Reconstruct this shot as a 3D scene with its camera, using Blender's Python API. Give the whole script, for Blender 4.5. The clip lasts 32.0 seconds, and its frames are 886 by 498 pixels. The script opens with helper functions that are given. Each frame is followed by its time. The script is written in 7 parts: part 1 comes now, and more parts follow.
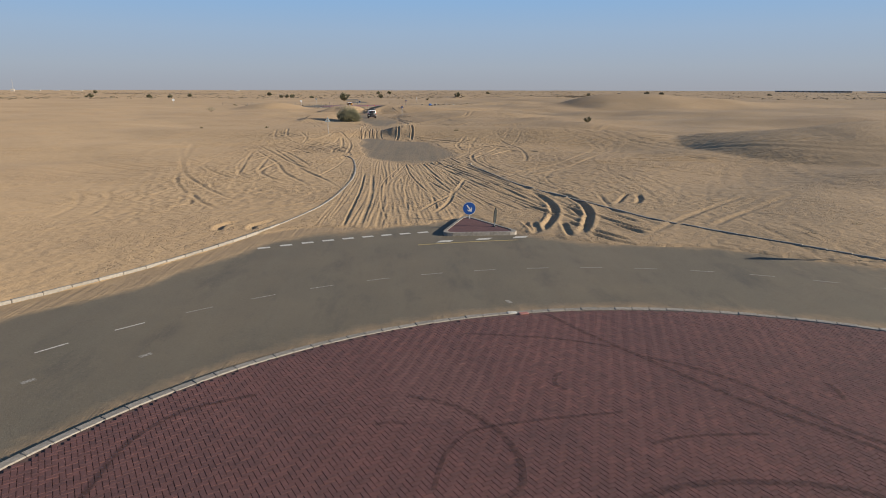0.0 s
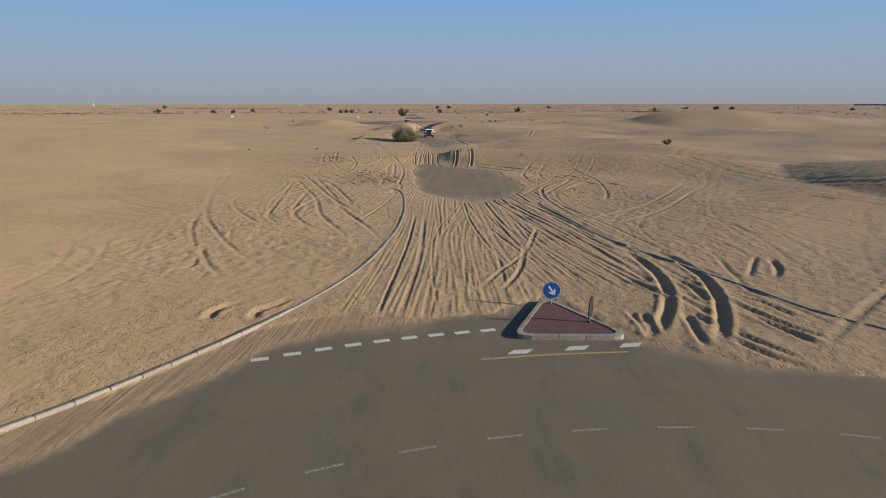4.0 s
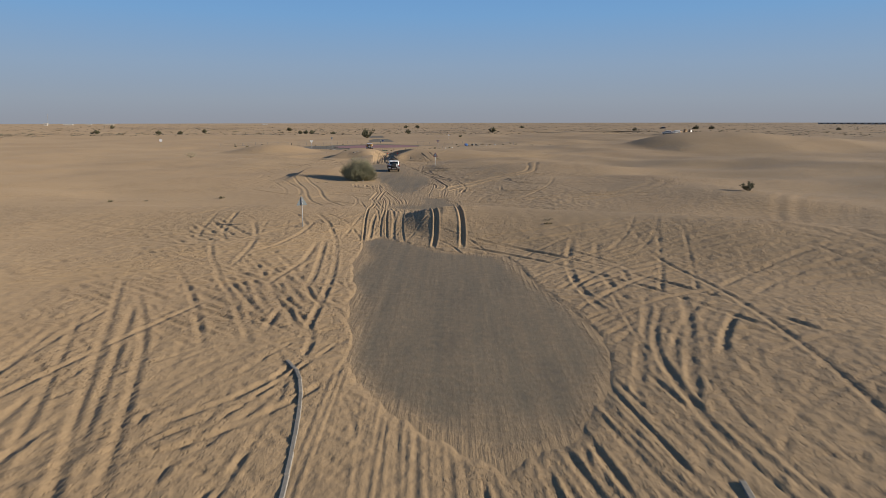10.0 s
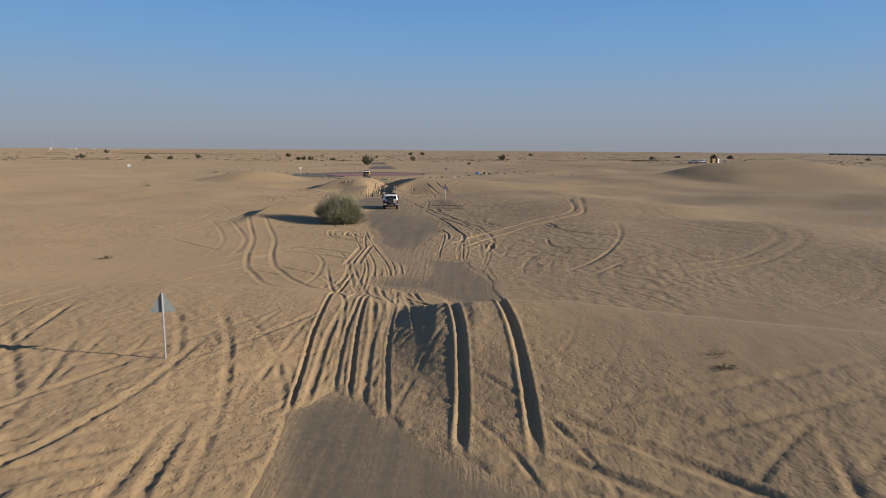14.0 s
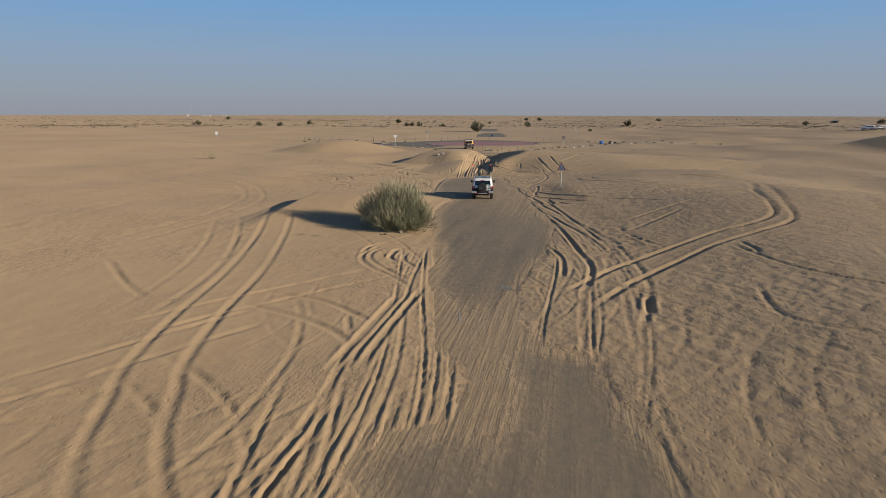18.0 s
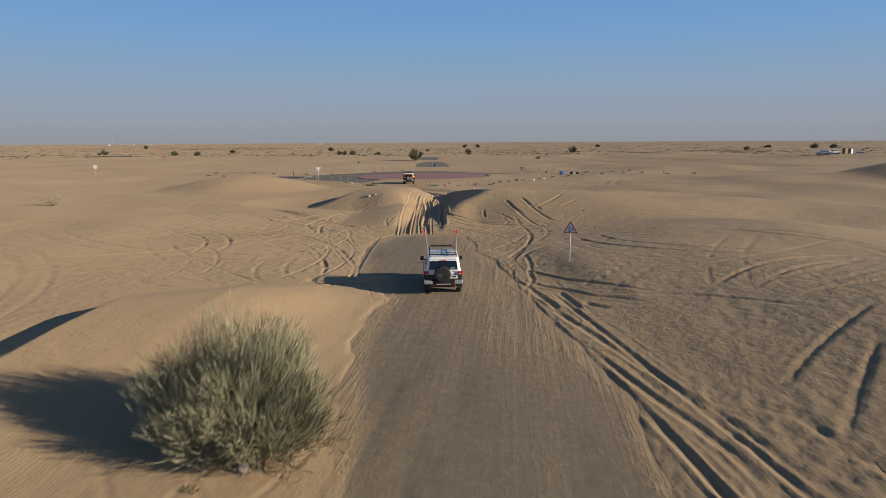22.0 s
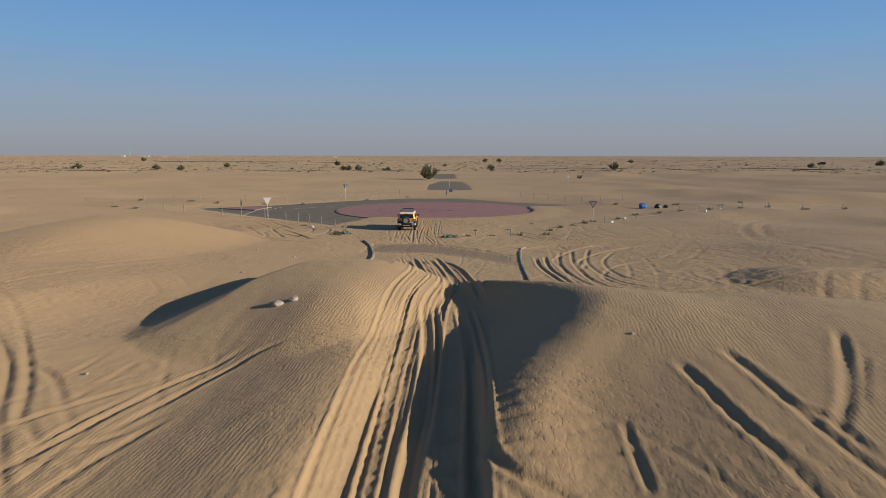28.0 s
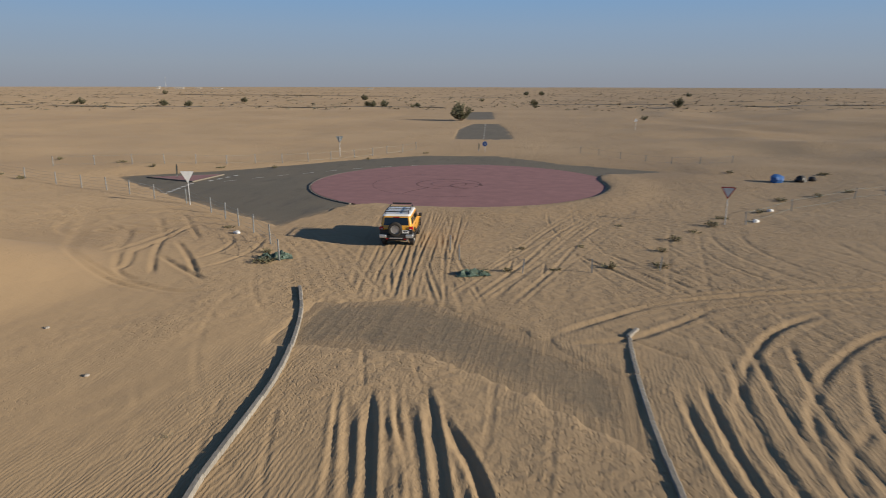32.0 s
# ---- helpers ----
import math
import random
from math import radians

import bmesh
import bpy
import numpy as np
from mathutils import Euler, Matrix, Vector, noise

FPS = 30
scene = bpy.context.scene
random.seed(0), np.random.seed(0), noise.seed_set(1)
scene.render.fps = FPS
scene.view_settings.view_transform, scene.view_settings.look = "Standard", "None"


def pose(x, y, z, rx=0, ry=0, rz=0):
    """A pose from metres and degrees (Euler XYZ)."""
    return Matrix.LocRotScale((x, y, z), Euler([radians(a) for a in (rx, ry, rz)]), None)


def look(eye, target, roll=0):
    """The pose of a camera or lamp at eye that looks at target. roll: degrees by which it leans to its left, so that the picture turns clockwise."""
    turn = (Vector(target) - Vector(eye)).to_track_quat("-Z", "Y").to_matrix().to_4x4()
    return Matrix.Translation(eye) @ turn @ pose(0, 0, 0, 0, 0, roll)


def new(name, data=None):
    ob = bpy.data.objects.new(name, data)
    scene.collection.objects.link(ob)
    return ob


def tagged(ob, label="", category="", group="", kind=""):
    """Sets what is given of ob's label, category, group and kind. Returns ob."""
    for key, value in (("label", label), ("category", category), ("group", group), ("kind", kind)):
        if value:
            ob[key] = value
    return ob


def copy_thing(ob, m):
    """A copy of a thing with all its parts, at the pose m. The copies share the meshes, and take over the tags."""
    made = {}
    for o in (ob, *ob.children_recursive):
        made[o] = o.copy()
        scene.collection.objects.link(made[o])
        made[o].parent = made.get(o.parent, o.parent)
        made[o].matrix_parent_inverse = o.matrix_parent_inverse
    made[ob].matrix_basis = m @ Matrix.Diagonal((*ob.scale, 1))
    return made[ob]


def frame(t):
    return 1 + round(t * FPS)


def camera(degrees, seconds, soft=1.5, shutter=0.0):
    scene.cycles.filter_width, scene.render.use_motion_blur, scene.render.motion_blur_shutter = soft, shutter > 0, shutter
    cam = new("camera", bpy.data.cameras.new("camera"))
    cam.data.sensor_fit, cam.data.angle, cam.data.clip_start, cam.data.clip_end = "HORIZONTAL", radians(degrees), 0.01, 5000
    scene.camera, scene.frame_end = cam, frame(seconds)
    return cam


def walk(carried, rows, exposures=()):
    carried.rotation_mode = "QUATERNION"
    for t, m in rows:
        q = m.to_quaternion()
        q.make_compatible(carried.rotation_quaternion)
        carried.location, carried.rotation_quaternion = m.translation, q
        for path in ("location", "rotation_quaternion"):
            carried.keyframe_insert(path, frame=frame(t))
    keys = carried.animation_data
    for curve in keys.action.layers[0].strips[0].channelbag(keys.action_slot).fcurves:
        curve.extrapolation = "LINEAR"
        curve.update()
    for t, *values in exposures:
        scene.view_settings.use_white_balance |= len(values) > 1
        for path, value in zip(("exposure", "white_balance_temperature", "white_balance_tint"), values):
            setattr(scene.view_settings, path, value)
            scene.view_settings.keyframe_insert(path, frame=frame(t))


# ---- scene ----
cam = camera(69.2, 32.0, soft=0.6, shutter=0.5)
PATH = [
    (0, (1.031, -5.79, 6.359), (1.077, -3.85, 5.873), 0.1),
    (0.5, (0.992, -4.672, 6.48), (1.018, -2.737, 5.975), 0.4),
    (1, (0.999, -3.464, 6.6), (1.002, -1.534, 6.073), 0.1),
    (1.5, (0.958, -2.33, 6.756), (0.94, -0.407, 6.21), 0.1),
    (2, (0.91, -1.296, 6.801), (0.869, 0.629, 6.26), 0.1),
    (2.5, (0.88, -0.272, 6.905), (0.812, 1.655, 6.374), 0.1),
    (3, (0.835, 0.791, 7.009), (0.739, 2.723, 6.501), 0.1),
    (3.5, (0.759, 1.874, 7.111), (0.638, 3.812, 6.632), 0.1),
    (5.5, (-0.046, 8.771, 7.347), (-0.182, 10.729, 6.961), -0.1),
    (6, (-0.42, 11.435, 7.582), (-0.536, 13.391, 7.181), 0.0),
    (6.5, (-0.559, 14.387, 7.654), (-0.648, 16.342, 7.245), 0.0),
    (7, (-0.877, 17.588, 7.627), (-0.93, 19.545, 7.218), -0.1),
    (7.5, (-1.211, 20.767, 7.608), (-1.227, 22.725, 7.201), 0.1),
    (8, (-1.402, 23.972, 7.626), (-1.396, 25.93, 7.219), 0.1),
    (8.5, (-1.474, 27.127, 7.679), (-1.462, 29.085, 7.272), 0.2),
    (9, (-1.49, 30.046, 7.663), (-1.487, 32.006, 7.266), 0.1),
    (9.5, (-1.422, 33.258, 7.696), (-1.44, 35.219, 7.304), -0.2),
    (10, (-1.504, 36.409, 7.752), (-1.541, 38.369, 7.36), -0.1),
    (10.5, (-1.63, 39.669, 7.823), (-1.683, 41.629, 7.429), 0.0),
    (11, (-1.796, 43.033, 7.879), (-1.863, 44.991, 7.481), 0.1),
    (11.5, (-1.829, 46.001, 7.945), (-1.909, 47.959, 7.547), 0.1),
    (12, (-1.999, 49.082, 8.028), (-2.082, 51.04, 7.629), 0.1),
    (12.5, (-2.229, 52.149, 8.006), (-2.307, 54.11, 7.623), 0.2),
    (13, (-2.455, 55.227, 7.954), (-2.521, 57.192, 7.584), 0.2),
    (13.5, (-2.721, 58.363, 7.574), (-2.769, 60.334, 7.237), 0.4),
    (15.5, (-3.243, 69.731, 6.264), (-3.37, 71.707, 5.976), 0.1),
    (16, (-2.68, 72.887, 6.375), (-2.907, 74.848, 6.057), 0.0),
    (16.5, (-2.508, 75.686, 6.713), (-2.818, 77.626, 6.34), 0.1),
    (17, (-2.55, 78.476, 6.855), (-2.927, 80.398, 6.45), 0.1),
    (17.5, (-2.845, 81.053, 6.899), (-3.254, 82.967, 6.485), 0.0),
    (18, (-3.403, 83.491, 6.973), (-3.8, 85.407, 6.559), 0.1),
    (18.5, (-4.086, 85.939, 7.001), (-4.448, 87.864, 6.599), 0.2),
    (19, (-4.776, 88.393, 6.965), (-5.099, 90.33, 6.585), 0.1),
    (19.5, (-5.46, 91.154, 6.816), (-5.746, 93.102, 6.462), 0.1),
    (20, (-6.109, 94.147, 6.717), (-6.363, 96.101, 6.379), 0.1),
    (20.5, (-6.61, 97.583, 6.716), (-6.845, 99.541, 6.386), -0.0),
    (21, (-7.027, 100.72, 6.828), (-7.251, 102.68, 6.496), -0.0),
    (21.5, (-7.493, 104.037, 6.827), (-7.71, 105.997, 6.496), -0.2),
    (22, (-7.852, 107.403, 6.946), (-8.064, 109.363, 6.612), -0.3),
    (22.5, (-8.186, 110.793, 6.959), (-8.397, 112.753, 6.624), -0.5),
    (23, (-8.557, 114.353, 6.894), (-8.769, 116.313, 6.558), 0.1),
    (23.5, (-8.803, 118.023, 6.876), (-9.025, 119.981, 6.534), -0.3),
    (24, (-9.142, 121.435, 6.832), (-9.372, 123.392, 6.488), -0.2),
    (24.5, (-9.553, 124.594, 6.813), (-9.793, 126.551, 6.478), 0.1),
    (26.5, (-11.507, 139.613, 6.969), (-11.795, 141.567, 6.656), -0.1),
    (27, (-11.92, 142.773, 6.934), (-12.211, 144.729, 6.633), 0.1),
    (27.5, (-12.314, 146.144, 6.963), (-12.6, 148.103, 6.68), 0.2),
    (28, (-12.772, 149.623, 7.25), (-13.038, 151.583, 6.956), 0.1),
    (28.5, (-13.321, 153.354, 7.526), (-13.561, 155.315, 7.217), 0.3),
    (29, (-13.847, 156.966, 7.668), (-14.071, 158.928, 7.351), 0.5),
    (29.5, (-14.118, 160.573, 7.911), (-14.343, 162.532, 7.578), 0.6),
    (30, (-14.292, 164.238, 8.051), (-14.53, 166.192, 7.694), 0.3),
    (30.5, (-14.939, 167.377, 8.292), (-15.163, 169.326, 7.899), 0.3),
    (31, (-15.429, 170.44, 8.474), (-15.649, 172.381, 8.047), -0.1),
    (31.5, (-15.501, 174.256, 8.193), (-15.756, 176.186, 7.734), 0.2),
    (32, (-15.643, 177.272, 8.249), (-16.016, 179.173, 7.753), 0.1),
]
walk(cam, [(t, look(eye, target, roll)) for t, eye, target, roll in PATH],
     exposures=[(0, 0.69, 6650, 10), (2, 0.69, 6620, 10), (3.2, 0.61, 6550, 10), (5.5, 0.41, 6500, 10), (14, 0.39, 6550, 10), (16, 0.39, 6850, 9.5), (17, 0.39, 6700, 10), (20, 0.39, 6600, 10), (23, 0.40, 6760, 11), (24, 0.40, 6800, 11), (28, 0.38, 6780, 10.5), (31, 0.36, 6650, 10), (32, 0.34, 6500, 9)])

# ---- light ----
SUN_EL, SUN_AZ = 16.5, 99.5
world = bpy.data.worlds.new("sky")
scene.world = world
world.use_nodes = True
wn = world.node_tree.nodes
sky = wn.new("ShaderNodeTexSky")
sky.sky_type = "NISHITA"
sky.sun_disc = False
sky.sun_elevation, sky.sun_rotation = radians(SUN_EL), radians(SUN_AZ)
sky.air_density, sky.dust_density, sky.ozone_density, sky.altitude = 1.0, 0.7, 3.0, 0
# dusty haze, thick at the horizon and thinning upwards
wt = wn.new("ShaderNodeTexCoord")
wx = wn.new("ShaderNodeSeparateXYZ")
world.node_tree.links.new(wt.outputs["Generated"], wx.inputs[0])


def sky_ramp(stops):
    r = wn.new("ShaderNodeValToRGB")
    while len(r.color_ramp.elements) < len(stops):
        r.color_ramp.elements.new(0.5)
    for e, (p, v) in zip(r.color_ramp.elements, stops):
        e.position, e.color = p, (*v, 1)
    world.node_tree.links.new(wx.outputs["Z"], r.inputs["Fac"])
    return r.outputs["Color"]


def sky_mix(blend, fac, a, b):
    m = wn.new("ShaderNodeMix")
    m.data_type, m.blend_type = "RGBA", blend
    for sock, v in ((m.inputs[0], fac), (m.inputs[6], a), (m.inputs[7], b)):
        if hasattr(v, "is_linked"):
            world.node_tree.links.new(v, sock)
        else:
            sock.default_value = v
    return m.outputs[2]


haze = sky_ramp([(0.0, (0.215, 0.233, 0.27)), (0.03, (0.222, 0.26, 0.314)), (0.08, (0.20, 0.277, 0.385)), (0.15, (0.137, 0.275, 0.475)), (0.23, (0.093, 0.235, 0.485)), (0.36, (0.064, 0.183, 0.445))])
haze10 = sky_mix("MULTIPLY", 1.0, haze, (10, 10, 10, 1))
thick = sky_ramp([(0.0, (0.97, 0.97, 0.97)), (0.28, (0.9, 0.9, 0.9)), (0.42, (0.45, 0.45, 0.45)), (0.7, (0.0, 0.0, 0.0))])
dim = sky_mix("MULTIPLY", 1.0, sky.outputs["Color"], (0.5, 0.5, 0.5, 1))
wn["Background"].inputs["Strength"].default_value = 0.10
world.node_tree.links.new(sky_mix("MIX", thick, dim, haze10), wn["Background"].inputs["Color"])

sun = new("sun", bpy.data.lights.new("sun", "SUN"))
sun.data.energy, sun.data.angle, sun.data.color = 5.0, radians(0.5), (1.0, 0.88, 0.72)
sun.matrix_world = look((math.sin(radians(SUN_AZ)) * 50, math.cos(radians(SUN_AZ)) * 50, 50 * math.tan(radians(SUN_EL))), (0, 0, 0))


# ---- materials ----
def material(name, rough=0.6, metal=0.0, color=(0.5, 0.5, 0.5)):
    m = bpy.data.materials.new(name)
    m.use_nodes = True
    b = m.node_tree.nodes["Principled BSDF"]
    b.inputs["Base Color"].default_value = (*color, 1)
    b.inputs["Roughness"].default_value = rough
    b.inputs["Metallic"].default_value = metal
    return m


class Nodes:
    """A short way to write node trees."""

    def __init__(self, m):
        self.t = m.node_tree
        self.b = self.t.nodes["Principled BSDF"]

    def add(self, kind, **kw):
        n = self.t.nodes.new("ShaderNode" + kind)
        for k, v in kw.items():
            n.inputs[k.replace("_", " ")].default_value = v
        return n

    def link(self, a, b):
        self.t.links.new(a, b)

    def coords(self, scale=(1, 1, 1), kind="Object"):
        c = self.t.nodes.new("ShaderNodeTexCoord")
        m = self.t.nodes.new("ShaderNodeMapping")
        m.inputs["Scale"].default_value = scale
        self.link(c.outputs[kind], m.inputs["Vector"])
        return m.outputs["Vector"]

    def noise(self, scale, detail=4, vec=None, rough=0.55, distort=0.0):
        n = self.add("TexNoise", Scale=scale, Detail=detail, Roughness=rough, Distortion=distort)
        if vec is not None:
            self.link(vec, n.inputs["Vector"])
        return n.outputs["Fac"]

    def ramp(self, fac, stops):
        r = self.t.nodes.new("ShaderNodeValToRGB")
        while len(r.color_ramp.elements) < len(stops):
            r.color_ramp.elements.new(0.5)
        for e, (p, c) in zip(r.color_ramp.elements, stops):
            e.position = p
            e.color = (*c, 1) if len(c) == 3 else c
        self.link(fac, r.inputs["Fac"])
        return r.outputs["Color"]

    def mix(self, fac, a, b, blend="MIX"):
        n = self.t.nodes.new("ShaderNodeMix")
        n.data_type, n.blend_type = "RGBA", blend
        for sock, v in ((n.inputs[0], fac), (n.inputs[6], a), (n.inputs[7], b)):
            if hasattr(v, "is_linked"):
                self.link(v, sock)
            else:
                sock.default_value = v if not isinstance(v, tuple) else (*v, 1)
        return n.outputs[2]

    def maths(self, op, a, b=0.0):
        n = self.t.nodes.new("ShaderNodeMath")
        n.operation = op
        for sock, v in zip(n.inputs, (a, b)):
            if hasattr(v, "is_linked"):
                self.link(v, sock)
            else:
                sock.default_value = v
        return n.outputs[0]

    def bump(self, height, distance, strength=1.0, before=None):
        n = self.add("Bump", Distance=distance, Strength=strength)
        self.link(height, n.inputs["Height"])
        if before is not None:
            self.link(before, n.inputs["Normal"])
        return n.outputs["Normal"]

    def color(self, c):
        self.link(c, self.b.inputs["Base Color"])

    def normal(self, n):
        self.link(n, self.b.inputs["Normal"])


def sand_material():
    m = material("sand", 0.95)
    n = Nodes(m)
    v = n.coords()
    big = n.noise(0.035, 5, v)
    mid = n.noise(0.5, 6, v, 0.65)
    grain = n.noise(45, 3, v)
    c = n.ramp(big, [(0.3, (0.338, 0.236, 0.133)), (0.5, (0.378, 0.267, 0.150)), (0.72, (0.416, 0.297, 0.171))])
    c = n.mix(n.maths("MULTIPLY", n.ramp(mid, [(0.35, (0, 0, 0)), (0.75, (1, 1, 1))]), 0.35), c, (0.328, 0.228, 0.128))
    c = n.mix(n.maths("MULTIPLY", grain, 0.22), c, (0.27, 0.19, 0.12))
    bits = n.ramp(n.noise(11, 2, v), [(0.68, (0, 0, 0)), (0.74, (1, 1, 1))])
    sparse = n.ramp(n.noise(0.3, 4, v), [(0.45, (0, 0, 0)), (0.65, (1, 1, 1))])
    c = n.mix(n.maths("MULTIPLY", n.maths("MULTIPLY", bits, sparse), 0.5), c, (0.2, 0.135, 0.08))
    far = n.ramp(n.noise(0.011, 6, n.coords((0.5, 1.4, 1)), 0.65), [(0.5, (0, 0, 0)), (0.68, (1, 1, 1))])
    c = n.mix(n.maths("MULTIPLY", far, 0.4), c, (0.31, 0.215, 0.12))
    n.color(c)
    rip = n.t.nodes.new("ShaderNodeTexWave")
    rip.wave_type, rip.bands_direction, rip.wave_profile = "BANDS", "X", "SIN"
    for k, val in (("Scale", 2.3), ("Distortion", 12.0), ("Detail", 5.0), ("Detail Scale", 0.7), ("Detail Roughness", 0.6)):
        rip.inputs[k].default_value = val
    vr = n.coords((1.0, 0.45, 1.0))
    n.link(vr, rip.inputs["Vector"])
    where = n.ramp(n.noise(0.07, 3, v), [(0.45, (0.08, 0.08, 0.08)), (0.65, (1, 1, 1))])
    blown = n.t.nodes.new("ShaderNodeAttribute")
    blown.attribute_name = "windblown"
    rippled = n.t.nodes.new("ShaderNodeAttribute")
    rippled.attribute_name = "rippled"
    wind = n.maths("ADD", n.maths("MULTIPLY", rippled.outputs["Fac"], 0.92), 0.08)
    h1 = n.maths("MULTIPLY", n.maths("MULTIPLY", rip.outputs["Fac"], where), wind)
    b1 = n.bump(h1, 0.008)
    relief = n.maths("SUBTRACT", 1.0, n.maths("MULTIPLY", blown.outputs["Fac"], 0.72))
    b2 = n.bump(n.maths("MULTIPLY", n.noise(2.6, 3, v, 0.5), relief), 0.06, 1.0, b1)
    pits = n.ramp(n.noise(7.5, 3, v), [(0.33, (0, 0, 0)), (0.44, (1, 1, 1))])
    pitted = n.ramp(n.noise(0.16, 3, v), [(0.45, (0, 0, 0)), (0.6, (1, 1, 1))])
    b2 = n.bump(n.maths("MULTIPLY", n.maths("MULTIPLY", pits, pitted), relief), 0.03, 1.0, b2)
    b3 = n.bump(n.maths("MULTIPLY", n.noise(12, 4, v, 0.6), relief), 0.012, 1.0, b2)
    n.normal(n.bump(grain, 0.004, 1.0, b3))
    n.b.inputs["Diffuse Roughness"].default_value = 0.25
    return m


def asphalt_material():
    """Asphalt with blown sand on it: the mesh's own dust attribute says how much lies where."""
    m = material("asphalt", 0.9)
    n = Nodes(m)
    v = n.coords()
    c = n.ramp(n.noise(60, 3, v, 0.75), [(0.3, (0.092, 0.079, 0.057)), (0.7, (0.17, 0.146, 0.104))])
    c = n.mix(n.maths("MULTIPLY", n.ramp(n.noise(0.22, 5, v, 0.65), [(0.4, (0, 0, 0)), (0.7, (1, 1, 1))]), 0.5), c, (0.19, 0.153, 0.102))
    worn = n.ramp(n.noise(1.0, 5, n.coords((0.9, 0.12, 1)), 0.65), [(0.40, (0, 0, 0)), (0.68, (1, 1, 1))])
    c = n.mix(n.maths("MULTIPLY", worn, 0.22), c, (0.18, 0.164, 0.121))
    oil = n.ramp(n.noise(0.7, 6, n.coords((1.0, 0.3, 1)), 0.7), [(0.52, (0, 0, 0)), (0.72, (1, 1, 1))])
    c = n.mix(n.maths("MULTIPLY", oil, 0.62), c, (0.062, 0.058, 0.05))
    fleck = n.ramp(n.noise(17, 3, v, 0.7), [(0.56, (0, 0, 0)), (0.68, (1, 1, 1))])
    c = n.mix(n.maths("MULTIPLY", fleck, 0.4), c, (0.25, 0.22, 0.165))
    chips = n.ramp(n.noise(14, 3, n.coords((1, 1, 3)), 0.7), [(0.32, (1, 1, 1)), (0.44, (0, 0, 0))])
    c = n.mix(n.maths("MULTIPLY", chips, 0.4), c, (0.05, 0.045, 0.035))
    streak = n.noise(1.0, 5, n.coords((1.7, 0.07, 1)), 0.6)
    att = n.t.nodes.new("ShaderNodeAttribute")
    att.attribute_name = "dust"
    f = n.maths("ADD", att.outputs["Fac"], n.maths("MULTIPLY", n.maths("SUBTRACT", n.maths("ADD", streak, n.noise(3, 5, v, 0.65)), 1.0), 0.55))
    f = n.maths("MULTIPLY", n.maths("SUBTRACT", f, 0.16), 1.5)
    f = n.maths("MINIMUM", n.maths("MAXIMUM", f, 0.0), 0.94)
    drift = n.ramp(n.noise(1.3, 6, v, 0.7), [(0.3, (0.30, 0.211, 0.120)), (0.7, (0.385, 0.274, 0.157))])
    c = n.mix(f, c, drift)
    n.color(c)
    # thin sand lies in wheel streaks and small lumps
    heap = n.maths("ADD", n.noise(1.0, 4, n.coords((5.0, 0.22, 1)), 0.6), n.maths("MULTIPLY", n.noise(6, 5, v, 0.7), 0.45))
    b = n.bump(n.maths("MULTIPLY", heap, n.maths("MULTIPLY", f, f)), 0.05)
    n.normal(n.bump(n.noise(140, 2, v), 0.004, 1.0, b))
    return m


def speckled(name, dark, light, scale, rough=0.85, bump=0.004, spread=(0.3, 0.7), metal=0.0, random_amount=0.0):
    m = material(name, rough, metal)
    n = Nodes(m)
    v = n.coords()
    c = n.ramp(n.noise(scale, 5, v, 0.6), [(spread[0], dark), (spread[1], light)])
    if random_amount:
        oi = n.t.nodes.new("ShaderNodeObjectInfo")
        hsv = n.add("HueSaturation")
        n.link(c, hsv.inputs["Color"])
        n.link(n.maths("ADD", n.maths("MULTIPLY", oi.outputs["Random"], random_amount), 1 - random_amount / 2), hsv.inputs["Value"])
        c = hsv.outputs["Color"]
    n.color(c)
    if bump:
        n.normal(n.bump(n.noise(scale * 3, 3, v), bump))
    return m


SAND = sand_material()
ASPHALT = asphalt_material()
KERB_MID = speckled("dusty_kerb_concrete", (0.185, 0.168, 0.142), (0.31, 0.288, 0.25), 9, 0.9, 0.004, random_amount=0.3)
# kerb concrete with the shade along its edge put into the colour
KERB_SHADE_DARK = speckled("shade_darkened_kerb_concrete", (0.12, 0.105, 0.085), (0.22, 0.19, 0.15), 9, 0.9, 0.004, random_amount=0.3)
KERB = speckled("kerb_concrete", (0.19, 0.172, 0.145), (0.33, 0.305, 0.265), 9, 0.85, 0.004, random_amount=0.25)
ROAD_PAINT = speckled("road_paint", (0.36, 0.34, 0.29), (0.70, 0.69, 0.64), 14, 0.7, 0)
YELLOW_PAINT = speckled("yellow_road_paint", (0.28, 0.22, 0.1), (0.5, 0.38, 0.12), 10, 0.7, 0)


# ---- helpers for building ----
def mesh_object(name, bm, mat, parent=None, label="", smooth=False):
    me = bpy.data.meshes.new(name)
    bm.to_mesh(me)
    bm.free()
    for mm in (mat if isinstance(mat, (list, tuple)) else [mat]):
        me.materials.append(mm)
    if smooth:
        me.polygons.foreach_set("use_smooth", [True] * len(me.polygons))
    ob = new(name, me)
    ob.parent = parent
    if label:
        ob["label"] = label
    return ob


def part(name, bm, mat, parent, label="", smooth=False):
    return mesh_object(name, bm, mat, parent, label, smooth)


def thing(name, label, category, m=None, group="", kind=""):
    ob = new(name)
    ob.empty_display_size = 0.2
    if m is not None:
        ob.matrix_world = m
    return tagged(ob, label, category, group, kind)


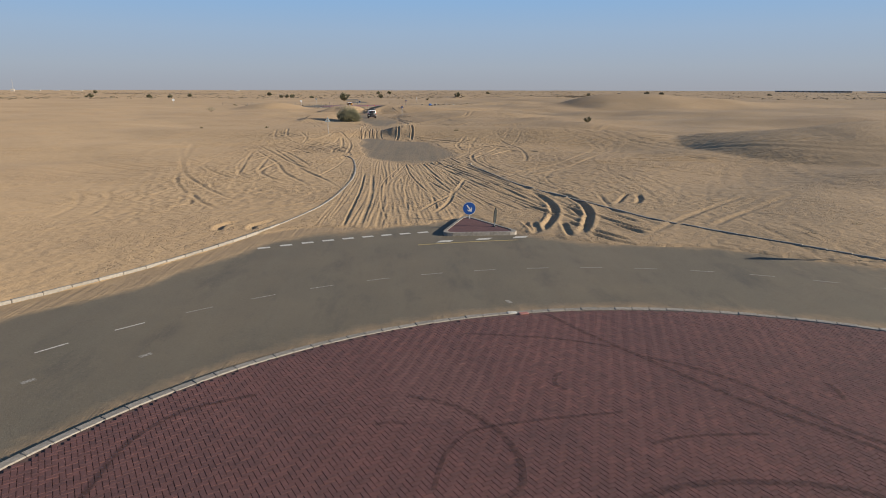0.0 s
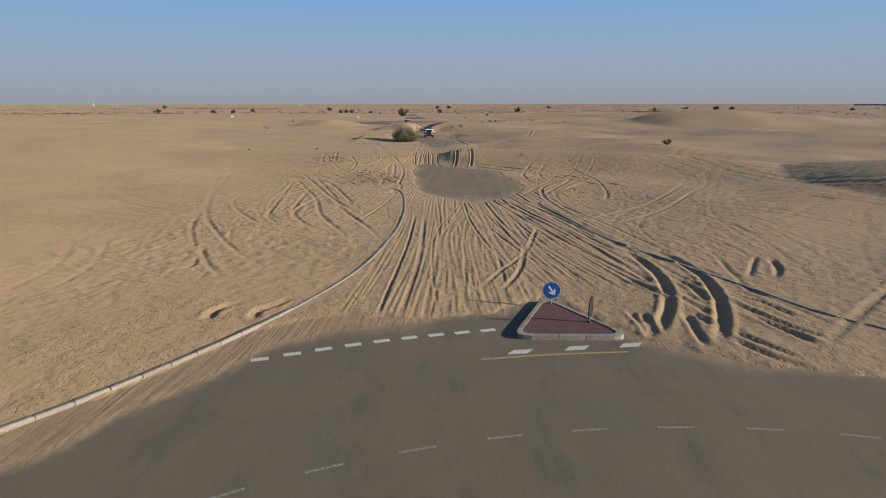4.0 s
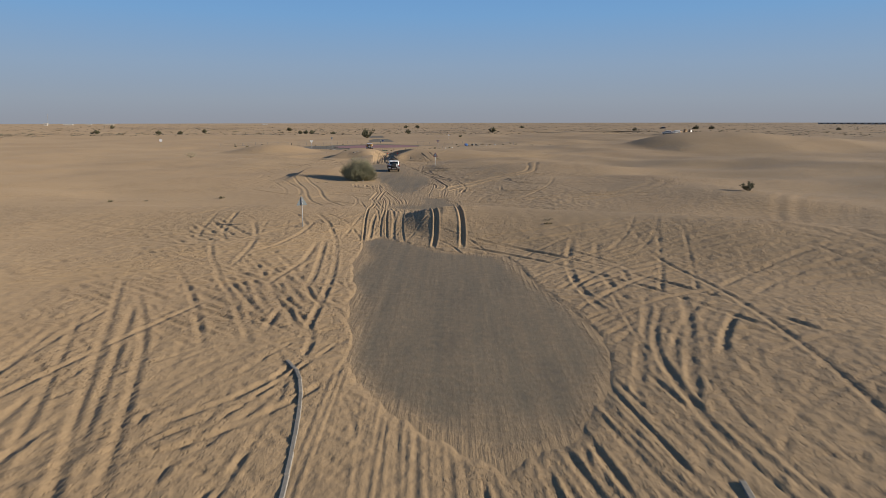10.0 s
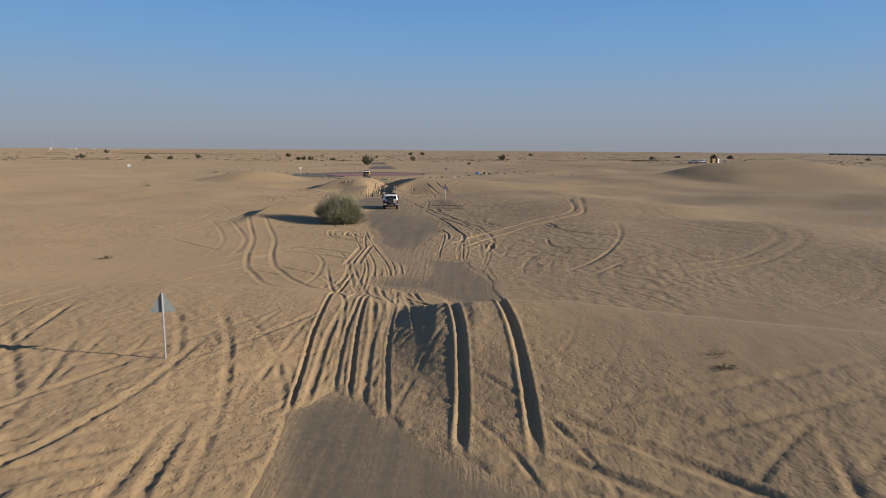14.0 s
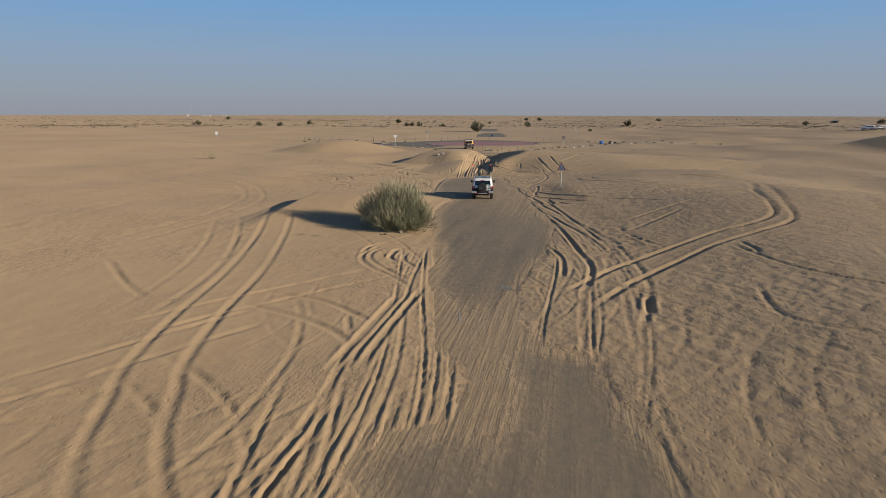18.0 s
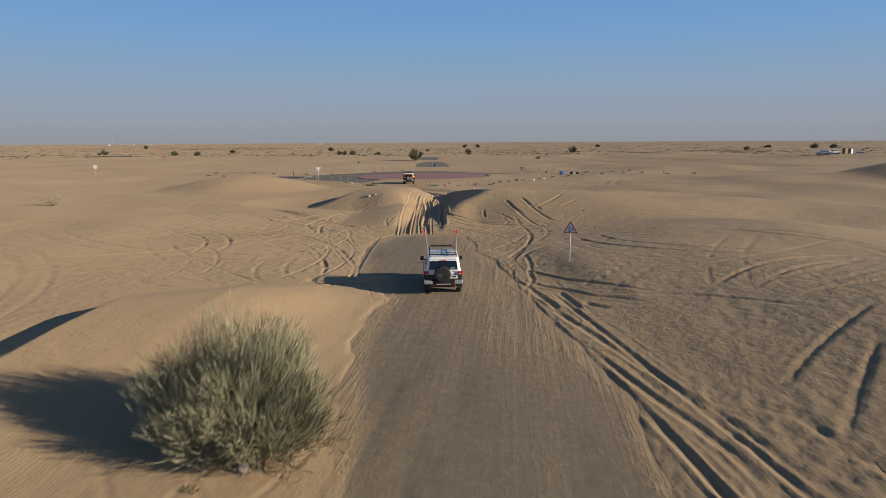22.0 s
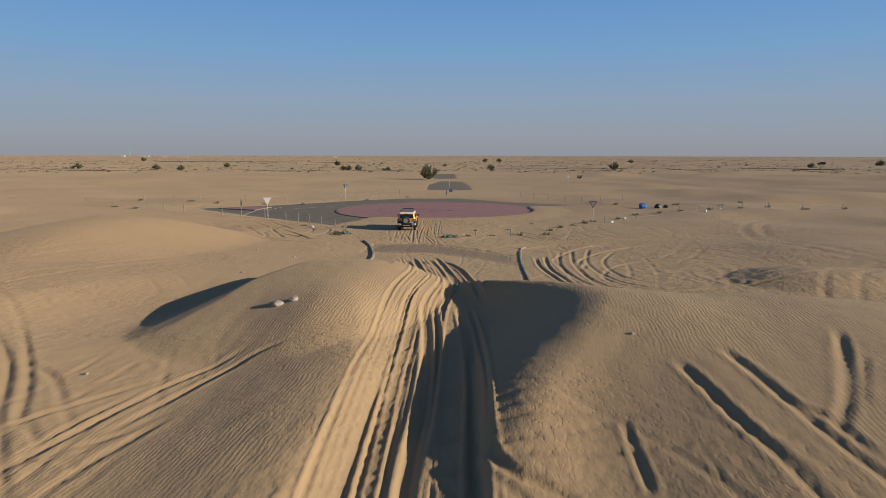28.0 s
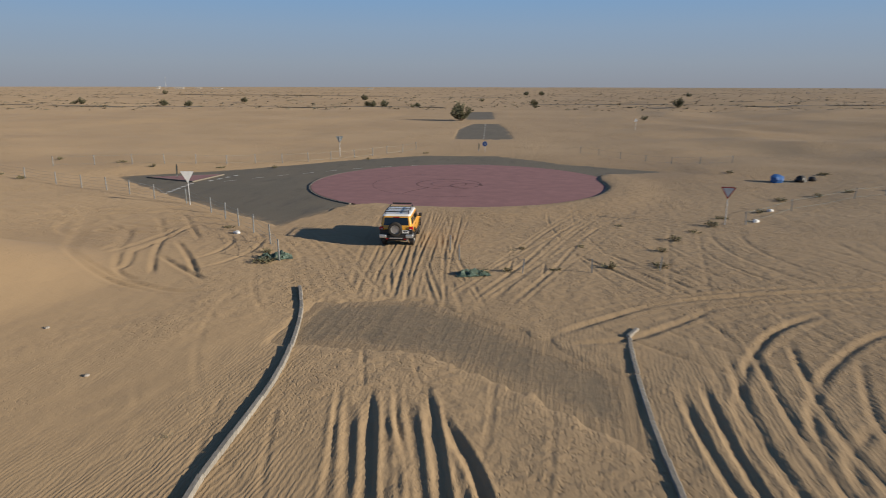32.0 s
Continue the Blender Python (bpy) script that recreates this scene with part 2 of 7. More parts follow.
def add_box(bm, x0, x1, y0, y1, z0, z1, bevel=0.0, seg=2):
    r = bmesh.ops.create_cube(bm, size=1.0, matrix=Matrix.Translation(((x0 + x1) / 2, (y0 + y1) / 2, (z0 + z1) / 2)) @ Matrix.Diagonal((x1 - x0, y1 - y0, z1 - z0, 1)))
    if bevel:
        edges = list({e for v in r["verts"] for e in v.link_edges})
        bmesh.ops.bevel(bm, geom=edges, offset=bevel, segments=seg, profile=0.5, affect="EDGES")
    return bm


def box(x0, x1, y0, y1, z0, z1, bevel=0.0, seg=2):
    return add_box(bmesh.new(), x0, x1, y0, y1, z0, z1, bevel, seg)


def add_tube(bm, pts, r, n=8, r1=None, cap=True):
    """A round bar along points; r to r1 in thickness."""
    pts = [Vector(p) for p in pts]
    rings = []
    for i, p in enumerate(pts):
        d = (pts[min(i + 1, len(pts) - 1)] - pts[max(i - 1, 0)]).normalized()
        a = d.orthogonal().normalized() if i == 0 else (side - d * side.dot(d)).normalized()
        side = a
        b = d.cross(a)
        f = i / (len(pts) - 1)
        rr = r if r1 is None else r + (r1 - r) * f
        rings.append([bm.verts.new(p + (a * math.cos(2 * math.pi * k / n) + b * math.sin(2 * math.pi * k / n)) * rr) for k in range(n)])
    for q, w in zip(rings, rings[1:]):
        for k in range(n):
            bm.faces.new((q[k], q[(k + 1) % n], w[(k + 1) % n], w[k]))
    if cap:
        bm.faces.new(rings[0][::-1])
        bm.faces.new(rings[-1])
    return bm


def tube(pts, r, n=8, r1=None):
    return add_tube(bmesh.new(), pts, r, n, r1)


def smooth_line(pts, step):
    """A smooth curve through the points (Catmull-Rom), as an array of points about step apart."""
    p = np.array(pts, float)
    p = np.vstack([2 * p[0] - p[1], p, 2 * p[-1] - p[-2]])
    out = []
    for a, b, c, d in zip(p, p[1:], p[2:], p[3:]):
        n = max(2, int(np.linalg.norm(c - b) / step))
        s = np.arange(n)[:, None] / n
        out.append(0.5 * (2 * b + (c - a) * s + (2 * a - 5 * b + 4 * c - d) * s**2 + (3 * b - a - 3 * c + d) * s**3))
    return np.vstack(out + [p[-2][None]])


# ---- noise ----
_rng = np.random.default_rng(7)
_PERM = _rng.permutation(512)
_ANG = _rng.uniform(0, 2 * np.pi, 512)
_GX, _GY = np.cos(_ANG), np.sin(_ANG)


def gnoise(x, y):
    """Gradient noise in about -0.7 to 0.7."""
    xi, yi = np.floor(x).astype(np.int64), np.floor(y).astype(np.int64)
    fx, fy = x - xi, y - yi
    u, v = fx * fx * fx * (fx * (fx * 6 - 15) + 10), fy * fy * fy * (fy * (fy * 6 - 15) + 10)

    def g(i, j):
        k = _PERM[(_PERM[(xi + i) & 511] + yi + j) & 511]
        return _GX[k] * (fx - i) + _GY[k] * (fy - j)

    a = g(0, 0) * (1 - u) + g(1, 0) * u
    b = g(0, 1) * (1 - u) + g(1, 1) * u
    return a * (1 - v) + b * v


def smoothstep(a, b, x):
    t = np.clip((x - a) / (b - a), 0, 1)
    return t * t * (3 - 2 * t)


# ---- plan ----
C1, R1 = (6.33, -2.04), 14.17
C2, R2 = (-24.46, 231.5), 13.0
AXIS_Y = [-400, -10, 30, 60, 76, 100, 120, 140, 160, 180, 210, 240, 320, 5000]
AXIS_X = [1, 1, 0, -1, -3, -6, -9, -12, -15, -17, -20, -24, -33, -33]
BARE = {
    "roundabout": [(-18, 3), (-14.5, 9), (-12, 12.6), (-10.4, 14.6), (-8.4, 18.0), (-6.6, 22.2), (-4.4, 23.7), (-1, 23.6), (1.2, 24.6), (1.5, 25.0), (3.0, 26.5), (5.4, 22.2), (6.9, 21.2), (8.6, 20.3), (10.5, 19.8), (12.6, 19.6), (14.6, 18.3), (15.8, 17.3), (17.9, 16.5), (24, 12.5), (27.5, 9), (29.5, 2), (30, -6), (28, -14), (22, -22), (14, -26), (4, -27), (-6, -25), (-14, -19), (-19, -10), (-20, -3)],
    "near": [(-5.0, 56.4), (-4.0, 54.1), (-2.3, 51.4), (-0.4, 49.6), (1.2, 50.8), (2.4, 53), (3.8, 57.4), (3.6, 60.3), (2.9, 63.5), (2.2, 67.5), (1.7, 71), (1.2, 73.3), (-1.4, 74), (-2.9, 75), (-4.7, 77.2), (-6.4, 79), (-7.5, 77.6), (-7.3, 75.2), (-6.6, 68.2), (-6.1, 65), (-5.4, 60)],
    "middle": [(-7.4, 94.4), (-6.7, 93.3), (-4.4, 92.4), (-3.4, 91), (-2.5, 89.3), (-0.8, 89.8), (-1.2, 93), (-1.6, 96.3), (-2.5, 101.2), (-4.2, 102), (-5.4, 104.5), (-5.6, 108.7), (-5.4, 112.1), (-4.6, 119.1), (-4.7, 124.6), (-5.9, 129.7), (-7.6, 138), (-10.2, 148.6), (-11.2, 153.3), (-14.3, 154.5), (-17, 153), (-17.2, 147.9), (-15.8, 139.5), (-14.3, 139.4), (-13.2, 134.7), (-13.4, 128.8), (-12.3, 123.8), (-11.4, 120.5), (-10.5, 117), (-9, 108.3), (-7.8, 104.3), (-6.7, 101.6), (-5.2, 99.2), (-5.6, 97), (-7.2, 95.9)],
    "crossing": [(-24.8, 195.6), (-25.2, 199.6), (-21.1, 200.6), (-17.3, 198.2), (-13.6, 195), (-13.6, 191), (-16.4, 193.6), (-19.6, 195.6)],
    "far_roundabout": [(-56.2, 229.2), (-47, 236.8), (-41, 245), (-33, 252.5), (-24, 254), (-16, 247), (-6.2, 242.8), (-12.5, 239.5), (-13.5, 234), (-18, 228), (-24, 224), (-30.8, 219.0), (-31.4, 217.9), (-31.9, 215.4), (-32.7, 212.6), (-37, 215.5), (-43, 219.2), (-53, 226.5)],
    "far_strip": [(-33.5, 277), (-36.5, 300), (-36.5, 318), (-31, 318), (-27.5, 300), (-24.4, 278)],
    "far_strip_end": [(-41, 335), (-48, 380), (-40, 382), (-34, 336)],
}


def signed_distance(poly, x, y):
    """Metres to the outline, positive inside."""
    d = np.full(x.shape, 1e9)
    inside = np.zeros(x.shape, bool)
    for (ax, ay), (bx, by) in zip(poly, poly[1:] + poly[:1]):
        ex, ey = bx - ax, by - ay
        t = np.clip(((x - ax) * ex + (y - ay) * ey) / (ex * ex + ey * ey), 0, 1)
        d = np.minimum(d, np.hypot(x - ax - t * ex, y - ay - t * ey))
        if ay != by:
            inside ^= ((ay > y) != (by > y)) & (x < ex * (y - ay) / (by - ay) + ax)
    return np.where(inside, d, -d)


def dome(x, y, cx, cy, west, east, south, north, h, power=1.2):
    """A rounded dune with its own reach to each side."""
    dx, dy = x - cx, y - cy
    r2 = (dx / np.where(dx < 0, west, east)) ** 2 + (dy / np.where(dy < 0, south, north)) ** 2
    return h * np.clip(1 - r2, 0, 1) ** power


def ridge(x, y, xs, ys, hs, front, back, sharp=1.0):
    """A dune with its crest along (xs, ys), hs high: long towards the south, steep towards the north."""
    yc, h = np.interp(x, xs, ys), np.interp(x, xs, hs)
    d = y - yc
    f = np.where(d < 0, np.clip(1 + d / front, 0, 1), np.clip(1 - d / back, 0, 1))
    return h * (f * f * (3 - 2 * f)) ** sharp


def spit(x, y, ys, xs, heights, west, east):
    """A tongue of sand whose crest lies at xs along ys, with its own reach to the west and to the east."""

    def soft(values):
        return sum(np.interp(y + o, ys, values) for o in (-1.2, -0.6, 0, 0.6, 1.2)) / 5

    d = x - soft(xs)
    f = np.clip(1 - np.abs(d) / np.where(d < 0, soft(west), soft(east)), 0, 1)
    return soft(heights) * f * f * (3 - 2 * f)


def smooth_max(a, b, k):
    m = (a + b + np.sqrt((a - b) ** 2 + k * k)) / 2
    return m - k / 2 * np.exp(-((a - b) / k) ** 2) - (np.sqrt((a - b) ** 2 + k * k) - np.abs(a - b)) / 2 * (1 - np.exp(-((a - b) / k) ** 2))


def land(x, y):
    """The sand's height without tracks."""
    near = np.abs(x - np.interp(y, AXIS_Y, AXIS_X))
    wild = smoothstep(6, 30, near)
    far = smoothstep(60, 400, np.hypot(x + 10, y - 110) - 110)
    h = 0.09 + 0.10 * gnoise(x / 7 + 3, y / 7) * (0.35 + wild)
    side = 0.6 + 0.65 * smoothstep(-10, 14, x)
    h += (0.75 * gnoise(x / 17, y / 14 + 9) + 0.12) * wild * side
    h += (1.5 * gnoise(x / 48 + 5, y / 33) + 0.25) * smoothstep(14, 70, near) * side
    h += 2.2 * gnoise(x / 210 + 2, y / 130 + 4) * far
    h += ridge(x, y, [-40, -30, -16, -11, -7, -5.3, -3.7, -2.4, 1, 4, 8, 13, 17, 27, 40], [90, 90, 89.5, 89, 88, 87, 86.4, 86, 85.2, 83.8, 82, 80.3, 78.5, 74, 68],
               [0, 0.3, 0.6, 0.55, 0.42, 0.45, 1.0, 1.25, 1.25, 1.22, 1.2, 1.1, 1.0, 0.6, 0], 12, 4.2)
    h += ridge(x, y, [-30, -25.2, -24.0, -22.6, -19, -15.5, -13, -10.6], [126, 127, 128, 129, 131, 132, 132, 131], [0, 0.05, 0.28, 0.98, 1.0, 0.55, 0.2, 0], 14, 7)
    west = dome(x, y, -21.8, 181.5, 10, 5.2, 12.5, 8, 1.5, 1.2)
    # its crest runs straight to the wheel tracks and drops steeply behind
    crest = 183.7 + 0.25 * gnoise(x / 2.6 + 11, 0 * y + 3)
    rim = np.interp(x, [-29.5, -28, -27, -22, -20, -18.9, -18, -17.2], [0, 0.4, 0.8, 1.33, 1.27, 0.95, 0.45, 0.0])
    west = np.maximum(west, rim * smoothstep(174, 183.5, y) ** 0.8)
    lee = np.interp(y, [168, 172, 174, 176, 178, 181, 184, 188], [-29.8, -28.6, -27.8, -26.8, -26, -25, -24.6, -24.5])
    h += west * np.clip(1 - (y - crest) / 2.5, 0, 1) * smoothstep(3.8, 0, lee - x)
    h -= dome(x, y, -31, 178, 7, 5, 8, 6, 0.45)
    east_dune = dome(x, y, -7.0, 174.5, 7.0, 28, 16, 7, 1.75, 1.1)
    west_face = spit(x, y, [158, 161, 165, 169, 172.5, 175, 177.3, 178.6, 180.4, 182.8, 185], [-13, -12.8, -12.2, -11, -9.8, -9.4, -10.6, -12.4, -14.5, -15.6, -16],
                     [0, 0.1, 0.8, 1.5, 1.9, 1.95, 1.75, 1.45, 0.95, 0.4, 0], [2, 2.4, 3.6, 5, 6, 6.4, 5.2, 3.6, 2.4, 1.8, 1.5], [15, 15, 15, 15, 14, 13, 11, 10, 9, 7, 5])
    h += smooth_max(east_dune, west_face, 0.7)
    h += spit(x, y, [154, 157, 162, 168, 174, 178], [-17.4, -17.5, -17.8, -18.3, -19.6, -21], [0, 0.12, 0.5, 0.65, 0.5, 0], [3.5, 4.5, 5.2, 5.4, 5, 4], [1.2, 1.2, 1.4, 1.6, 2.4, 3])
    h += spit(x, y, [154, 158, 162, 166, 170, 173], [-12.9, -13.1, -13.4, -13.8, -14.2, -14.4], [0, 0.15, 0.22, 0.22, 0.15, 0], [0.5] * 6, [3] * 6)
    h += dome(x, y, 3.5, 187.5, 5, 12, 4, 5, 0.6)
    h += dome(x, y, -47, 199.5, 14, 13, 14, 6.5, 1.75, 1.7)
    h += 0.32 * np.exp(-(((x + 17) / 3) ** 2 + ((y - 179) / 6) ** 2))
    h += 0.36 * np.exp(-(((x + 14) / 9) ** 2 + ((y - 81) / 10) ** 2))
    h += 0.35 * np.exp(-(((x + 4) / 6) ** 2 + ((y - 142) / 8) ** 2))
    u = x - np.interp(y, AXIS_Y, AXIS_X)
    h += np.interp(y, [75, 85, 100, 120, 138, 150, 160, 168, 185], [0, 0.15, 0.5, 0.85, 1.15, 1.0, 0.35, 0.08, 0]) * smoothstep(5, 19, u) * smoothstep(44, 22, u)
    h += dome(x, y, 64, 218, 19, 60, 30, 24, 3.0, 1.3)
    h += dome(x, y, 43, 60, 15, 30, 18, 20, 2.3, 1.2)
    h -= 0.0024 * np.clip(np.hypot(x + 10, y - 110) - 450, 0, None)
    # bare asphalt, where the wind has swept the sand away
    wob = 0.3 * gnoise(x / 2.2, y / 3.4) + 0.35 * gnoise(x / 0.6, y / 2.6) + 0.12 * gnoise(x / 0.25, y / 0.9)
    soft_wob = 0.5 * gnoise(x / 2.2, y / 3.4)
    edge = np.full(x.shape, -99.0)
    bank = np.full(x.shape, -99.0)
    for name, poly in BARE.items():
        xs, ys = [p[0] for p in poly], [p[1] for p in poly]
        sel = (x > min(xs) - 6) & (x < max(xs) + 6) & (y > min(ys) - 6) & (y < max(ys) + 6)
        dist = signed_distance(poly, x[sel], y[sel])
        edge[sel] = np.maximum(edge[sel], dist + wob[sel])
        bank[sel] = np.maximum(bank[sel], dist + soft_wob[sel])
    m = smoothstep(-0.45, 0.3, edge)
    # beside the wheel tracks the sand thins out without a rim
    thin = np.exp(-(((x + 6.6) / 3.2) ** 2) - ((y - 101) / 5.5) ** 2) + 0.75 * np.exp(-(((x + 11.8) / 2.6) ** 2) - ((y - 118.5) / 7) ** 2)
    m = m + (smoothstep(-1.6, 0.5, edge + 0.5 * gnoise(x / 0.35, y / 2.4)) - m) * thin
    h = h * smoothstep(-0.2, 4.8, -bank) * smoothstep(-0.2, 0.9, -edge) + (0.045 - 0.03 * thin) * (1 - m) * smoothstep(6, 1, -edge) - (0.045 - 0.03 * thin) * m
    # the red discs stand over the sand
    d1 = np.hypot(x - C1[0], y - C1[1])
    h = np.where(d1 < R1 + 1, np.minimum(h, -0.05), h)
    # sand has drifted against the far disc and over its rim
    d2 = np.hypot(x - C2[0], y - C2[1])
    h = np.where(d2 < R2 - 1.0, np.minimum(h, 0.0), h)
    h += 0.17 * (1 - m) * smoothstep(R2 + 4, R2 + 0.2, d2) * smoothstep(R2 - 1.8, R2 - 0.4, d2)
    return h, edge


def spaced(start, stop, first, grow):
    out, s = [start], first
    while out[-1] < stop:
        out.append(out[-1] + s)
        s *= grow
    return out


U = spaced(15.0, 60, 0.12, 1.021)
U = U + spaced(U[-1], 4300, 1.1, 1.1)[1:]
U = np.array([-u for u in U[::-1]] + list(np.arange(-14.9, -7, 0.11)) + list(np.arange(-6.96, -4.6, 0.075)) + list(np.arange(-4.55, 4.6, 0.052)) + list(np.arange(4.65, 7, 0.075)) + list(np.arange(7.05, 14.95, 0.11)) + U)
V = [2 - v for v in spaced(2, 260, 0.3, 1.08)[1:]][::-1] + list(np.arange(2.0, 214, 0.145))
V = np.array(V + spaced(V[-1], 4700, 0.14, 1.027)[1:])
GX = np.interp(V, AXIS_Y, AXIS_X)[:, None] + U[None, :]
GY = np.repeat(V[:, None], len(U), 1)
GZ, EDGE = (q.reshape(GX.shape) for q in land(GX.ravel(), GY.ravel()))
# lumps trodden and driven into the sand
LUMP = 0.22 * smoothstep(0.05, 0.3, gnoise(GX / 9 + 20, GY / 13 + 7)) * (np.abs(U)[None, :] < 70)
for cx, cy, rx, ry, k in ((-12, 66, 8, 13, 0.25), (8, 62, 7, 15, 0.5), (-13, 38, 9, 13, 0.7), (14, 40, 10, 16, 0.5), (4, 104, 9, 14, 0.5), (5, 95, 7, 7, 0.6), (-2.2, 117.5, 3, 8, 0.75), (6, 130, 14, 14, 0.2), (-20, 145, 6, 8, 0.75), (-6, 152, 6, 14, 0.2), (-24, 193, 6, 8, 0.12), (-2, 189, 6, 4, 0.9), (31, 56, 9, 9, 0.8), (-33, 205, 8, 5, 0.25)):
    q = np.hypot((GX - cx) / rx, (GY - cy) / ry)
    LUMP = np.maximum(LUMP, k * smoothstep(1.15, 0.6, q + 0.5 * gnoise(GX / 4, GY / 4)))
BAREMASK = smoothstep(-0.1, 0.7, -EDGE)
LUMP *= smoothstep(0.3, 3.0, -EDGE)
# sand that the wind has smoothed again
BLOWN = 0.5 * smoothstep(0.1, 0.4, gnoise(GX / 14 + 4, GY / 17 + 31))
for cx, cy, rx, ry in ((-17, 126, 10, 13), (-19, 101, 10, 12), (-27, 188, 7, 9), (-26, 164, 8, 9), (9, 148, 6, 8), (-4, 170, 11, 9), (-42, 199, 13, 9), (8, 84, 9, 6), (-23, 178, 7, 8)):
    BLOWN = np.maximum(BLOWN, smoothstep(1.25, 0.65, np.hypot((GX - cx) / rx, (GY - cy) / ry) + 0.3 * gnoise(GX / 3, GY / 3)))
LUMP *= 1 - 0.85 * BLOWN
GZ += BAREMASK * 0.018 * gnoise(GX / 0.8, GY / 1.3)
RUT = np.zeros_like(GZ)


def carve(line, depth, width):
    """One tyre's rut along the line, with a low berm on either side."""
    p = smooth_line(line, 0.12)
    reach = width * 3.2
    vi = np.searchsorted(V, p[:, 1])
    ui = np.searchsorted(U, p[:, 0] - np.interp(p[:, 1], AXIS_Y, AXIS_X))
    ok = (vi > 12) & (vi < len(V) - 12) & (ui > 12) & (ui < len(U) - 12)
    ok &= p[:, 1] < 224
    p, vi, ui = p[ok], vi[ok], ui[ok]
    if not len(p):
        return
    sv = int(reach / 0.15) + 1
    su = int(reach / 0.052) + 1
    off = np.array([(a, b) for a in range(-sv, sv + 1) for b in range(-su, su + 1)])
    iv, iu = vi[:, None] + off[None, :, 0], ui[:, None] + off[None, :, 1]
    iu, iv = np.clip(iu, 0, len(U) - 1), np.clip(iv, 0, len(V) - 1)
    d2 = (GX[iv, iu] - p[:, :1]) ** 2 + (GY[iv, iu] - p[:, 1:2]) ** 2
    flat = (iv * len(U) + iu).ravel()
    d2 = d2.ravel()
    near = d2 < reach * reach
    flat, d2 = flat[near], d2[near]
    which = np.repeat(np.arange(len(p)), len(off))[near]
    order = np.lexsort((d2, flat))
    flat, d2, which = flat[order], d2[order], which[order]
    first = np.r_[True, flat[1:] != flat[:-1]]
    flat, d, which = flat[first], np.sqrt(d2[first]), which[first]
    cell = np.maximum(max(width, 0.06), 0.8 * np.abs(GX.ravel()[np.minimum(flat + 1, GX.size - 1)] - GX.ravel()[flat]))
    gx, gy = GX.ravel()[flat], GY.ravel()[flat]
    var = np.clip(0.95 + 0.5 * gnoise(gx / 3.4 + 40, gy / 4.5) + 0.07 * gnoise(gx / 0.5, gy / 0.6), 0.2, 1.5) * (width / cell) ** 0.3
    fade = smoothstep(0, min(22, max(4, len(p) // 5)), np.minimum(which, len(p) - 1 - which))
    prof = depth * (0.5 * np.exp(-(((d - 1.62 * cell) / (0.42 * cell)) ** 2)) - 1 + smoothstep(0.62, 1.32, d / cell))
    # a later tyre wipes out what lay there before
    wipe = 0.9 * fade * np.exp(-((d / (1.7 * cell)) ** 2))
    r = RUT.ravel()
    r[flat] = r[flat] * (1 - wipe) + prof * var * fade


def drive(line, depth=0.06, width=0.15, gauge=0.78):
    """The two ruts of a car."""
    p = smooth_line(line, 1.0)
    t = np.gradient(p, axis=0)
    n = np.stack([-t[:, 1], t[:, 0]], 1) / np.maximum(np.linalg.norm(t, axis=1), 1e-6)[:, None]
    for s in (-1, 1):
        carve(p + n * s * gauge, 0.8 * depth, width)


# tracks along the road, where all cars go
rng = random.Random(11)


def bundle(line, spread, count, depth, width, jitter=0.5, slant=0.5):
    for i in range(count):
        o, tilt = rng.uniform(-spread, spread), rng.uniform(-slant, slant) * spread
        drive([(x + o + tilt * (2 * k / (len(line) - 1) - 1) + rng.uniform(-jitter, jitter), y) for k, (x, y) in enumerate(line)], depth * rng.uniform(0.5, 1.3), width * rng.uniform(0.75, 1.2))


def wander(x0, x1, y0, y1, count, depth=0.05, width=0.15, length=(14, 34), bend=5.0, heading=None, turn=60):
    """Cars that roamed over a stretch of sand."""
    for i in range(count):
        x, y = rng.uniform(x0, x1), rng.uniform(y0, y1)
        a = radians(rng.uniform(0, 360) if heading is None else heading + rng.uniform(-turn, turn))
        k = radians(rng.uniform(-bend, bend))
        pts = []
        for s in range(int(rng.uniform(*length) / 3)):
            pts.append((x, y))
            x, y = x - 3 * math.sin(a), y + 3 * math.cos(a)
            a += 3 * k + radians(rng.uniform(-3, 3))
        drive(pts, 0.95 * depth * rng.uniform(0.5, 1.3), width * rng.uniform(0.8, 1.2))


wander(-27, -6, 26, 78, 70, 0.042, 0.105, (16, 40), 6)
wander(-20, -7, 24, 56, 26, 0.042, 0.10, (10, 24), 4, 20, 40)
wander(-24, -8, 56, 84, 34, 0.036, 0.10, (10, 26), 5, 35, 45)
wander(6, 30, 26, 72, 64, 0.036, 0.105, (16, 40), 6)
wander(5, 18, 24, 60, 26, 0.034, 0.09, (10, 26), 4, 30, 40)
wander(4, 22, 58, 80, 40, 0.036, 0.10, (10, 26), 5, -55, 45)
wander(-24, -8, 58, 80, 16, 0.05, 0.11, bend=8)
for i in range(16):
    x0, y0, f = rng.uniform(-9.5, -7), rng.uniform(56, 64), rng.random()
    x1, y1 = -15 - 15 * f + rng.uniform(-2, 2), 92 - 20 * f + rng.uniform(-3, 3)
    b = rng.uniform(-3, 3)
    drive([(x0, y0), (x0 + (x1 - x0) * 0.3 + b * 0.7, y0 + (y1 - y0) * 0.33 + b * 0.4), (x0 + (x1 - x0) * 0.66 + b, y0 + (y1 - y0) * 0.66 + b * 0.5), (x1, y1)], 0.06 * rng.uniform(0.6, 1.3), 0.14)
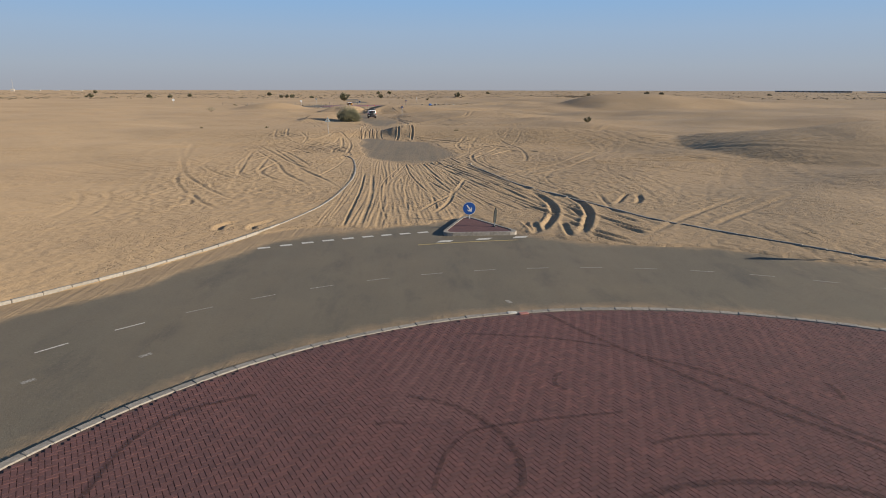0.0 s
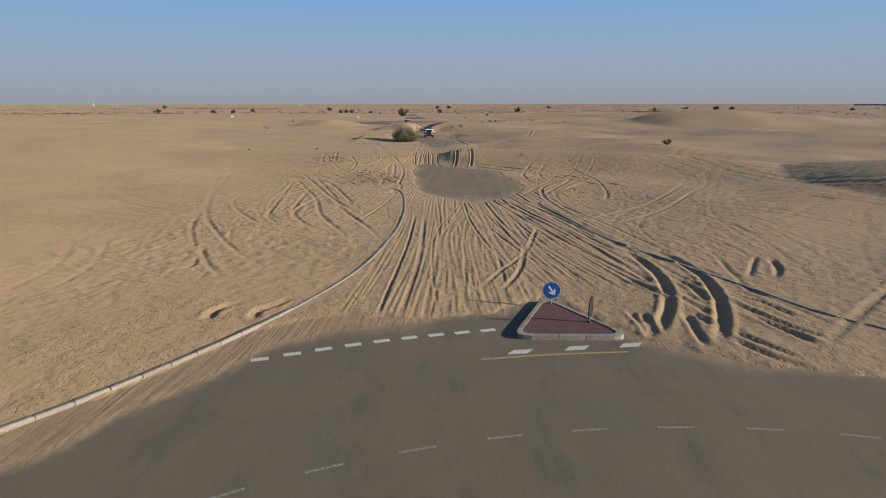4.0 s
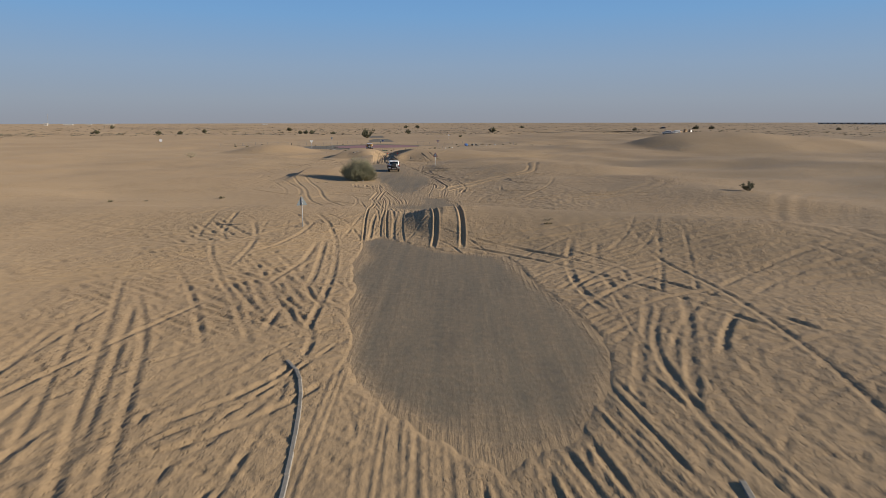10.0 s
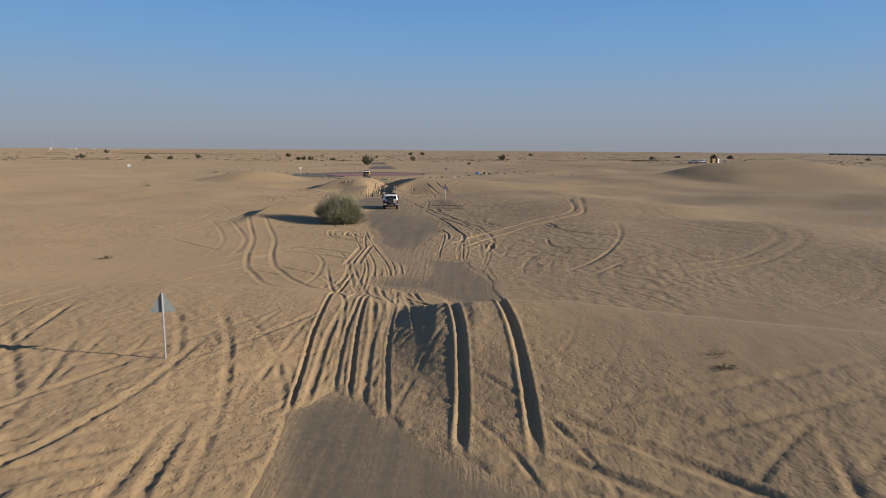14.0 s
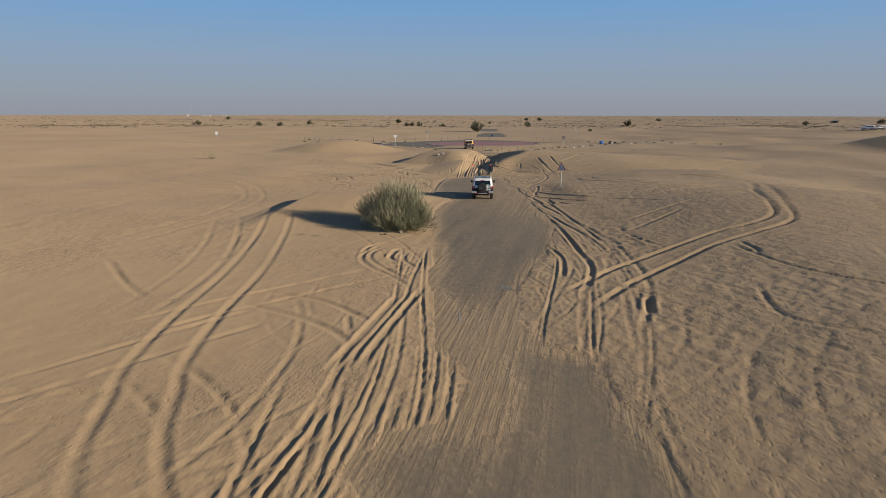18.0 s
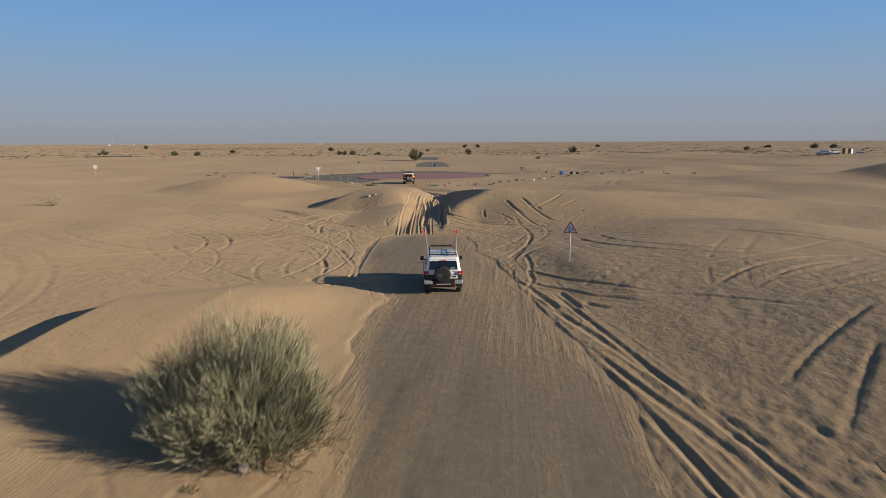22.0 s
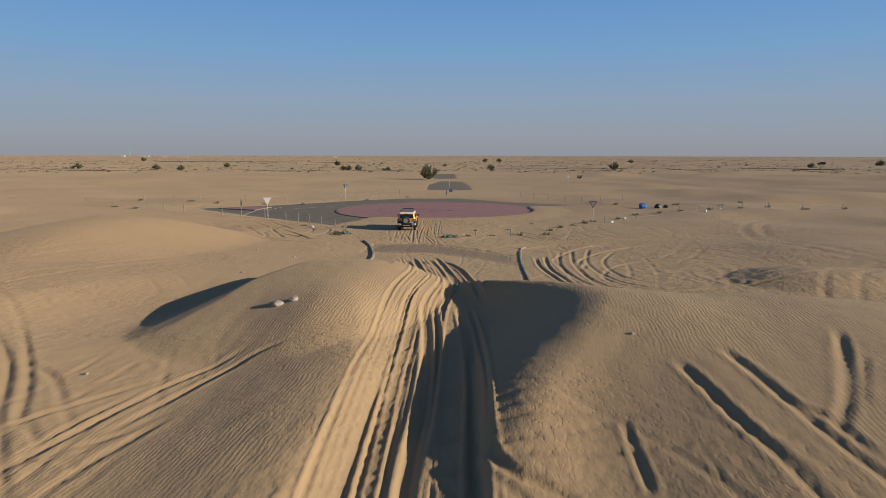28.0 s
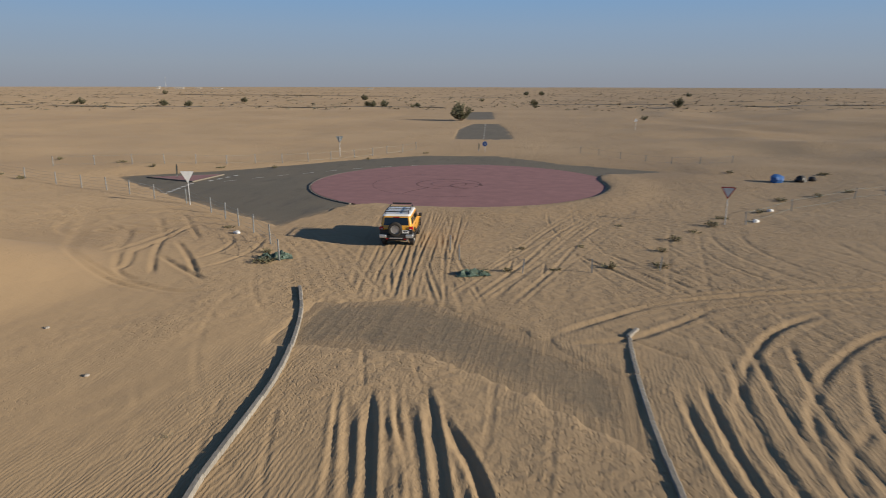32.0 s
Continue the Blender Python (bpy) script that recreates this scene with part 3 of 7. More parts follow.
for i in range(12):
    x0, y0 = rng.uniform(-9, -7), rng.uniform(70, 80)
    drive([(x0, y0), (x0 - 6, y0 - rng.uniform(2, 6)), (x0 - 13, y0 - rng.uniform(3, 12)), (x0 - 20, y0 - rng.uniform(2, 16))], 0.055 * rng.uniform(0.6, 1.3), 0.13)
for i in range(14):
    x0, y0, f = rng.uniform(1.5, 3.5), rng.uniform(56, 70), rng.random()
    drive([(x0, y0), (x0 + 3 + f, y0 + 4.5 - f), (x0 + 8 + 2 * f, y0 + 8 - 2 * f), (x0 + 16 + 3 * f, y0 + 11 - 4 * f)], 0.055 * rng.uniform(0.6, 1.3), 0.12)
wander(4, 9, 46, 68, 10, 0.06, 0.14, heading=-40)
wander(-38, -18, 88, 118, 6, 0.03)
wander(-2, 20, 92, 130, 16, 0.026, 0.10, (20, 44), 4, -30)
wander(-36, -18, 141, 166, 34, 0.05, 0.12, (12, 34), 6)
wander(-10, 14, 138, 160, 12, 0.034, 0.11)
wander(-9, 8, 184, 204, 30, 0.042, 0.11, (10, 26), 10)
wander(-50, -33, 208, 216, 16, 0.06, 0.14, (8, 18), 12)
wander(30, 75, 30, 160, 40, 0.07, 0.3)
wander(28, 40, 46, 62, 14, 0.12, 0.26, (8, 20), 4, 60, 30)
wander(8, 50, 56, 88, 44, 0.06, 0.15, (20, 40), 5)
wander(14, 50, 96, 125, 22, 0.035, 0.14, (16, 40), 5)
wander(-45, -14, 60, 110, 26, 0.045, 0.14, (20, 60), 4)
wander(10, 50, 125, 200, 60, 0.06, 0.15, (20, 60), 5)
wander(-60, -26, 120, 175, 26, 0.045, 0.14, (20, 60), 4)
# faint fine tracks all along
for k in range(230):
    y = rng.uniform(26, 206)
    x = float(np.interp(y, AXIS_Y, AXIS_X)) + rng.uniform(-15, 15)
    wander(x, x, y, y, 1, 0.022, 0.08, (10, 34), 5)
# the steep faces of the dunes are smooth
for cx, cy, rx, ry in ((9, 84, 9, 5), (-13, 89, 7, 4), (-26, 178, 9, 9), (-20, 167, 3.2, 9), (-3, 172, 12, 9), (-42, 199, 13, 8), (-31, 192, 4, 5), (-20, 128, 8, 9), (-14.5, 128, 3, 7), (-30, 100, 12, 14), (0.5, 129, 5, 7)):
    RUT *= 1 - smoothstep(1.2, 0.7, np.hypot((GX - cx) / rx, (GY - cy) / ry))
bundle([(-1.4, 22.5), (-1.4, 30), (-1.6, 40), (-2.2, 48), (-2.6, 57)], 2.3, 26, 0.02, 0.075, 0.1, 0.12)
bundle([(-1.2, 22.5), (-1.2, 30), (-1.4, 36), (-2, 44)], 1.8, 7, 0.036, 0.09, 0.12, 0.12)
bundle([(1.5, 22), (0.6, 30), (0.2, 38), (1, 47), (2, 56)], 1.8, 12, 0.02, 0.08, 0.15)
bundle([(5, 27), (3.2, 34), (1.8, 42), (0.8, 51)], 1.8, 14, 0.028, 0.09, 0.15)
bundle([(9, 27), (6.6, 36), (4.4, 46), (2.6, 56)], 1.6, 12, 0.03, 0.10, 0.15)
bundle([(11, 22), (8.4, 32), (6.4, 40), (3.4, 50)], 1.2, 6, 0.035, 0.11, 0.15)
bundle([(-5.4, 74), (-6.0, 82), (-6.4, 90), (-6.8, 98)], 1.3, 4, 0.05, 0.10, 0.25)
bundle([(-8.0, 99), (-6.8, 92), (-5.8, 88), (-5.2, 82)], 1.6, 5, 0.045, 0.11, 0.25)
bundle([(-6.6, 91), (-7.4, 99), (-9.2, 108), (-10.6, 116)], 0.8, 5, 0.035, 0.08, 0.2)
bundle([(-3.2, 94), (-2.8, 104), (-2.6, 114), (-4.2, 124)], 1.4, 5, 0.025, 0.09)
bundle([(-1.5, 113), (-4.0, 124), (-6.6, 134), (-9, 146)], 1.4, 3, 0.02, 0.10)
road_line = [(-14.4, 151), (-15.9, 162), (-16.8, 170), (-17.5, 177), (-17.5, 183), (-18.7, 188), (-20.3, 193.5)]
bundle(road_line, 0.28, 3, 0.14, 0.17, 0.1)
bundle(road_line, 0.8, 6, 0.07, 0.11, 0.1, 0.15)
bundle(road_line, 0.42, 5, 0.045, 0.085, 0.12)
bundle([(-13.9, 158), (-14.3, 163), (-14.8, 168), (-15.4, 173), (-16.4, 178)], 0.3, 3, 0.11, 0.15, 0.15, 0.6)
carve([(-14.6, 178), (-15.2, 180), (-15.7, 182.6), (-16.3, 186), (-17.3, 189.4), (-19, 192.5)], 0.08, 0.15)
carve([(-16.6, 178), (-17, 182.6), (-17.8, 186), (-18.7, 189.4), (-20, 192.5)], 0.08, 0.15)
bundle([(-17.4, 182), (-18.6, 187.5), (-20.2, 193)], 0.95, 4, 0.08, 0.14, 0.1, 0.2)
bundle([(-21.6, 199), (-23.4, 207), (-25.2, 218)], 1.9, 17, 0.026, 0.09, 0.15, 0.5)
bundle([(-23.4, 199), (-25.5, 202.6), (-28.1, 207.1), (-32.1, 211.8)], 0.9, 6, 0.028, 0.09, 0.15)
bundle([(-19, 200), (-17.5, 206), (-15, 214), (-12.5, 222)], 0.8, 5, 0.028, 0.10)
bundle([(-14, 199), (-8, 203), (2, 206), (14, 207)], 1.6, 6, 0.03, 0.11, 0.3)
# single tracks that stand out
drive([(-5.4, 92), (-2.9, 88.5), (-2.1, 84), (-1.9, 79), (-2.0, 74.5)], 0.10, 0.14, 0.9)
drive([(12, 123), (16, 118.5), (22, 116), (32, 115)], 0.05, 0.16)
drive([(23, 120), (21, 108), (15, 100), (8, 96.5)], 0.06, 0.17)
drive([(-22.7, 123.2), (-18.1, 110.3), (-16.0, 102.5), (-14.6, 98.2), (-13.8, 96.7), (-12.4, 94), (-10.6, 91.7), (-8.6, 89.8)], 0.045, 0.15)
drive([(60, 40), (38, 50), (26, 66), (24, 84), (34, 104)], 0.08, 0.25)
carve([(-8.5, 22.9), (-8.7, 23.7), (-8.4, 24.5), (-7.9, 24.8)], 0.07, 0.18)
carve([(-7.0, 23.0), (-7.2, 23.9), (-6.8, 24.6), (-6.5, 25.4)], 0.07, 0.18)
carve([(-12.9, 32.0), (-15.0, 35.9), (-16.9, 40.3), (-20.1, 50.4), (-26.6, 71.7)], 0.04, 0.14)
carve([(-10.5, 31.5), (-13.9, 36.7), (-17.8, 44.1), (-23.6, 59.4)], 0.04, 0.14)
carve([(-12.0, 40.7), (-14.1, 45.8), (-15.6, 53.2), (-15.9, 63.6)], 0.04, 0.14)
carve([(-10.1, 39.7), (-12.1, 44.5), (-14.0, 55.6)], 0.04, 0.14)
carve([(-8.6, 43.4), (-11.1, 51.3), (-16.4, 63.6)], 0.04, 0.14)
carve([(-8.7, 47.8), (-12.6, 58.0), (-16.4, 65.3)], 0.04, 0.14)
carve([(-13.1, 28.9), (-12.3, 29.8), (-12.9, 32.0)], 0.04, 0.14)
carve([(-10.2, 28.1), (-12.1, 30.9), (-13.9, 34.5)], 0.04, 0.14)
carve([(0.4, 26.7), (1.3, 29.7), (2.6, 33.5), (3.8, 40.7)], 0.03, 0.11)
carve([(1.2, 26.5), (2.2, 30.2), (2.7, 35.4)], 0.03, 0.11)
carve([(-6.7, 35.7), (-7.2, 37.5), (-8.6, 40.4), (-10.1, 43.9), (-12.3, 50.9), (-16.9, 61.8)], 0.04, 0.14)
carve([(-5.3, 37.4), (-6.7, 40.5), (-9.0, 45.6), (-11.4, 52.8), (-15.6, 63.7)], 0.04, 0.14)
carve([(-11.2, 39.1), (-13.1, 42.5), (-13.9, 46.2), (-15.1, 51.8), (-16.7, 60.2)], 0.04, 0.14)
carve([(-8.6, 38.2), (-10.3, 40.5), (-11.8, 43.9), (-12.0, 47.6), (-11.9, 52.8)], 0.04, 0.14)
carve([(-12.3, 39.1), (-16.1, 45.0), (-17.9, 49.1), (-18.0, 52.6)], 0.04, 0.14)
carve([(-14.9, 46.2), (-14.9, 50.8), (-13.9, 56.2), (-12.1, 63.9)], 0.04, 0.14)
carve([(-8.2, 45.0), (-11.0, 50.8), (-18.2, 67.7)], 0.04, 0.14)
carve([(5.6, 41.2), (9.1, 45.0), (12.6, 49.4), (17.1, 58.8), (20.8, 69.3)], 0.04, 0.14)
carve([(7.9, 40.7), (11.1, 44.3), (13.9, 48.6), (19.1, 59.0), (22.6, 68.2)], 0.04, 0.14)
carve([(-10.5, 65.1), (-10.3, 67.5), (-9.9, 71.3), (-10.3, 77.2)], 0.04, 0.14)
carve([(-13.5, 68.6), (-13.5, 71.0), (-14.3, 76.7), (-16.4, 83.2)], 0.04, 0.14)
carve([(-18.6, 72.9), (-14.5, 69.7), (-11.7, 67.5), (-9.7, 65.6)], 0.04, 0.14)
carve([(-24.7, 81.2), (-19.9, 79.3), (-14.7, 76.6), (-11.5, 75.5)], 0.04, 0.14)
carve([(-12.8, 66.2), (-13.8, 68.6), (-15.3, 71.8), (-17.1, 76.7)], 0.04, 0.14)
carve([(-8.5, 64.9), (-8.6, 67.7), (-9.1, 71.5), (-9.9, 77.4)], 0.04, 0.14)
carve([(-14.5, 72.9), (-12.7, 74.1), (-11.8, 78.3), (-11.6, 83.5)], 0.04, 0.14)
carve([(-21.6, 77.0), (-16.6, 74.7), (-14.2, 78.2), (-12.4, 81.5)], 0.04, 0.14)
carve([(4.1, 65.3), (6.3, 67.6), (10.4, 70.8)], 0.04, 0.14)
carve([(3.0, 67.6), (5.6, 70.4), (8.9, 72.8), (12.2, 74.1)], 0.04, 0.14)
carve([(2.5, 69.6), (5.7, 72.5), (8.9, 74.4)], 0.04, 0.14)
carve([(1.7, 75.7), (4.9, 76.6), (7.6, 77.4)], 0.04, 0.14)
carve([(7.9, 69.0), (7.3, 70.8), (6.2, 72.5), (5.0, 73.9)], 0.04, 0.14)
carve([(7.1, 65.8), (7.0, 67.3), (7.2, 69.3), (6.1, 71.2)], 0.04, 0.14)
carve([(3.3, 64.6), (8.3, 71.4), (13.6, 72.8)], 0.04, 0.14)
carve([(3.8, 62.5), (8.9, 68.5), (14.4, 70.5)], 0.04, 0.14)
carve([(3.9, 60.5), (8.6, 64.4), (14.9, 67.2)], 0.04, 0.14)
carve([(9.6, 73.6), (10.8, 64.5), (10.4, 55.7), (9.5, 50.3)], 0.04, 0.14)
carve([(18.3, 74.1), (19.8, 67.8), (19.2, 63.1)], 0.04, 0.14)
carve([(7.4, 63.2), (5.5, 57.8), (5.1, 52.9), (5.3, 48.9)], 0.04, 0.14)
carve([(2.2, 96.3), (4.7, 99.2), (7.1, 103.6), (9.4, 110.1), (10.9, 117.9)], 0.04, 0.14)
carve([(4.4, 96.1), (7.2, 99.8)], 0.04, 0.14)
carve([(4.2, 118.0), (5.9, 112.8), (8.2, 110.1), (10.6, 108.1)], 0.04, 0.14)
carve([(3.8, 110.5), (3.7, 106.1), (5.9, 104.3), (8.5, 102.9)], 0.04, 0.14)
carve([(-1.2, 103.4), (-0.3, 110.7), (-1.3, 119.1)], 0.04, 0.14)
carve([(-8.0, 137.7), (-4.2, 135.7), (0.1, 133.9), (3.9, 130.7)], 0.04, 0.14)
carve([(-7.1, 138.6), (-2.4, 139.2), (3.1, 139.9), (12.2, 147.9)], 0.04, 0.14)
carve([(-0.7, 124.5), (1.7, 127.7), (5.6, 131.8)], 0.04, 0.14)
carve([(-0.6, 121.4), (1.7, 125.1), (3.8, 128.3)], 0.04, 0.14)
carve([(-5.7, 129.8), (-4.2, 125.1), (-3.0, 121.5), (-2.7, 119.6)], 0.04, 0.14)
carve([(-6.5, 134.4), (-4.0, 127.3), (-2.3, 122.3), (-1.8, 119.9)], 0.04, 0.14)
carve([(-8.0, 142.7), (-6.5, 152.7), (-7.7, 162.6)], 0.04, 0.14)
carve([(-15.6, 104.4), (-12.8, 103.3), (-10.9, 102.1), (-9.6, 100.7)], 0.04, 0.14)
carve([(-15.4, 105.9), (-12.9, 105.4), (-10.8, 104.0), (-9.8, 103.1)], 0.04, 0.14)
carve([(-13.4, 112.2), (-13.9, 115.0), (-13.1, 116.9)], 0.04, 0.14)
carve([(-12.1, 112.5), (-12.3, 114.8), (-11.3, 115.0)], 0.04, 0.14)
carve([(-25.7, 110.1), (-21.4, 105.9), (-18.8, 103.9)], 0.04, 0.14)
carve([(-9.0, 99.0), (-9.2, 101.6), (-9.3, 105.1), (-9.3, 108.3)], 0.04, 0.14)
carve([(-9.4, 99.0), (-9.6, 102.1), (-9.7, 107.5)], 0.04, 0.14)
carve([(-9.8, 98.7), (-9.9, 102.7), (-10.0, 107.4)], 0.04, 0.14)
carve([(-9.7, 183.9), (-10.2, 186.9), (-10.9, 191.6), (-10.8, 194.4), (-8.8, 199.1), (-5.7, 202.3)], 0.05, 0.15)
carve([(-8.7, 184.0), (-9.4, 188.0), (-9.6, 191.7), (-8.5, 195.4), (-5.6, 199.4), (-2.3, 201.6)], 0.05, 0.15)
carve([(-7.0, 184.7), (-8.2, 186.6), (-8.2, 188.9), (-6.6, 192.1), (-3.4, 194.6)], 0.05, 0.15)
carve([(-9.4, 189.9), (-9.0, 191.8), (-7.6, 193.6)], 0.05, 0.15)
carve([(-16.3, 197.5), (-14.3, 199.5), (-11.2, 202.3), (-5.3, 204.6), (2.7, 206.8)], 0.05, 0.15)
carve([(-15.8, 197.1), (-13.1, 198.2), (-9.8, 201.9)], 0.05, 0.15)
carve([(-24.0, 162.9), (-24.2, 165.3), (-23.6, 168.1), (-22.5, 170.8)], 0.04, 0.14)
carve([(-23.5, 163.6), (-23.1, 166.3), (-22.1, 169.8), (-20.3, 171.3)], 0.04, 0.14)
carve([(-30.8, 169.2), (-28.0, 167.7), (-25.2, 164.8), (-23.4, 163.6)], 0.04, 0.14)
carve([(-3.4, 170.1), (-4.8, 166.5), (-5.1, 165.9)], 0.04, 0.14)
carve([(-24.0, 157.8), (-24.5, 160.4), (-24.7, 164.1), (-24.2, 167.3)], 0.04, 0.14)
carve([(-22.6, 158.8), (-22.9, 161.7), (-22.3, 165.2)], 0.04, 0.14)
carve([(-37.2, 169.9), (-29.3, 163.2), (-25.0, 160.3), (-20.6, 159.1)], 0.04, 0.14)
carve([(-13.8, 163.7), (-11.0, 161.2), (-8.1, 159.8), (-4.2, 159.2)], 0.04, 0.14)
carve([(-13.5, 160.5), (-11.1, 158.9), (-7.9, 157.7), (-4.3, 157.5)], 0.04, 0.14)
carve([(-10.1, 155.4), (-8.9, 158.5), (-7.9, 160.7)], 0.04, 0.14)
carve([(-8.2, 155.6), (-6.9, 158.7)], 0.04, 0.14)
carve([(-4.8, 165.5), (-3.2, 168.9)], 0.04, 0.14)
carve([(-3.6, 164.5), (-1.5, 168.4)], 0.04, 0.14)
carve([(-7.5, 141.6), (-6.1, 139.7), (-4.9, 138.1), (-3.8, 137.1), (-2.8, 136.1), (-1.5, 134.8)], 0.055, 0.14)
carve([(-7.7, 139.4), (-6.4, 137.6), (-5.2, 136.4), (-4.3, 135.3), (-3.4, 134.7), (-2.1, 133.5)], 0.055, 0.14)
carve([(-7.8, 139.7), (-7.6, 138.8), (-6.8, 136.6), (-6.2, 134.7), (-5.8, 133.2)], 0.060, 0.14)
carve([(-7.0, 137.3), (-6.6, 135.6), (-6.1, 134.3), (-6.0, 133.2)], 0.050, 0.13)
carve([(-5.7, 136.3), (-5.3, 134.7), (-5.0, 133.2)], 0.050, 0.14)
carve([(-4.8, 134.4), (-4.4, 133.8), (-3.7, 133.2)], 0.050, 0.14)
carve([(-7.2, 146.9), (-6.8, 142.5), (-6.9, 140.4), (-6.8, 138.8), (-7.1, 137.3), (-7.7, 135.8), (-8.2, 134.0), (-8.4, 133.0)], 0.032, 0.12)
carve([(-8.1, 144.0), (-7.5, 146.6), (-6.9, 148.2), (-5.5, 150.0)], 0.032, 0.14)
carve([(-7.3, 144.2), (-6.8, 145.9), (-6.0, 147.4), (-5.0, 148.7)], 0.032, 0.14)
carve([(-7.8, 142.1), (-7.8, 138.5), (-7.7, 136.8), (-7.6, 135.0), (-7.4, 133.4)], 0.03, 0.12)
carve([(-7.7, 135.2), (-7.4, 133.8), (-7.2, 133.2)], 0.045, 0.12)
carve([(-9.0, 140.7), (-8.7, 138.4), (-8.8, 136.6), (-8.9, 135.4)], 0.030, 0.11)
carve([(-7.1, 169.3), (-6.6, 167.4), (-6.3, 165.7), (-5.7, 164.9), (-5.4, 163.1)], 0.06, 0.16)
carve([(-8.6, 168.4), (-8.1, 166.4), (-7.8, 164.8), (-7.4, 163.8), (-7.0, 162.6), (-6.9, 162.1)], 0.06, 0.16)
carve([(-2.8, 171.5), (-3.9, 168.3), (-4.8, 166.2), (-6.1, 163.8)], 0.06, 0.16)
carve([(-10.4, 165.1), (-10.3, 163.7), (-10.2, 162.6), (-10.2, 162.2)], 0.05, 0.12)
carve([(-13.8, 163.9), (-13.2, 162.8), (-12.5, 162.3), (-11.5, 162.0)], 0.08, 0.16)
carve([(-12.4, 195.1), (-11.9, 189.7), (-10.3, 184.3), (-7.7, 181.2), (-6.7, 177.7)], 0.046, 0.13)
carve([(-10.5, 198.0), (-10.7, 190.8), (-9.3, 185.1), (-6.6, 182.3), (-4.7, 181.1)], 0.046, 0.13)
carve([(-8.2, 199.7), (-8.9, 192.0), (-7.6, 186.5), (-4.8, 183.9)], 0.046, 0.13)
carve([(-6.4, 198.3), (-7.8, 193.2), (-7.5, 188.7), (-6.0, 186.0)], 0.046, 0.13)
carve([(-11.7, 195.9), (-11.4, 189.8), (-9.9, 184.2), (-8.1, 179.7), (-7.4, 176.7)], 0.046, 0.13)
carve([(-9.6, 199.0), (-9.8, 191.3), (-8.7, 185.5), (-5.9, 182.7), (-4.4, 181.7)], 0.046, 0.13)
carve([(7.2, 34.7), (7.8, 32.2), (7.9, 29.5), (7.7, 27.5), (7.2, 25.4), (6.6, 23.8), (5.9, 22.2)], 0.10, 0.20)
carve([(8.7, 34.7), (9.4, 32.5), (9.7, 30.3), (9.5, 27.5), (8.9, 25.0), (8.3, 23.2), (7.6, 21.5)], 0.10, 0.20)
carve([(6.5, 29.1), (7.2, 27.2), (7.6, 26.1)], 0.07, 0.15)
carve([(8.5, 29.2), (8.8, 28.0), (8.8, 25.8)], 0.07, 0.15)
carve([(9.7, 25.0), (10.1, 23.5), (10.7, 21.8)], 0.07, 0.16)
carve([(8.5, 23.0), (9.1, 21.8), (9.7, 20.8)], 0.06, 0.14)
carve([(9.7, 25.8), (10.4, 23.8), (11.3, 22.2)], 0.05, 0.13)
carve([(8.2, 22.4), (9.0, 20.8), (10.0, 19.8)], 0.06, 0.14)
carve([(5.7, 24.9), (5.9, 23.3), (5.8, 22.2)], 0.07, 0.15)
carve([(6.1, 24.8), (6.1, 23.4), (6.0, 22.4)], 0.06, 0.14)
carve([(7.7, 24.8), (8.0, 23.9), (8.1, 23.3)], 0.06, 0.14)
carve([(7.6, 24.9), (7.4, 23.0), (7.3, 21.5)], 0.06, 0.14)
carve([(13.9, 33.1), (13.5, 31.3), (12.7, 29.6)], 0.07, 0.16)
carve([(11.5, 32.9), (11.1, 29.6), (10.9, 27.6), (11.4, 26.5)], 0.04, 0.13)
carve([(9.8, 26.6), (10.6, 26.3), (11.2, 24.3)], 0.05, 0.13)
carve([(13.5, 33.6), (11.6, 29.6)], 0.05, 0.13)
carve([(-51.0, 215.8), (-48.5, 215.6), (-45.3, 212.5), (-42.8, 208.7), (-39.9, 204.5), (-38.1, 202.6), (-34.9, 200.8), (-31.4, 199.6), (-29.1, 200.0)], 0.06, 0.14)
carve([(-51.2, 215.4), (-48.6, 214.9), (-45.4, 211.9), (-43.0, 208.3), (-40.3, 204.5), (-38.0, 202.2), (-34.8, 200.3), (-31.3, 199.1)], 0.06, 0.14)
carve([(-52.1, 215.6), (-49.3, 214.2), (-47.1, 212.1)], 0.06, 0.14)
carve([(-43.2, 211.0), (-40.7, 209.1), (-38.7, 206.2), (-38.0, 203.7)], 0.06, 0.14)
carve([(-41.3, 210.5), (-38.8, 207.0), (-37.2, 203.4)], 0.06, 0.14)
carve([(-37.9, 211.1), (-37.7, 208.0), (-37.5, 205.1), (-38.0, 203.2)], 0.06, 0.14)
carve([(-37.7, 212.0), (-36.9, 207.4), (-36.5, 204.1)], 0.06, 0.14)
carve([(-37.3, 208.1), (-35.4, 204.5), (-33.3, 201.2)], 0.06, 0.14)
carve([(-36.3, 207.6), (-33.2, 204.0), (-30.9, 200.9)], 0.06, 0.14)
carve([(-35.3, 204.5), (-32.8, 202.6), (-30.4, 200.9)], 0.06, 0.14)
carve([(-37.7, 205.0), (-35.2, 201.5), (-33.2, 200.4)], 0.06, 0.14)
carve([(-37.0, 205.2), (-35.4, 202.4), (-35.4, 201.5)], 0.06, 0.14)
carve([(-4.0, 107.8), (-3.2, 109.3), (-2.5, 110.7), (-1.7, 112.4), (-0.4, 114.4), (1.7, 117.3), (4.4, 120.7), (6.1, 122.1), (7.7, 123.8), (8.6, 125.8), (9.1, 129.4), (9.5, 134.3), (11.4, 144.5), (8.4, 148.5), (4.6, 151.8)], 0.065, 0.16)
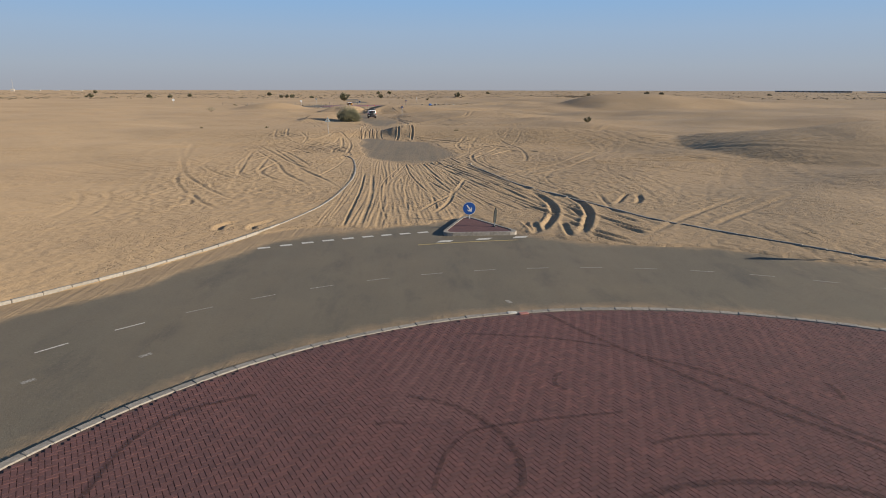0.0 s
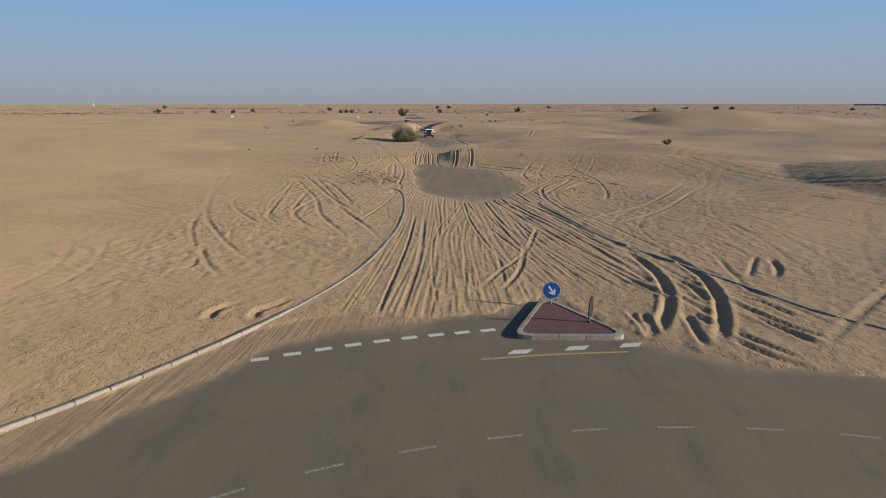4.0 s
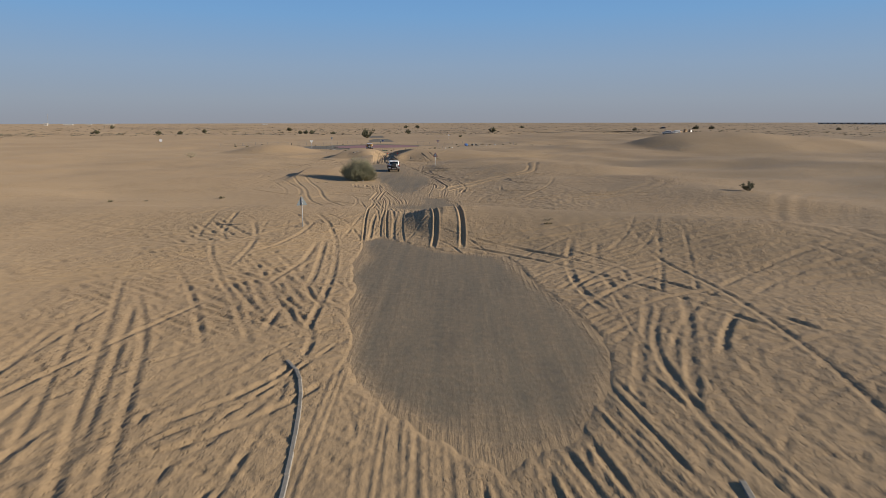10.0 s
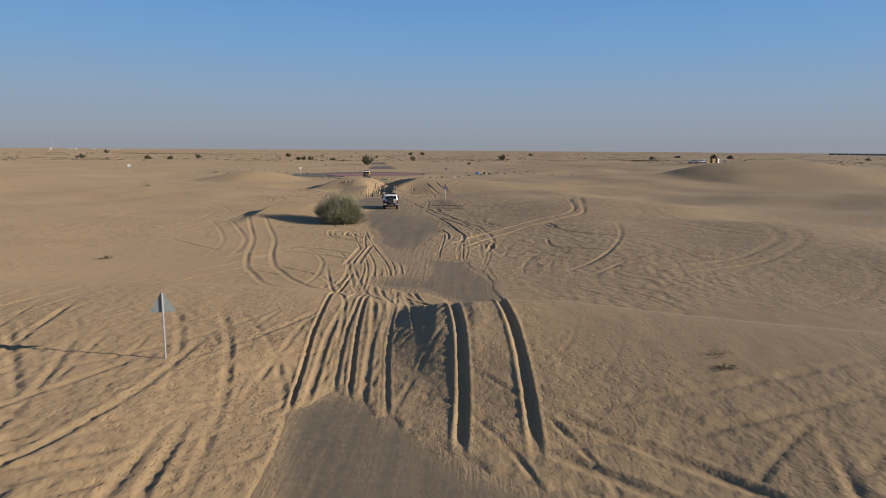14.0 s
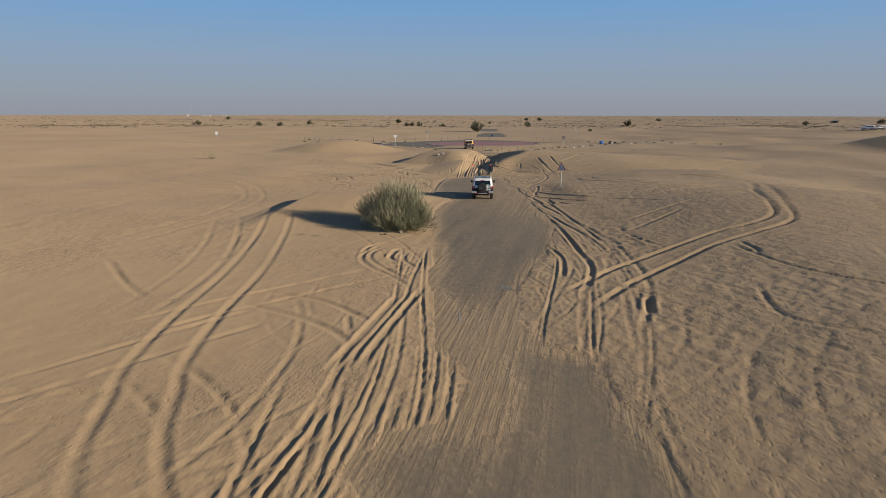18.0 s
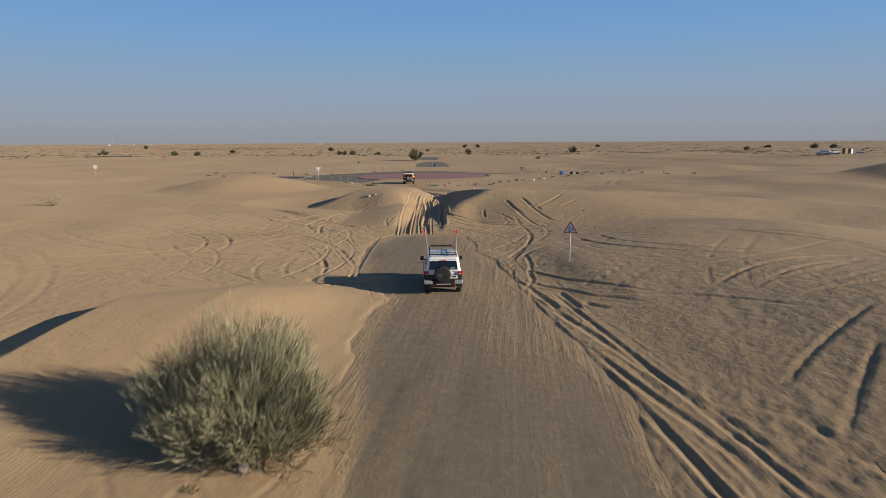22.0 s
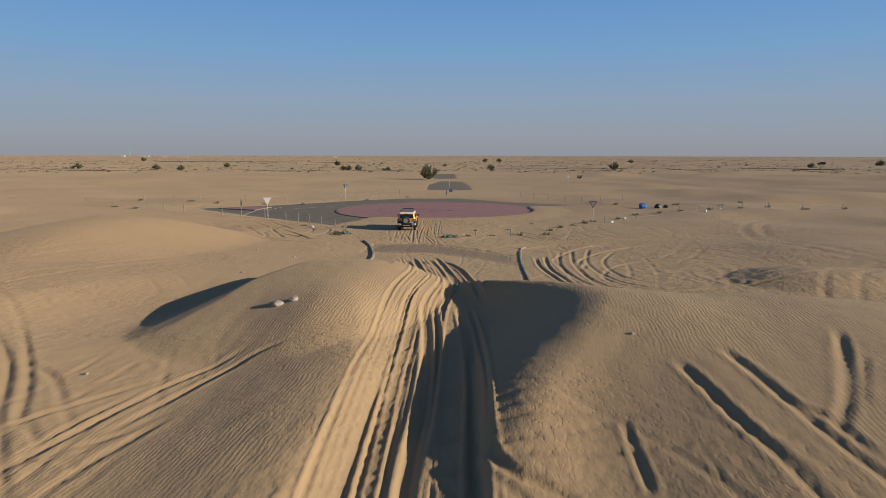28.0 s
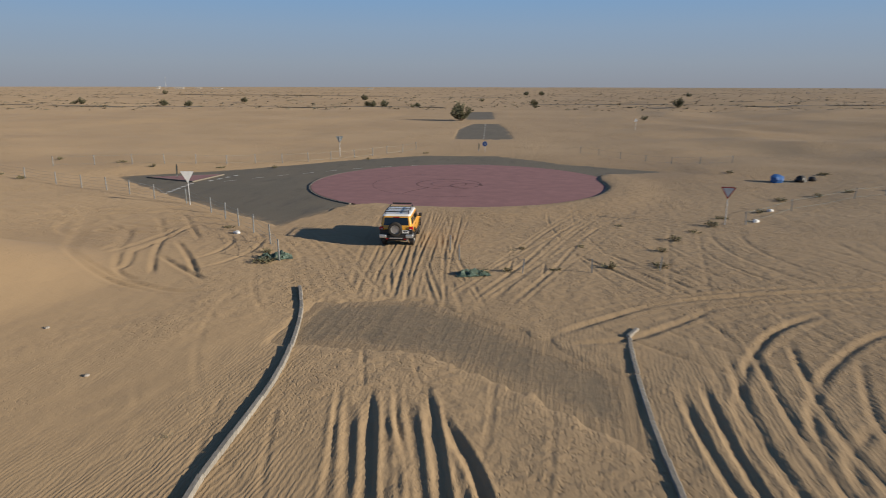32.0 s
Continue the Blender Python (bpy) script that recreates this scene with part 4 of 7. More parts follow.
carve([(-2.7, 106.2), (-2.2, 107.4), (-1.0, 110.1), (-0.3, 111.3), (1.6, 114.4), (3.6, 117.4), (6.4, 120.4), (8.6, 122.8), (9.4, 124.8), (9.9, 128.1), (10.9, 135.3), (12.2, 143.4), (10.6, 148.4), (6.7, 150.7)], 0.065, 0.16)
carve([(-7.6, 137.3), (-4.3, 123.1), (-3.1, 116.2), (-2.6, 113.3), (-2.6, 111.1), (-2.8, 109.3), (-3.1, 107.5)], 0.055, 0.14)
carve([(-4.8, 117.6), (-4.0, 114.9), (-3.8, 112.3), (-3.8, 110.6)], 0.045, 0.12)
carve([(-0.5, 108.2), (-0.6, 106.8), (-0.6, 106.0)], 0.080, 0.16)
carve([(-6.1, 136.8), (-2.8, 123.1), (-1.8, 118.4)], 0.040, 0.12)
carve([(4.9, 118.2), (5.2, 116.5), (5.2, 115.3)], 0.045, 0.13)
carve([(-2.5, 110.1), (-1.6, 109.7), (0.2, 109.2), (2.2, 109.4)], 0.035, 0.12)
carve([(-1.0, 109.2), (-0.1, 108.5), (1.6, 108.2)], 0.035, 0.12)
carve([(-13.3, 115.8), (-13.6, 113.6), (-13.2, 111.9), (-12.3, 110.6), (-11.2, 109.6), (-10.2, 108.4), (-9.7, 107.5)], 0.034, 0.13)
carve([(-12.8, 115.5), (-13.3, 114.1), (-13.1, 112.7), (-12.4, 111.5), (-11.1, 110.0), (-10.0, 108.8)], 0.034, 0.13)
carve([(-12.2, 114.4), (-12.2, 113.1), (-11.6, 112.1)], 0.034, 0.12)
carve([(-11.7, 114.2), (-11.4, 112.7), (-10.8, 111.8), (-10.4, 111.2)], 0.03, 0.12)
carve([(-13.8, 162.9), (-11.8, 160.7), (-9.7, 159.9), (-7.5, 159.0), (-4.2, 157.6)], 0.050, 0.14)
carve([(-13.4, 160.9), (-11.5, 159.1), (-9.3, 158.0), (-6.6, 156.9), (-4.7, 156.5)], 0.050, 0.14)
carve([(-13.0, 157.9), (-11.2, 156.6), (-9.6, 155.7)], 0.045, 0.14)
carve([(-7.1, 169.3), (-5.9, 163.9), (-4.9, 161.0), (-3.7, 159.2)], 0.050, 0.14)
carve([(-8.3, 167.1), (-7.1, 162.4), (-6.1, 159.5), (-5.4, 157.2)], 0.050, 0.14)
carve([(-43.3, 176.1), (-43.7, 179.9), (-37.9, 177.2), (-29.6, 168.6), (-25.4, 163.1)], 0.050, 0.14)
carve([(-39.3, 171.6), (-37.5, 174.5), (-31.4, 169.7), (-26.4, 163.7)], 0.050, 0.14)
carve([(-22.8, 154.9), (-24.2, 157.4), (-24.7, 159.2), (-24.5, 162.5), (-23.7, 168.2)], 0.050, 0.14)
carve([(-27.5, 158.8), (-27.0, 162.5), (-24.3, 168.1)], 0.045, 0.14)
carve([(-28.7, 166.3), (-23.4, 160.6), (-19.4, 156.3)], 0.045, 0.14)
carve([(-30.5, 162.2), (-27.1, 160.0), (-22.3, 156.0), (-20.1, 153.9)], 0.045, 0.14)
carve([(-22.0, 153.6), (-22.8, 156.0), (-23.3, 158.4), (-22.6, 160.1)], 0.045, 0.14)
carve([(10.4, 21.4), (11.9, 23.1), (13.3, 24.7), (15.7, 27.4), (18.4, 30.1), (20.6, 32.0)], 0.035, 0.18)
carve([(13.8, 22.5), (15.7, 24.7), (18.4, 27.4), (21.2, 29.9), (22.9, 31.3)], 0.035, 0.18)
# footprints
for line in ([(-1.9, 140.5), (-2.9, 138.9), (-3.7, 137.9), (-4.5, 137.1)], [(-1.1, 138.9), (-2.2, 137.4), (-2.8, 136.8), (-3.3, 135.8)]):
    for k, (x, y) in enumerate(smooth_line(line, 0.42)):
        side = 0.1 if k % 2 else -0.1
        a, b = np.searchsorted(V, y), np.searchsorted(U, x + side - np.interp(y, AXIS_Y, AXIS_X))
        box_v, box_u = slice(a - 5, a + 6), slice(b - 8, b + 9)
        RUT[box_v, box_u] -= 0.04 * np.exp(-(((GX[box_v, box_u] - x - side) / 0.12) ** 2) - ((GY[box_v, box_u] - y) / 0.17) ** 2)
# tyres have pressed the lumps flat
CLODS = 0.075 * gnoise(GX / 0.6 + 3, GY / 0.8) + 0.06 * gnoise(GX / 0.33 + 8, GY / 0.40)
GZ += BAREMASK * (RUT + LUMP * CLODS * (1 - 0.85 * smoothstep(0.004, 0.02, np.abs(RUT))))
d_red = np.hypot(GX - C1[0], GY - C1[1])
GZ = np.where(d_red < R1 + 1, np.minimum(GZ, -0.04), GZ)


def grid_object(name, X, Y, Z, mat):
    nv, nu = X.shape
    me = bpy.data.meshes.new(name)
    me.vertices.add(nv * nu)
    me.vertices.foreach_set("co", np.stack([X, Y, Z], -1).astype(np.float32).ravel())
    i = np.arange(nv * nu).reshape(nv, nu)
    quads = np.stack([i[:-1, :-1], i[:-1, 1:], i[1:, 1:], i[1:, :-1]], -1).reshape(-1, 4)
    me.loops.add(quads.size)
    me.loops.foreach_set("vertex_index", quads.astype(np.int32).ravel())
    me.polygons.add(len(quads))
    me.polygons.foreach_set("loop_start", np.arange(0, quads.size, 4, dtype=np.int32))
    me.polygons.foreach_set("use_smooth", np.ones(len(quads), bool))
    me.materials.append(mat)
    me.update(calc_edges=True)
    return new(name, me)


ground = tagged(grid_object("ground", GX, GY, GZ, SAND), "tan desert sand with dunes, ripples and tyre tracks", "sand", kind="structure")

blown = ground.data.attributes.new("windblown", "FLOAT", "POINT")
blown.data.foreach_set("value", BLOWN.astype(np.float32).ravel())
# ripples are plainest on the high dunes
rippled = ground.data.attributes.new("rippled", "FLOAT", "POINT")
rippled.data.foreach_set("value", (BLOWN * (0.3 + 0.7 * smoothstep(154, 162, GY))).astype(np.float32).ravel())


def ground_z(x, y):
    """The sand's height as built."""
    v = min(max(int(np.searchsorted(V, y)) - 1, 0), len(V) - 2)
    u = min(max(int(np.searchsorted(U, x - float(np.interp(y, AXIS_Y, AXIS_X)))) - 1, 0), len(U) - 2)
    return float(GZ[v : v + 2, u : u + 2].mean())


def top_z(x, y):
    return max(ground_z(x, y), 0.0)


# ---- roads ----
def road_sheet(poly, step, dusty):
    """A flat road with the attribute dust: blown sand, thick at its edges."""
    xs, ys = [p[0] for p in poly], [p[1] for p in poly]
    gx = np.arange(min(xs) - 2, max(xs) + 2 + step, step)
    gy = np.arange(min(ys) - 2, max(ys) + 2 + step, step)
    X, Y = np.meshgrid(gx, gy)
    sd = signed_distance(poly, X.ravel(), Y.ravel()).reshape(X.shape)
    ob = grid_object("road", X, Y, np.zeros_like(X), ASPHALT)
    keep = sd > -2.2
    dust = dusty + 0.7 * smoothstep(0.8, -0.5, sd + 0.7 * gnoise(X / 3, Y / 5))
    if poly is BARE["roundabout"]:
        # sand lies against both kerbs and thickens to the east
        d = np.hypot(X - C1[0], Y - C1[1]) - R1
        dust += 1.0 * smoothstep(2.1, 0.7, sd + 0.7 * gnoise(X / 2.5, Y / 2.5)) * smoothstep(0, -5, X) + 0.55 * smoothstep(0.9, 0.1, d + 0.3 * gnoise(X / 1.2, Y / 1.2))
        dust += 0.2 * smoothstep(8, 22, X + 3 * gnoise(X / 4, Y / 2))
    if poly is BARE["near"]:
        dust += 0.3 * smoothstep(53.5, 50, Y + 1.5 * gnoise(X / 1.1, Y / 3))
    if poly is BARE["middle"]:
        dust += 0.07 * smoothstep(122, 130, Y) + 0.25 * smoothstep(-12.5, -9, X + 0.2 * (Y - 138) + gnoise(X / 2, Y / 4)) * smoothstep(122, 132, Y)
        dust += 0.8 * np.exp(-(((Y - 101) / 5) ** 2)) * smoothstep(-3.2, -6.2, X + gnoise(X / 2, Y / 3))
    at = ob.data.attributes.new("dust", "FLOAT", "POINT")
    at.data.foreach_set("value", dust.astype(np.float32).ravel())
    bm = bmesh.new()
    bm.from_mesh(ob.data)
    bm.verts.ensure_lookup_table()
    bmesh.ops.delete(bm, geom=[bm.verts[i] for i in np.nonzero(~keep.ravel())[0]], context="VERTS")
    bm.to_mesh(ob.data)
    bm.free()
    return tagged(ob, "dusty grey asphalt road swept by sand", "road", kind="structure")


for key, poly in BARE.items():
    step, dusty = {"roundabout": (0.6, 0.03), "far_roundabout": (0.9, 0.0), "far_strip": (0.9, 0.0), "far_strip_end": (0.9, 0.0), "crossing": (0.45, 0.52)}.get(key, (0.45, 0.33))
    road_sheet(poly, step, dusty)


def ring_strip(bm, line, width, z):
    p = smooth_line(line, 0.4)
    t = np.gradient(p, axis=0)
    n = np.stack([-t[:, 1], t[:, 0]], 1) / np.linalg.norm(t, axis=1)[:, None]
    a, b = p + n * width / 2, p - n * width / 2
    va = [bm.verts.new((*q, z)) for q in a]
    vb = [bm.verts.new((*q, z)) for q in b]
    for i in range(len(va) - 1):
        bm.faces.new((va[i], vb[i], vb[i + 1], va[i + 1]))


def painted(name, line, width, z, mat, label):
    bm = bmesh.new()
    ring_strip(bm, line, width, z)
    bmesh.ops.recalc_face_normals(bm, faces=bm.faces)
    for f in bm.faces:
        if f.normal.z < 0:
            f.normal_flip()
    return tagged(mesh_object(name, bm, mat), label, "road marking", group="road markings", kind="structure")


def dash(x, y, ang, length, width, mat=None, skew=0.0):
    c, s = math.cos(ang), math.sin(ang)
    bm = bmesh.new()
    vs = [bm.verts.new((x + c * u - s * w, y + s * u + c * w, 0.005)) for u, w in ((-length / 2 - skew, -width / 2), (length / 2 - skew, -width / 2), (length / 2 + skew, width / 2), (-length / 2 + skew, width / 2))]
    bm.faces.new(vs)
    tagged(mesh_object("lane_mark", bm, mat or ROAD_PAINT), "worn white painted dash on asphalt", "road marking", group="road markings", kind="structure")


FAINT_PAINT = speckled("faint_pale_stain", (0.12, 0.108, 0.08), (0.30, 0.28, 0.24), 9, 0.8, 0, (0.45, 0.62))
PALE_PAINT = speckled("worn_pale_paint", (0.16, 0.145, 0.115), (0.42, 0.40, 0.36), 22, 0.8, 0, (0.42, 0.62))
for a in range(40, 150, 6):
    r = 18.75
    dash(C1[0] + r * math.cos(radians(a)), C1[1] + r * math.sin(radians(a)), radians(a + 90), 0.8, 0.06, ROAD_PAINT if a > 130 else PALE_PAINT)
for i in range(9):
    f = i / 8
    dash(-5.7 + 6.5 * f, 19.9 + 2.8 * f + 0.25 * math.sin(f * 3.1), 0.40, 0.5, 0.24)
for x, y in ((1.75, 20.95), (3.45, 21.35), (5.1, 21.7)):
    dash(x, y, 0.2, 0.62, 0.3, skew=0.13)
painted("yellow_line", [(0.6, 20.3), (2.7, 20.8), (4.9, 21.15)], 0.10, 0.005, YELLOW_PAINT, "thin faded yellow line on asphalt")
for x, y, a in ((-5.9, 9.0, 0.85), (-7.9, 7.6, 0.9), (3.5, 12.9, 1.9)):
    dash(x, y, a, 0.3, 0.14, PALE_PAINT)
dash(-7.2, 104.7, 1.75, 1.1, 0.07, PALE_PAINT)
dash(-6.0, 108.8, 1.9, 0.7, 0.4, FAINT_PAINT, 0.15)


# narrow dark strips in the asphalt material, far across the plain
def far_dark_strip(line, width):
    p = smooth_line(line, 6.0)
    bm = bmesh.new()
    prev = None
    for x, y in p:
        row = [bm.verts.new((x, y + o, ground_z(x, y) + 0.12)) for o in (-width / 2, width / 2)]
        if prev:
            bm.faces.new((prev[0], row[0], row[1], prev[1]))
        prev = row
    tagged(mesh_object("road", bm, ASPHALT), "narrow dark asphalt-coloured strip crossing the far plain", "road", kind="structure")


far_dark_strip([(-420, 398), (-213, 391), (-145, 393), (-90, 413), (-62, 418)], 5)
far_dark_strip([(-33, 459), (52, 452), (113, 437), (300, 425), (520, 430)], 6)
far_dark_strip([(-460, 640), (-250, 600), (-120, 610), (-60, 640)], 9)


# ---- kerbs ----
def kerb(name, line, z, label, length=0.9, width=0.15, tall=0.30, round_top=0.02, mat=None):
    """A row of kerbstones, each a piece of its own."""
    p = smooth_line(line, 0.05)
    s = np.r_[0, np.cumsum(np.linalg.norm(np.diff(p, axis=0), axis=1))]
    count = max(1, int(s[-1] / length))
    base = tagged(new(name), label, "kerb", kind="structure")
    bm = box(-length / 2 + 0.003, length / 2 - 0.003, -width / 2, width / 2, -tall, 0, round_top, 1)
    me = bpy.data.meshes.new("kerbstone")
    bm.to_mesh(me)
    bm.free()
    me.materials.append(mat or KERB)
    for i in range(count):
        m = (i + 0.5) * length
        x, y = np.interp(m, s, p[:, 0]), np.interp(m, s, p[:, 1])
        x1, y1 = np.interp(m + 0.2, s, p[:, 0]), np.interp(m + 0.2, s, p[:, 1])
        x0, y0 = np.interp(m - 0.2, s, p[:, 0]), np.interp(m - 0.2, s, p[:, 1])
        st = new("kerbstone", me)
        st.parent = base
        zz = z(x, y) if callable(z) else z
        st.matrix_world = Matrix.Translation((x, y, zz + rng.uniform(-0.008, 0.008))) @ Matrix.Rotation(math.atan2(y1 - y0, x1 - x0) + rng.uniform(-0.012, 0.012), 4, "Z") @ Matrix.Rotation(rng.uniform(-0.03, 0.03), 4, "X")
    return base


kerb("kerb_west", [(-17.5, 3), (-14.6, 9.2), (-11.2, 13.7), (-8.5, 18.2), (-6.1, 24.1), (-4.75, 30), (-4.35, 37.4), (-4.6, 44), (-5.4, 50.6), (-6.2, 54.6), (-7.3, 56.7)], lambda x, y: max(0.11, ground_z(x, y) + 0.03), "grey concrete kerb half buried along the sandy road", width=0.13, mat=KERB_MID)
kerb("kerb_east", [(22, 13.6), (18.4, 17.3), (16.6, 19.2), (15.4, 20.6), (14.2, 22.1), (13, 23.8), (12, 25.4), (10.4, 29.5), (8.2, 34.2), (6.9, 38), (6.0, 42.1), (5.1, 46), (4.65, 48.75), (5.6, 48.8)], lambda x, y: max(0.10, ground_z(x, y) + 0.04), "grey concrete kerb sinking into sand", mat=KERB_MID)
# its dark colour imitates the shadow line of a low step
kerb("kerb_middle", [(-15.8, 139.4), (-16.5, 145), (-17.0, 150), (-17.5, 156)], 0.03, "low concrete kerb darkened for shade beside swept asphalt", mat=KERB_SHADE_DARK)
kerb("kerb_dune_west", [(-22.4, 185.5), (-23.0, 188), (-23.5, 192.3), (-24.1, 195), (-25.1, 198.2), (-26.0, 200.3), (-26.6, 201.5)], lambda x, y: max(0.10, 0.5 * ground_z(x - 0.4, y) + 0.5 * ground_z(x + 0.4, y) + 0.12), "pale concrete kerb standing out of drifted sand")
kerb("kerb_dune_east", [(-12.6, 184.6), (-13.0, 189), (-13.3, 193.2), (-13.4, 197.7), (-13.0, 199)], lambda x, y: max(0.06, ground_z(x - 0.4, y) + 0.07, ground_z(x + 0.4, y) + 0.015), "pale concrete kerb standing out of drifted sand")
arc = [(C1[0] + (R1 - 0.1) * math.cos(radians(a)), C1[1] + (R1 - 0.1) * math.sin(radians(a))) for a in range(20, 176, 5)]
kerb("kerb_roundabout", arc, 0.075, "light grey concrete kerb round red paving", 0.5, 0.2, round_top=0.012)
arc2 = [(C2[0] + R2 * math.cos(radians(a)), C2[1] + R2 * math.sin(radians(a))) for a in range(100, 250, 8)]
# darkened to imitate the shadow at the disc's left edge
kerb("kerb_far_roundabout", arc2, 0.075, "dusty grey kerb darkened for shade round far red paving", 1.6, 0.16, mat=KERB_SHADE_DARK)

# ---- red paving ----
PAVER = speckled("red_paver", (0.094, 0.045, 0.042), (0.148, 0.071, 0.065), 5, 0.85, 0.003, random_amount=0.2)
PAVER_ISLAND = speckled("red_paver_joined", (0.12, 0.061, 0.056), (0.182, 0.09, 0.081), 5, 0.85, 0.003)
pn = Nodes(PAVER_ISLAND)
pg = pn.t.nodes.new("ShaderNodeNewGeometry")
pbase = pn.b.inputs["Base Color"].links[0].from_socket
ptone = pn.ramp(pg.outputs["Random Per Island"], [(0.0, (0.72, 0.70, 0.74)), (0.45, (0.80, 0.77, 0.80)), (0.8, (0.84, 0.77, 0.79)), (1.0, (0.92, 0.86, 0.86))])
pstain = pn.ramp(pn.noise(0.35, 5, pn.coords(), 0.65), [(0.3, (0.82, 0.82, 0.84)), (0.7, (1.06, 1.0, 0.98))])
pn.color(pn.mix(1.0, pn.mix(1.0, pbase, ptone, "MULTIPLY"), pstain, "MULTIPLY"))
PAVER_FAR = speckled("faded_red_paving", (0.235, 0.118, 0.116), (0.305, 0.157, 0.15), 0.8, 0.9, 0)
# joint colour darkened to help show the shadows in the gaps
JOINT = speckled("shadow_dark_joint", (0.07, 0.042, 0.038), (0.13, 0.08, 0.068), 8, 0.95, 0)
RUBBER = speckled("tyre_rubber_mark", (0.03, 0.02, 0.02), (0.06, 0.035, 0.033), 3, 0.8, 0, (0.3, 0.7))
rn = Nodes(RUBBER)
rn.link(rn.ramp(rn.noise(9, 5, rn.coords(), 0.7), [(0.36, (0.06, 0.06, 0.06)), (0.7, (0.6, 0.6, 0.6))]), rn.b.inputs["Alpha"])


def disc(name, c, r, z, mat, label, parent=None):
    bm = bmesh.new()
    bmesh.ops.create_circle(bm, cap_ends=True, segments=96, radius=r, matrix=Matrix.Translation((c[0], c[1], z)))
    return tagged(mesh_object(name, bm, mat, parent), label, "paving", kind="structure")


pav1 = disc("pavement", C1, R1 - 0.2, 0.05, JOINT, "red interlocking block paving with black tyre marks")
disc("pavement", C2, R2 - 0.1, 0.075, PAVER_FAR, "faded red block paving of a far roundabout")


def skid(points, w=0.2, z=0.0815):
    bm = bmesh.new()
    ring_strip(bm, points, w, z)
    for f in bm.faces:
        if f.normal.z < 0:
            f.normal_flip()
    tagged(mesh_object("tyre_mark", bm, RUBBER), "dark curved tyre mark on red paving", "tyre mark", group="tyre marks", kind="structure")


def arc_points(cx, cy, r, a0, a1):
    return [(cx + r * math.cos(radians(a)), cy + r * math.sin(radians(a))) for a in np.linspace(a0, a1, 17)]


for line, w in (([(4.4, 11.6), (5.3, 9.9), (6.1, 8.6), (6.9, 7.3), (7.6, 6.2), (8.3, 5.4), (9.2, 4.3), (10.2, 3.2)], 0.14),
                ([(6.1, 8.6), (7.0, 8.0), (7.8, 7.2), (8.3, 6.3), (8.8, 5.3), (9.4, 4.5), (10.6, 3.4)], 0.13),
                ([(2.0, 10.1), (3.4, 9.9), (4.6, 9.6), (5.7, 9.1)], 0.10), ([(4.1, 7.7), (3.9, 7.5), (3.8, 7.1), (4.0, 6.8)], 0.11),
                ([(0.6, 6.6), (1.6, 6.1), (2.1, 5.5), (2.4, 5.0), (2.6, 4.3), (2.6, 3.7), (2.5, 3.3), (2.1, 3.0)], 0.14),
                ([(3.4, 2.3), (4.2, 2.9), (4.8, 3.2), (5.6, 3.4), (6.7, 3.4), (7.8, 3.2), (8.8, 2.5)], 0.16),
                ([(5.1, 4.6), (5.6, 4.8), (6.4, 4.9), (7.4, 4.9)], 0.09), ([(9.8, 7.0), (9.8, 6.7), (9.7, 6.2)], 0.12),
                ([(-4.4, 2.6), (-4.5, 4.4), (-4.3, 5.3), (-3.8, 6.1), (-2.6, 6.7)], 0.12), ([(0.0, 5.4), (0.3, 5.5), (0.6, 5.4)], 0.10),
                ([(1.1, 3.3), (1.3, 4.3), (1.8, 5.1), (2.7, 5.4), (3.6, 5.6), (4.9, 5.8)], 0.09)):
    skid(line, w)
for r, a0, a1, w in ((2.7, -30, 320, 0.2), (1.5, 40, 400, 0.13), (6.4, 100, 300, 0.08)):
    skid(arc_points(-25.6, 230.5, r, a0, a1), w, 0.083)
skid(arc_points(-24.0, 229.9, 1.3, 0, 300), 0.22, 0.084)
skid([(-26.8, 228.3), (-27.8, 226.3), (-28.2, 224.9)], 0.15, 0.0835)

# herringbone blocks
pb = box(-0.098, 0.098, -0.048, 0.048, -0.05, 0, 0.005, 1)
PAVER_MESH = bpy.data.meshes.new("paver")
pb.to_mesh(PAVER_MESH)
pb.free()
PAVER_MESH.materials.append(PAVER)
jv, jf = [], []
turn45 = Matrix.Rotation(radians(30), 2)
single = 0
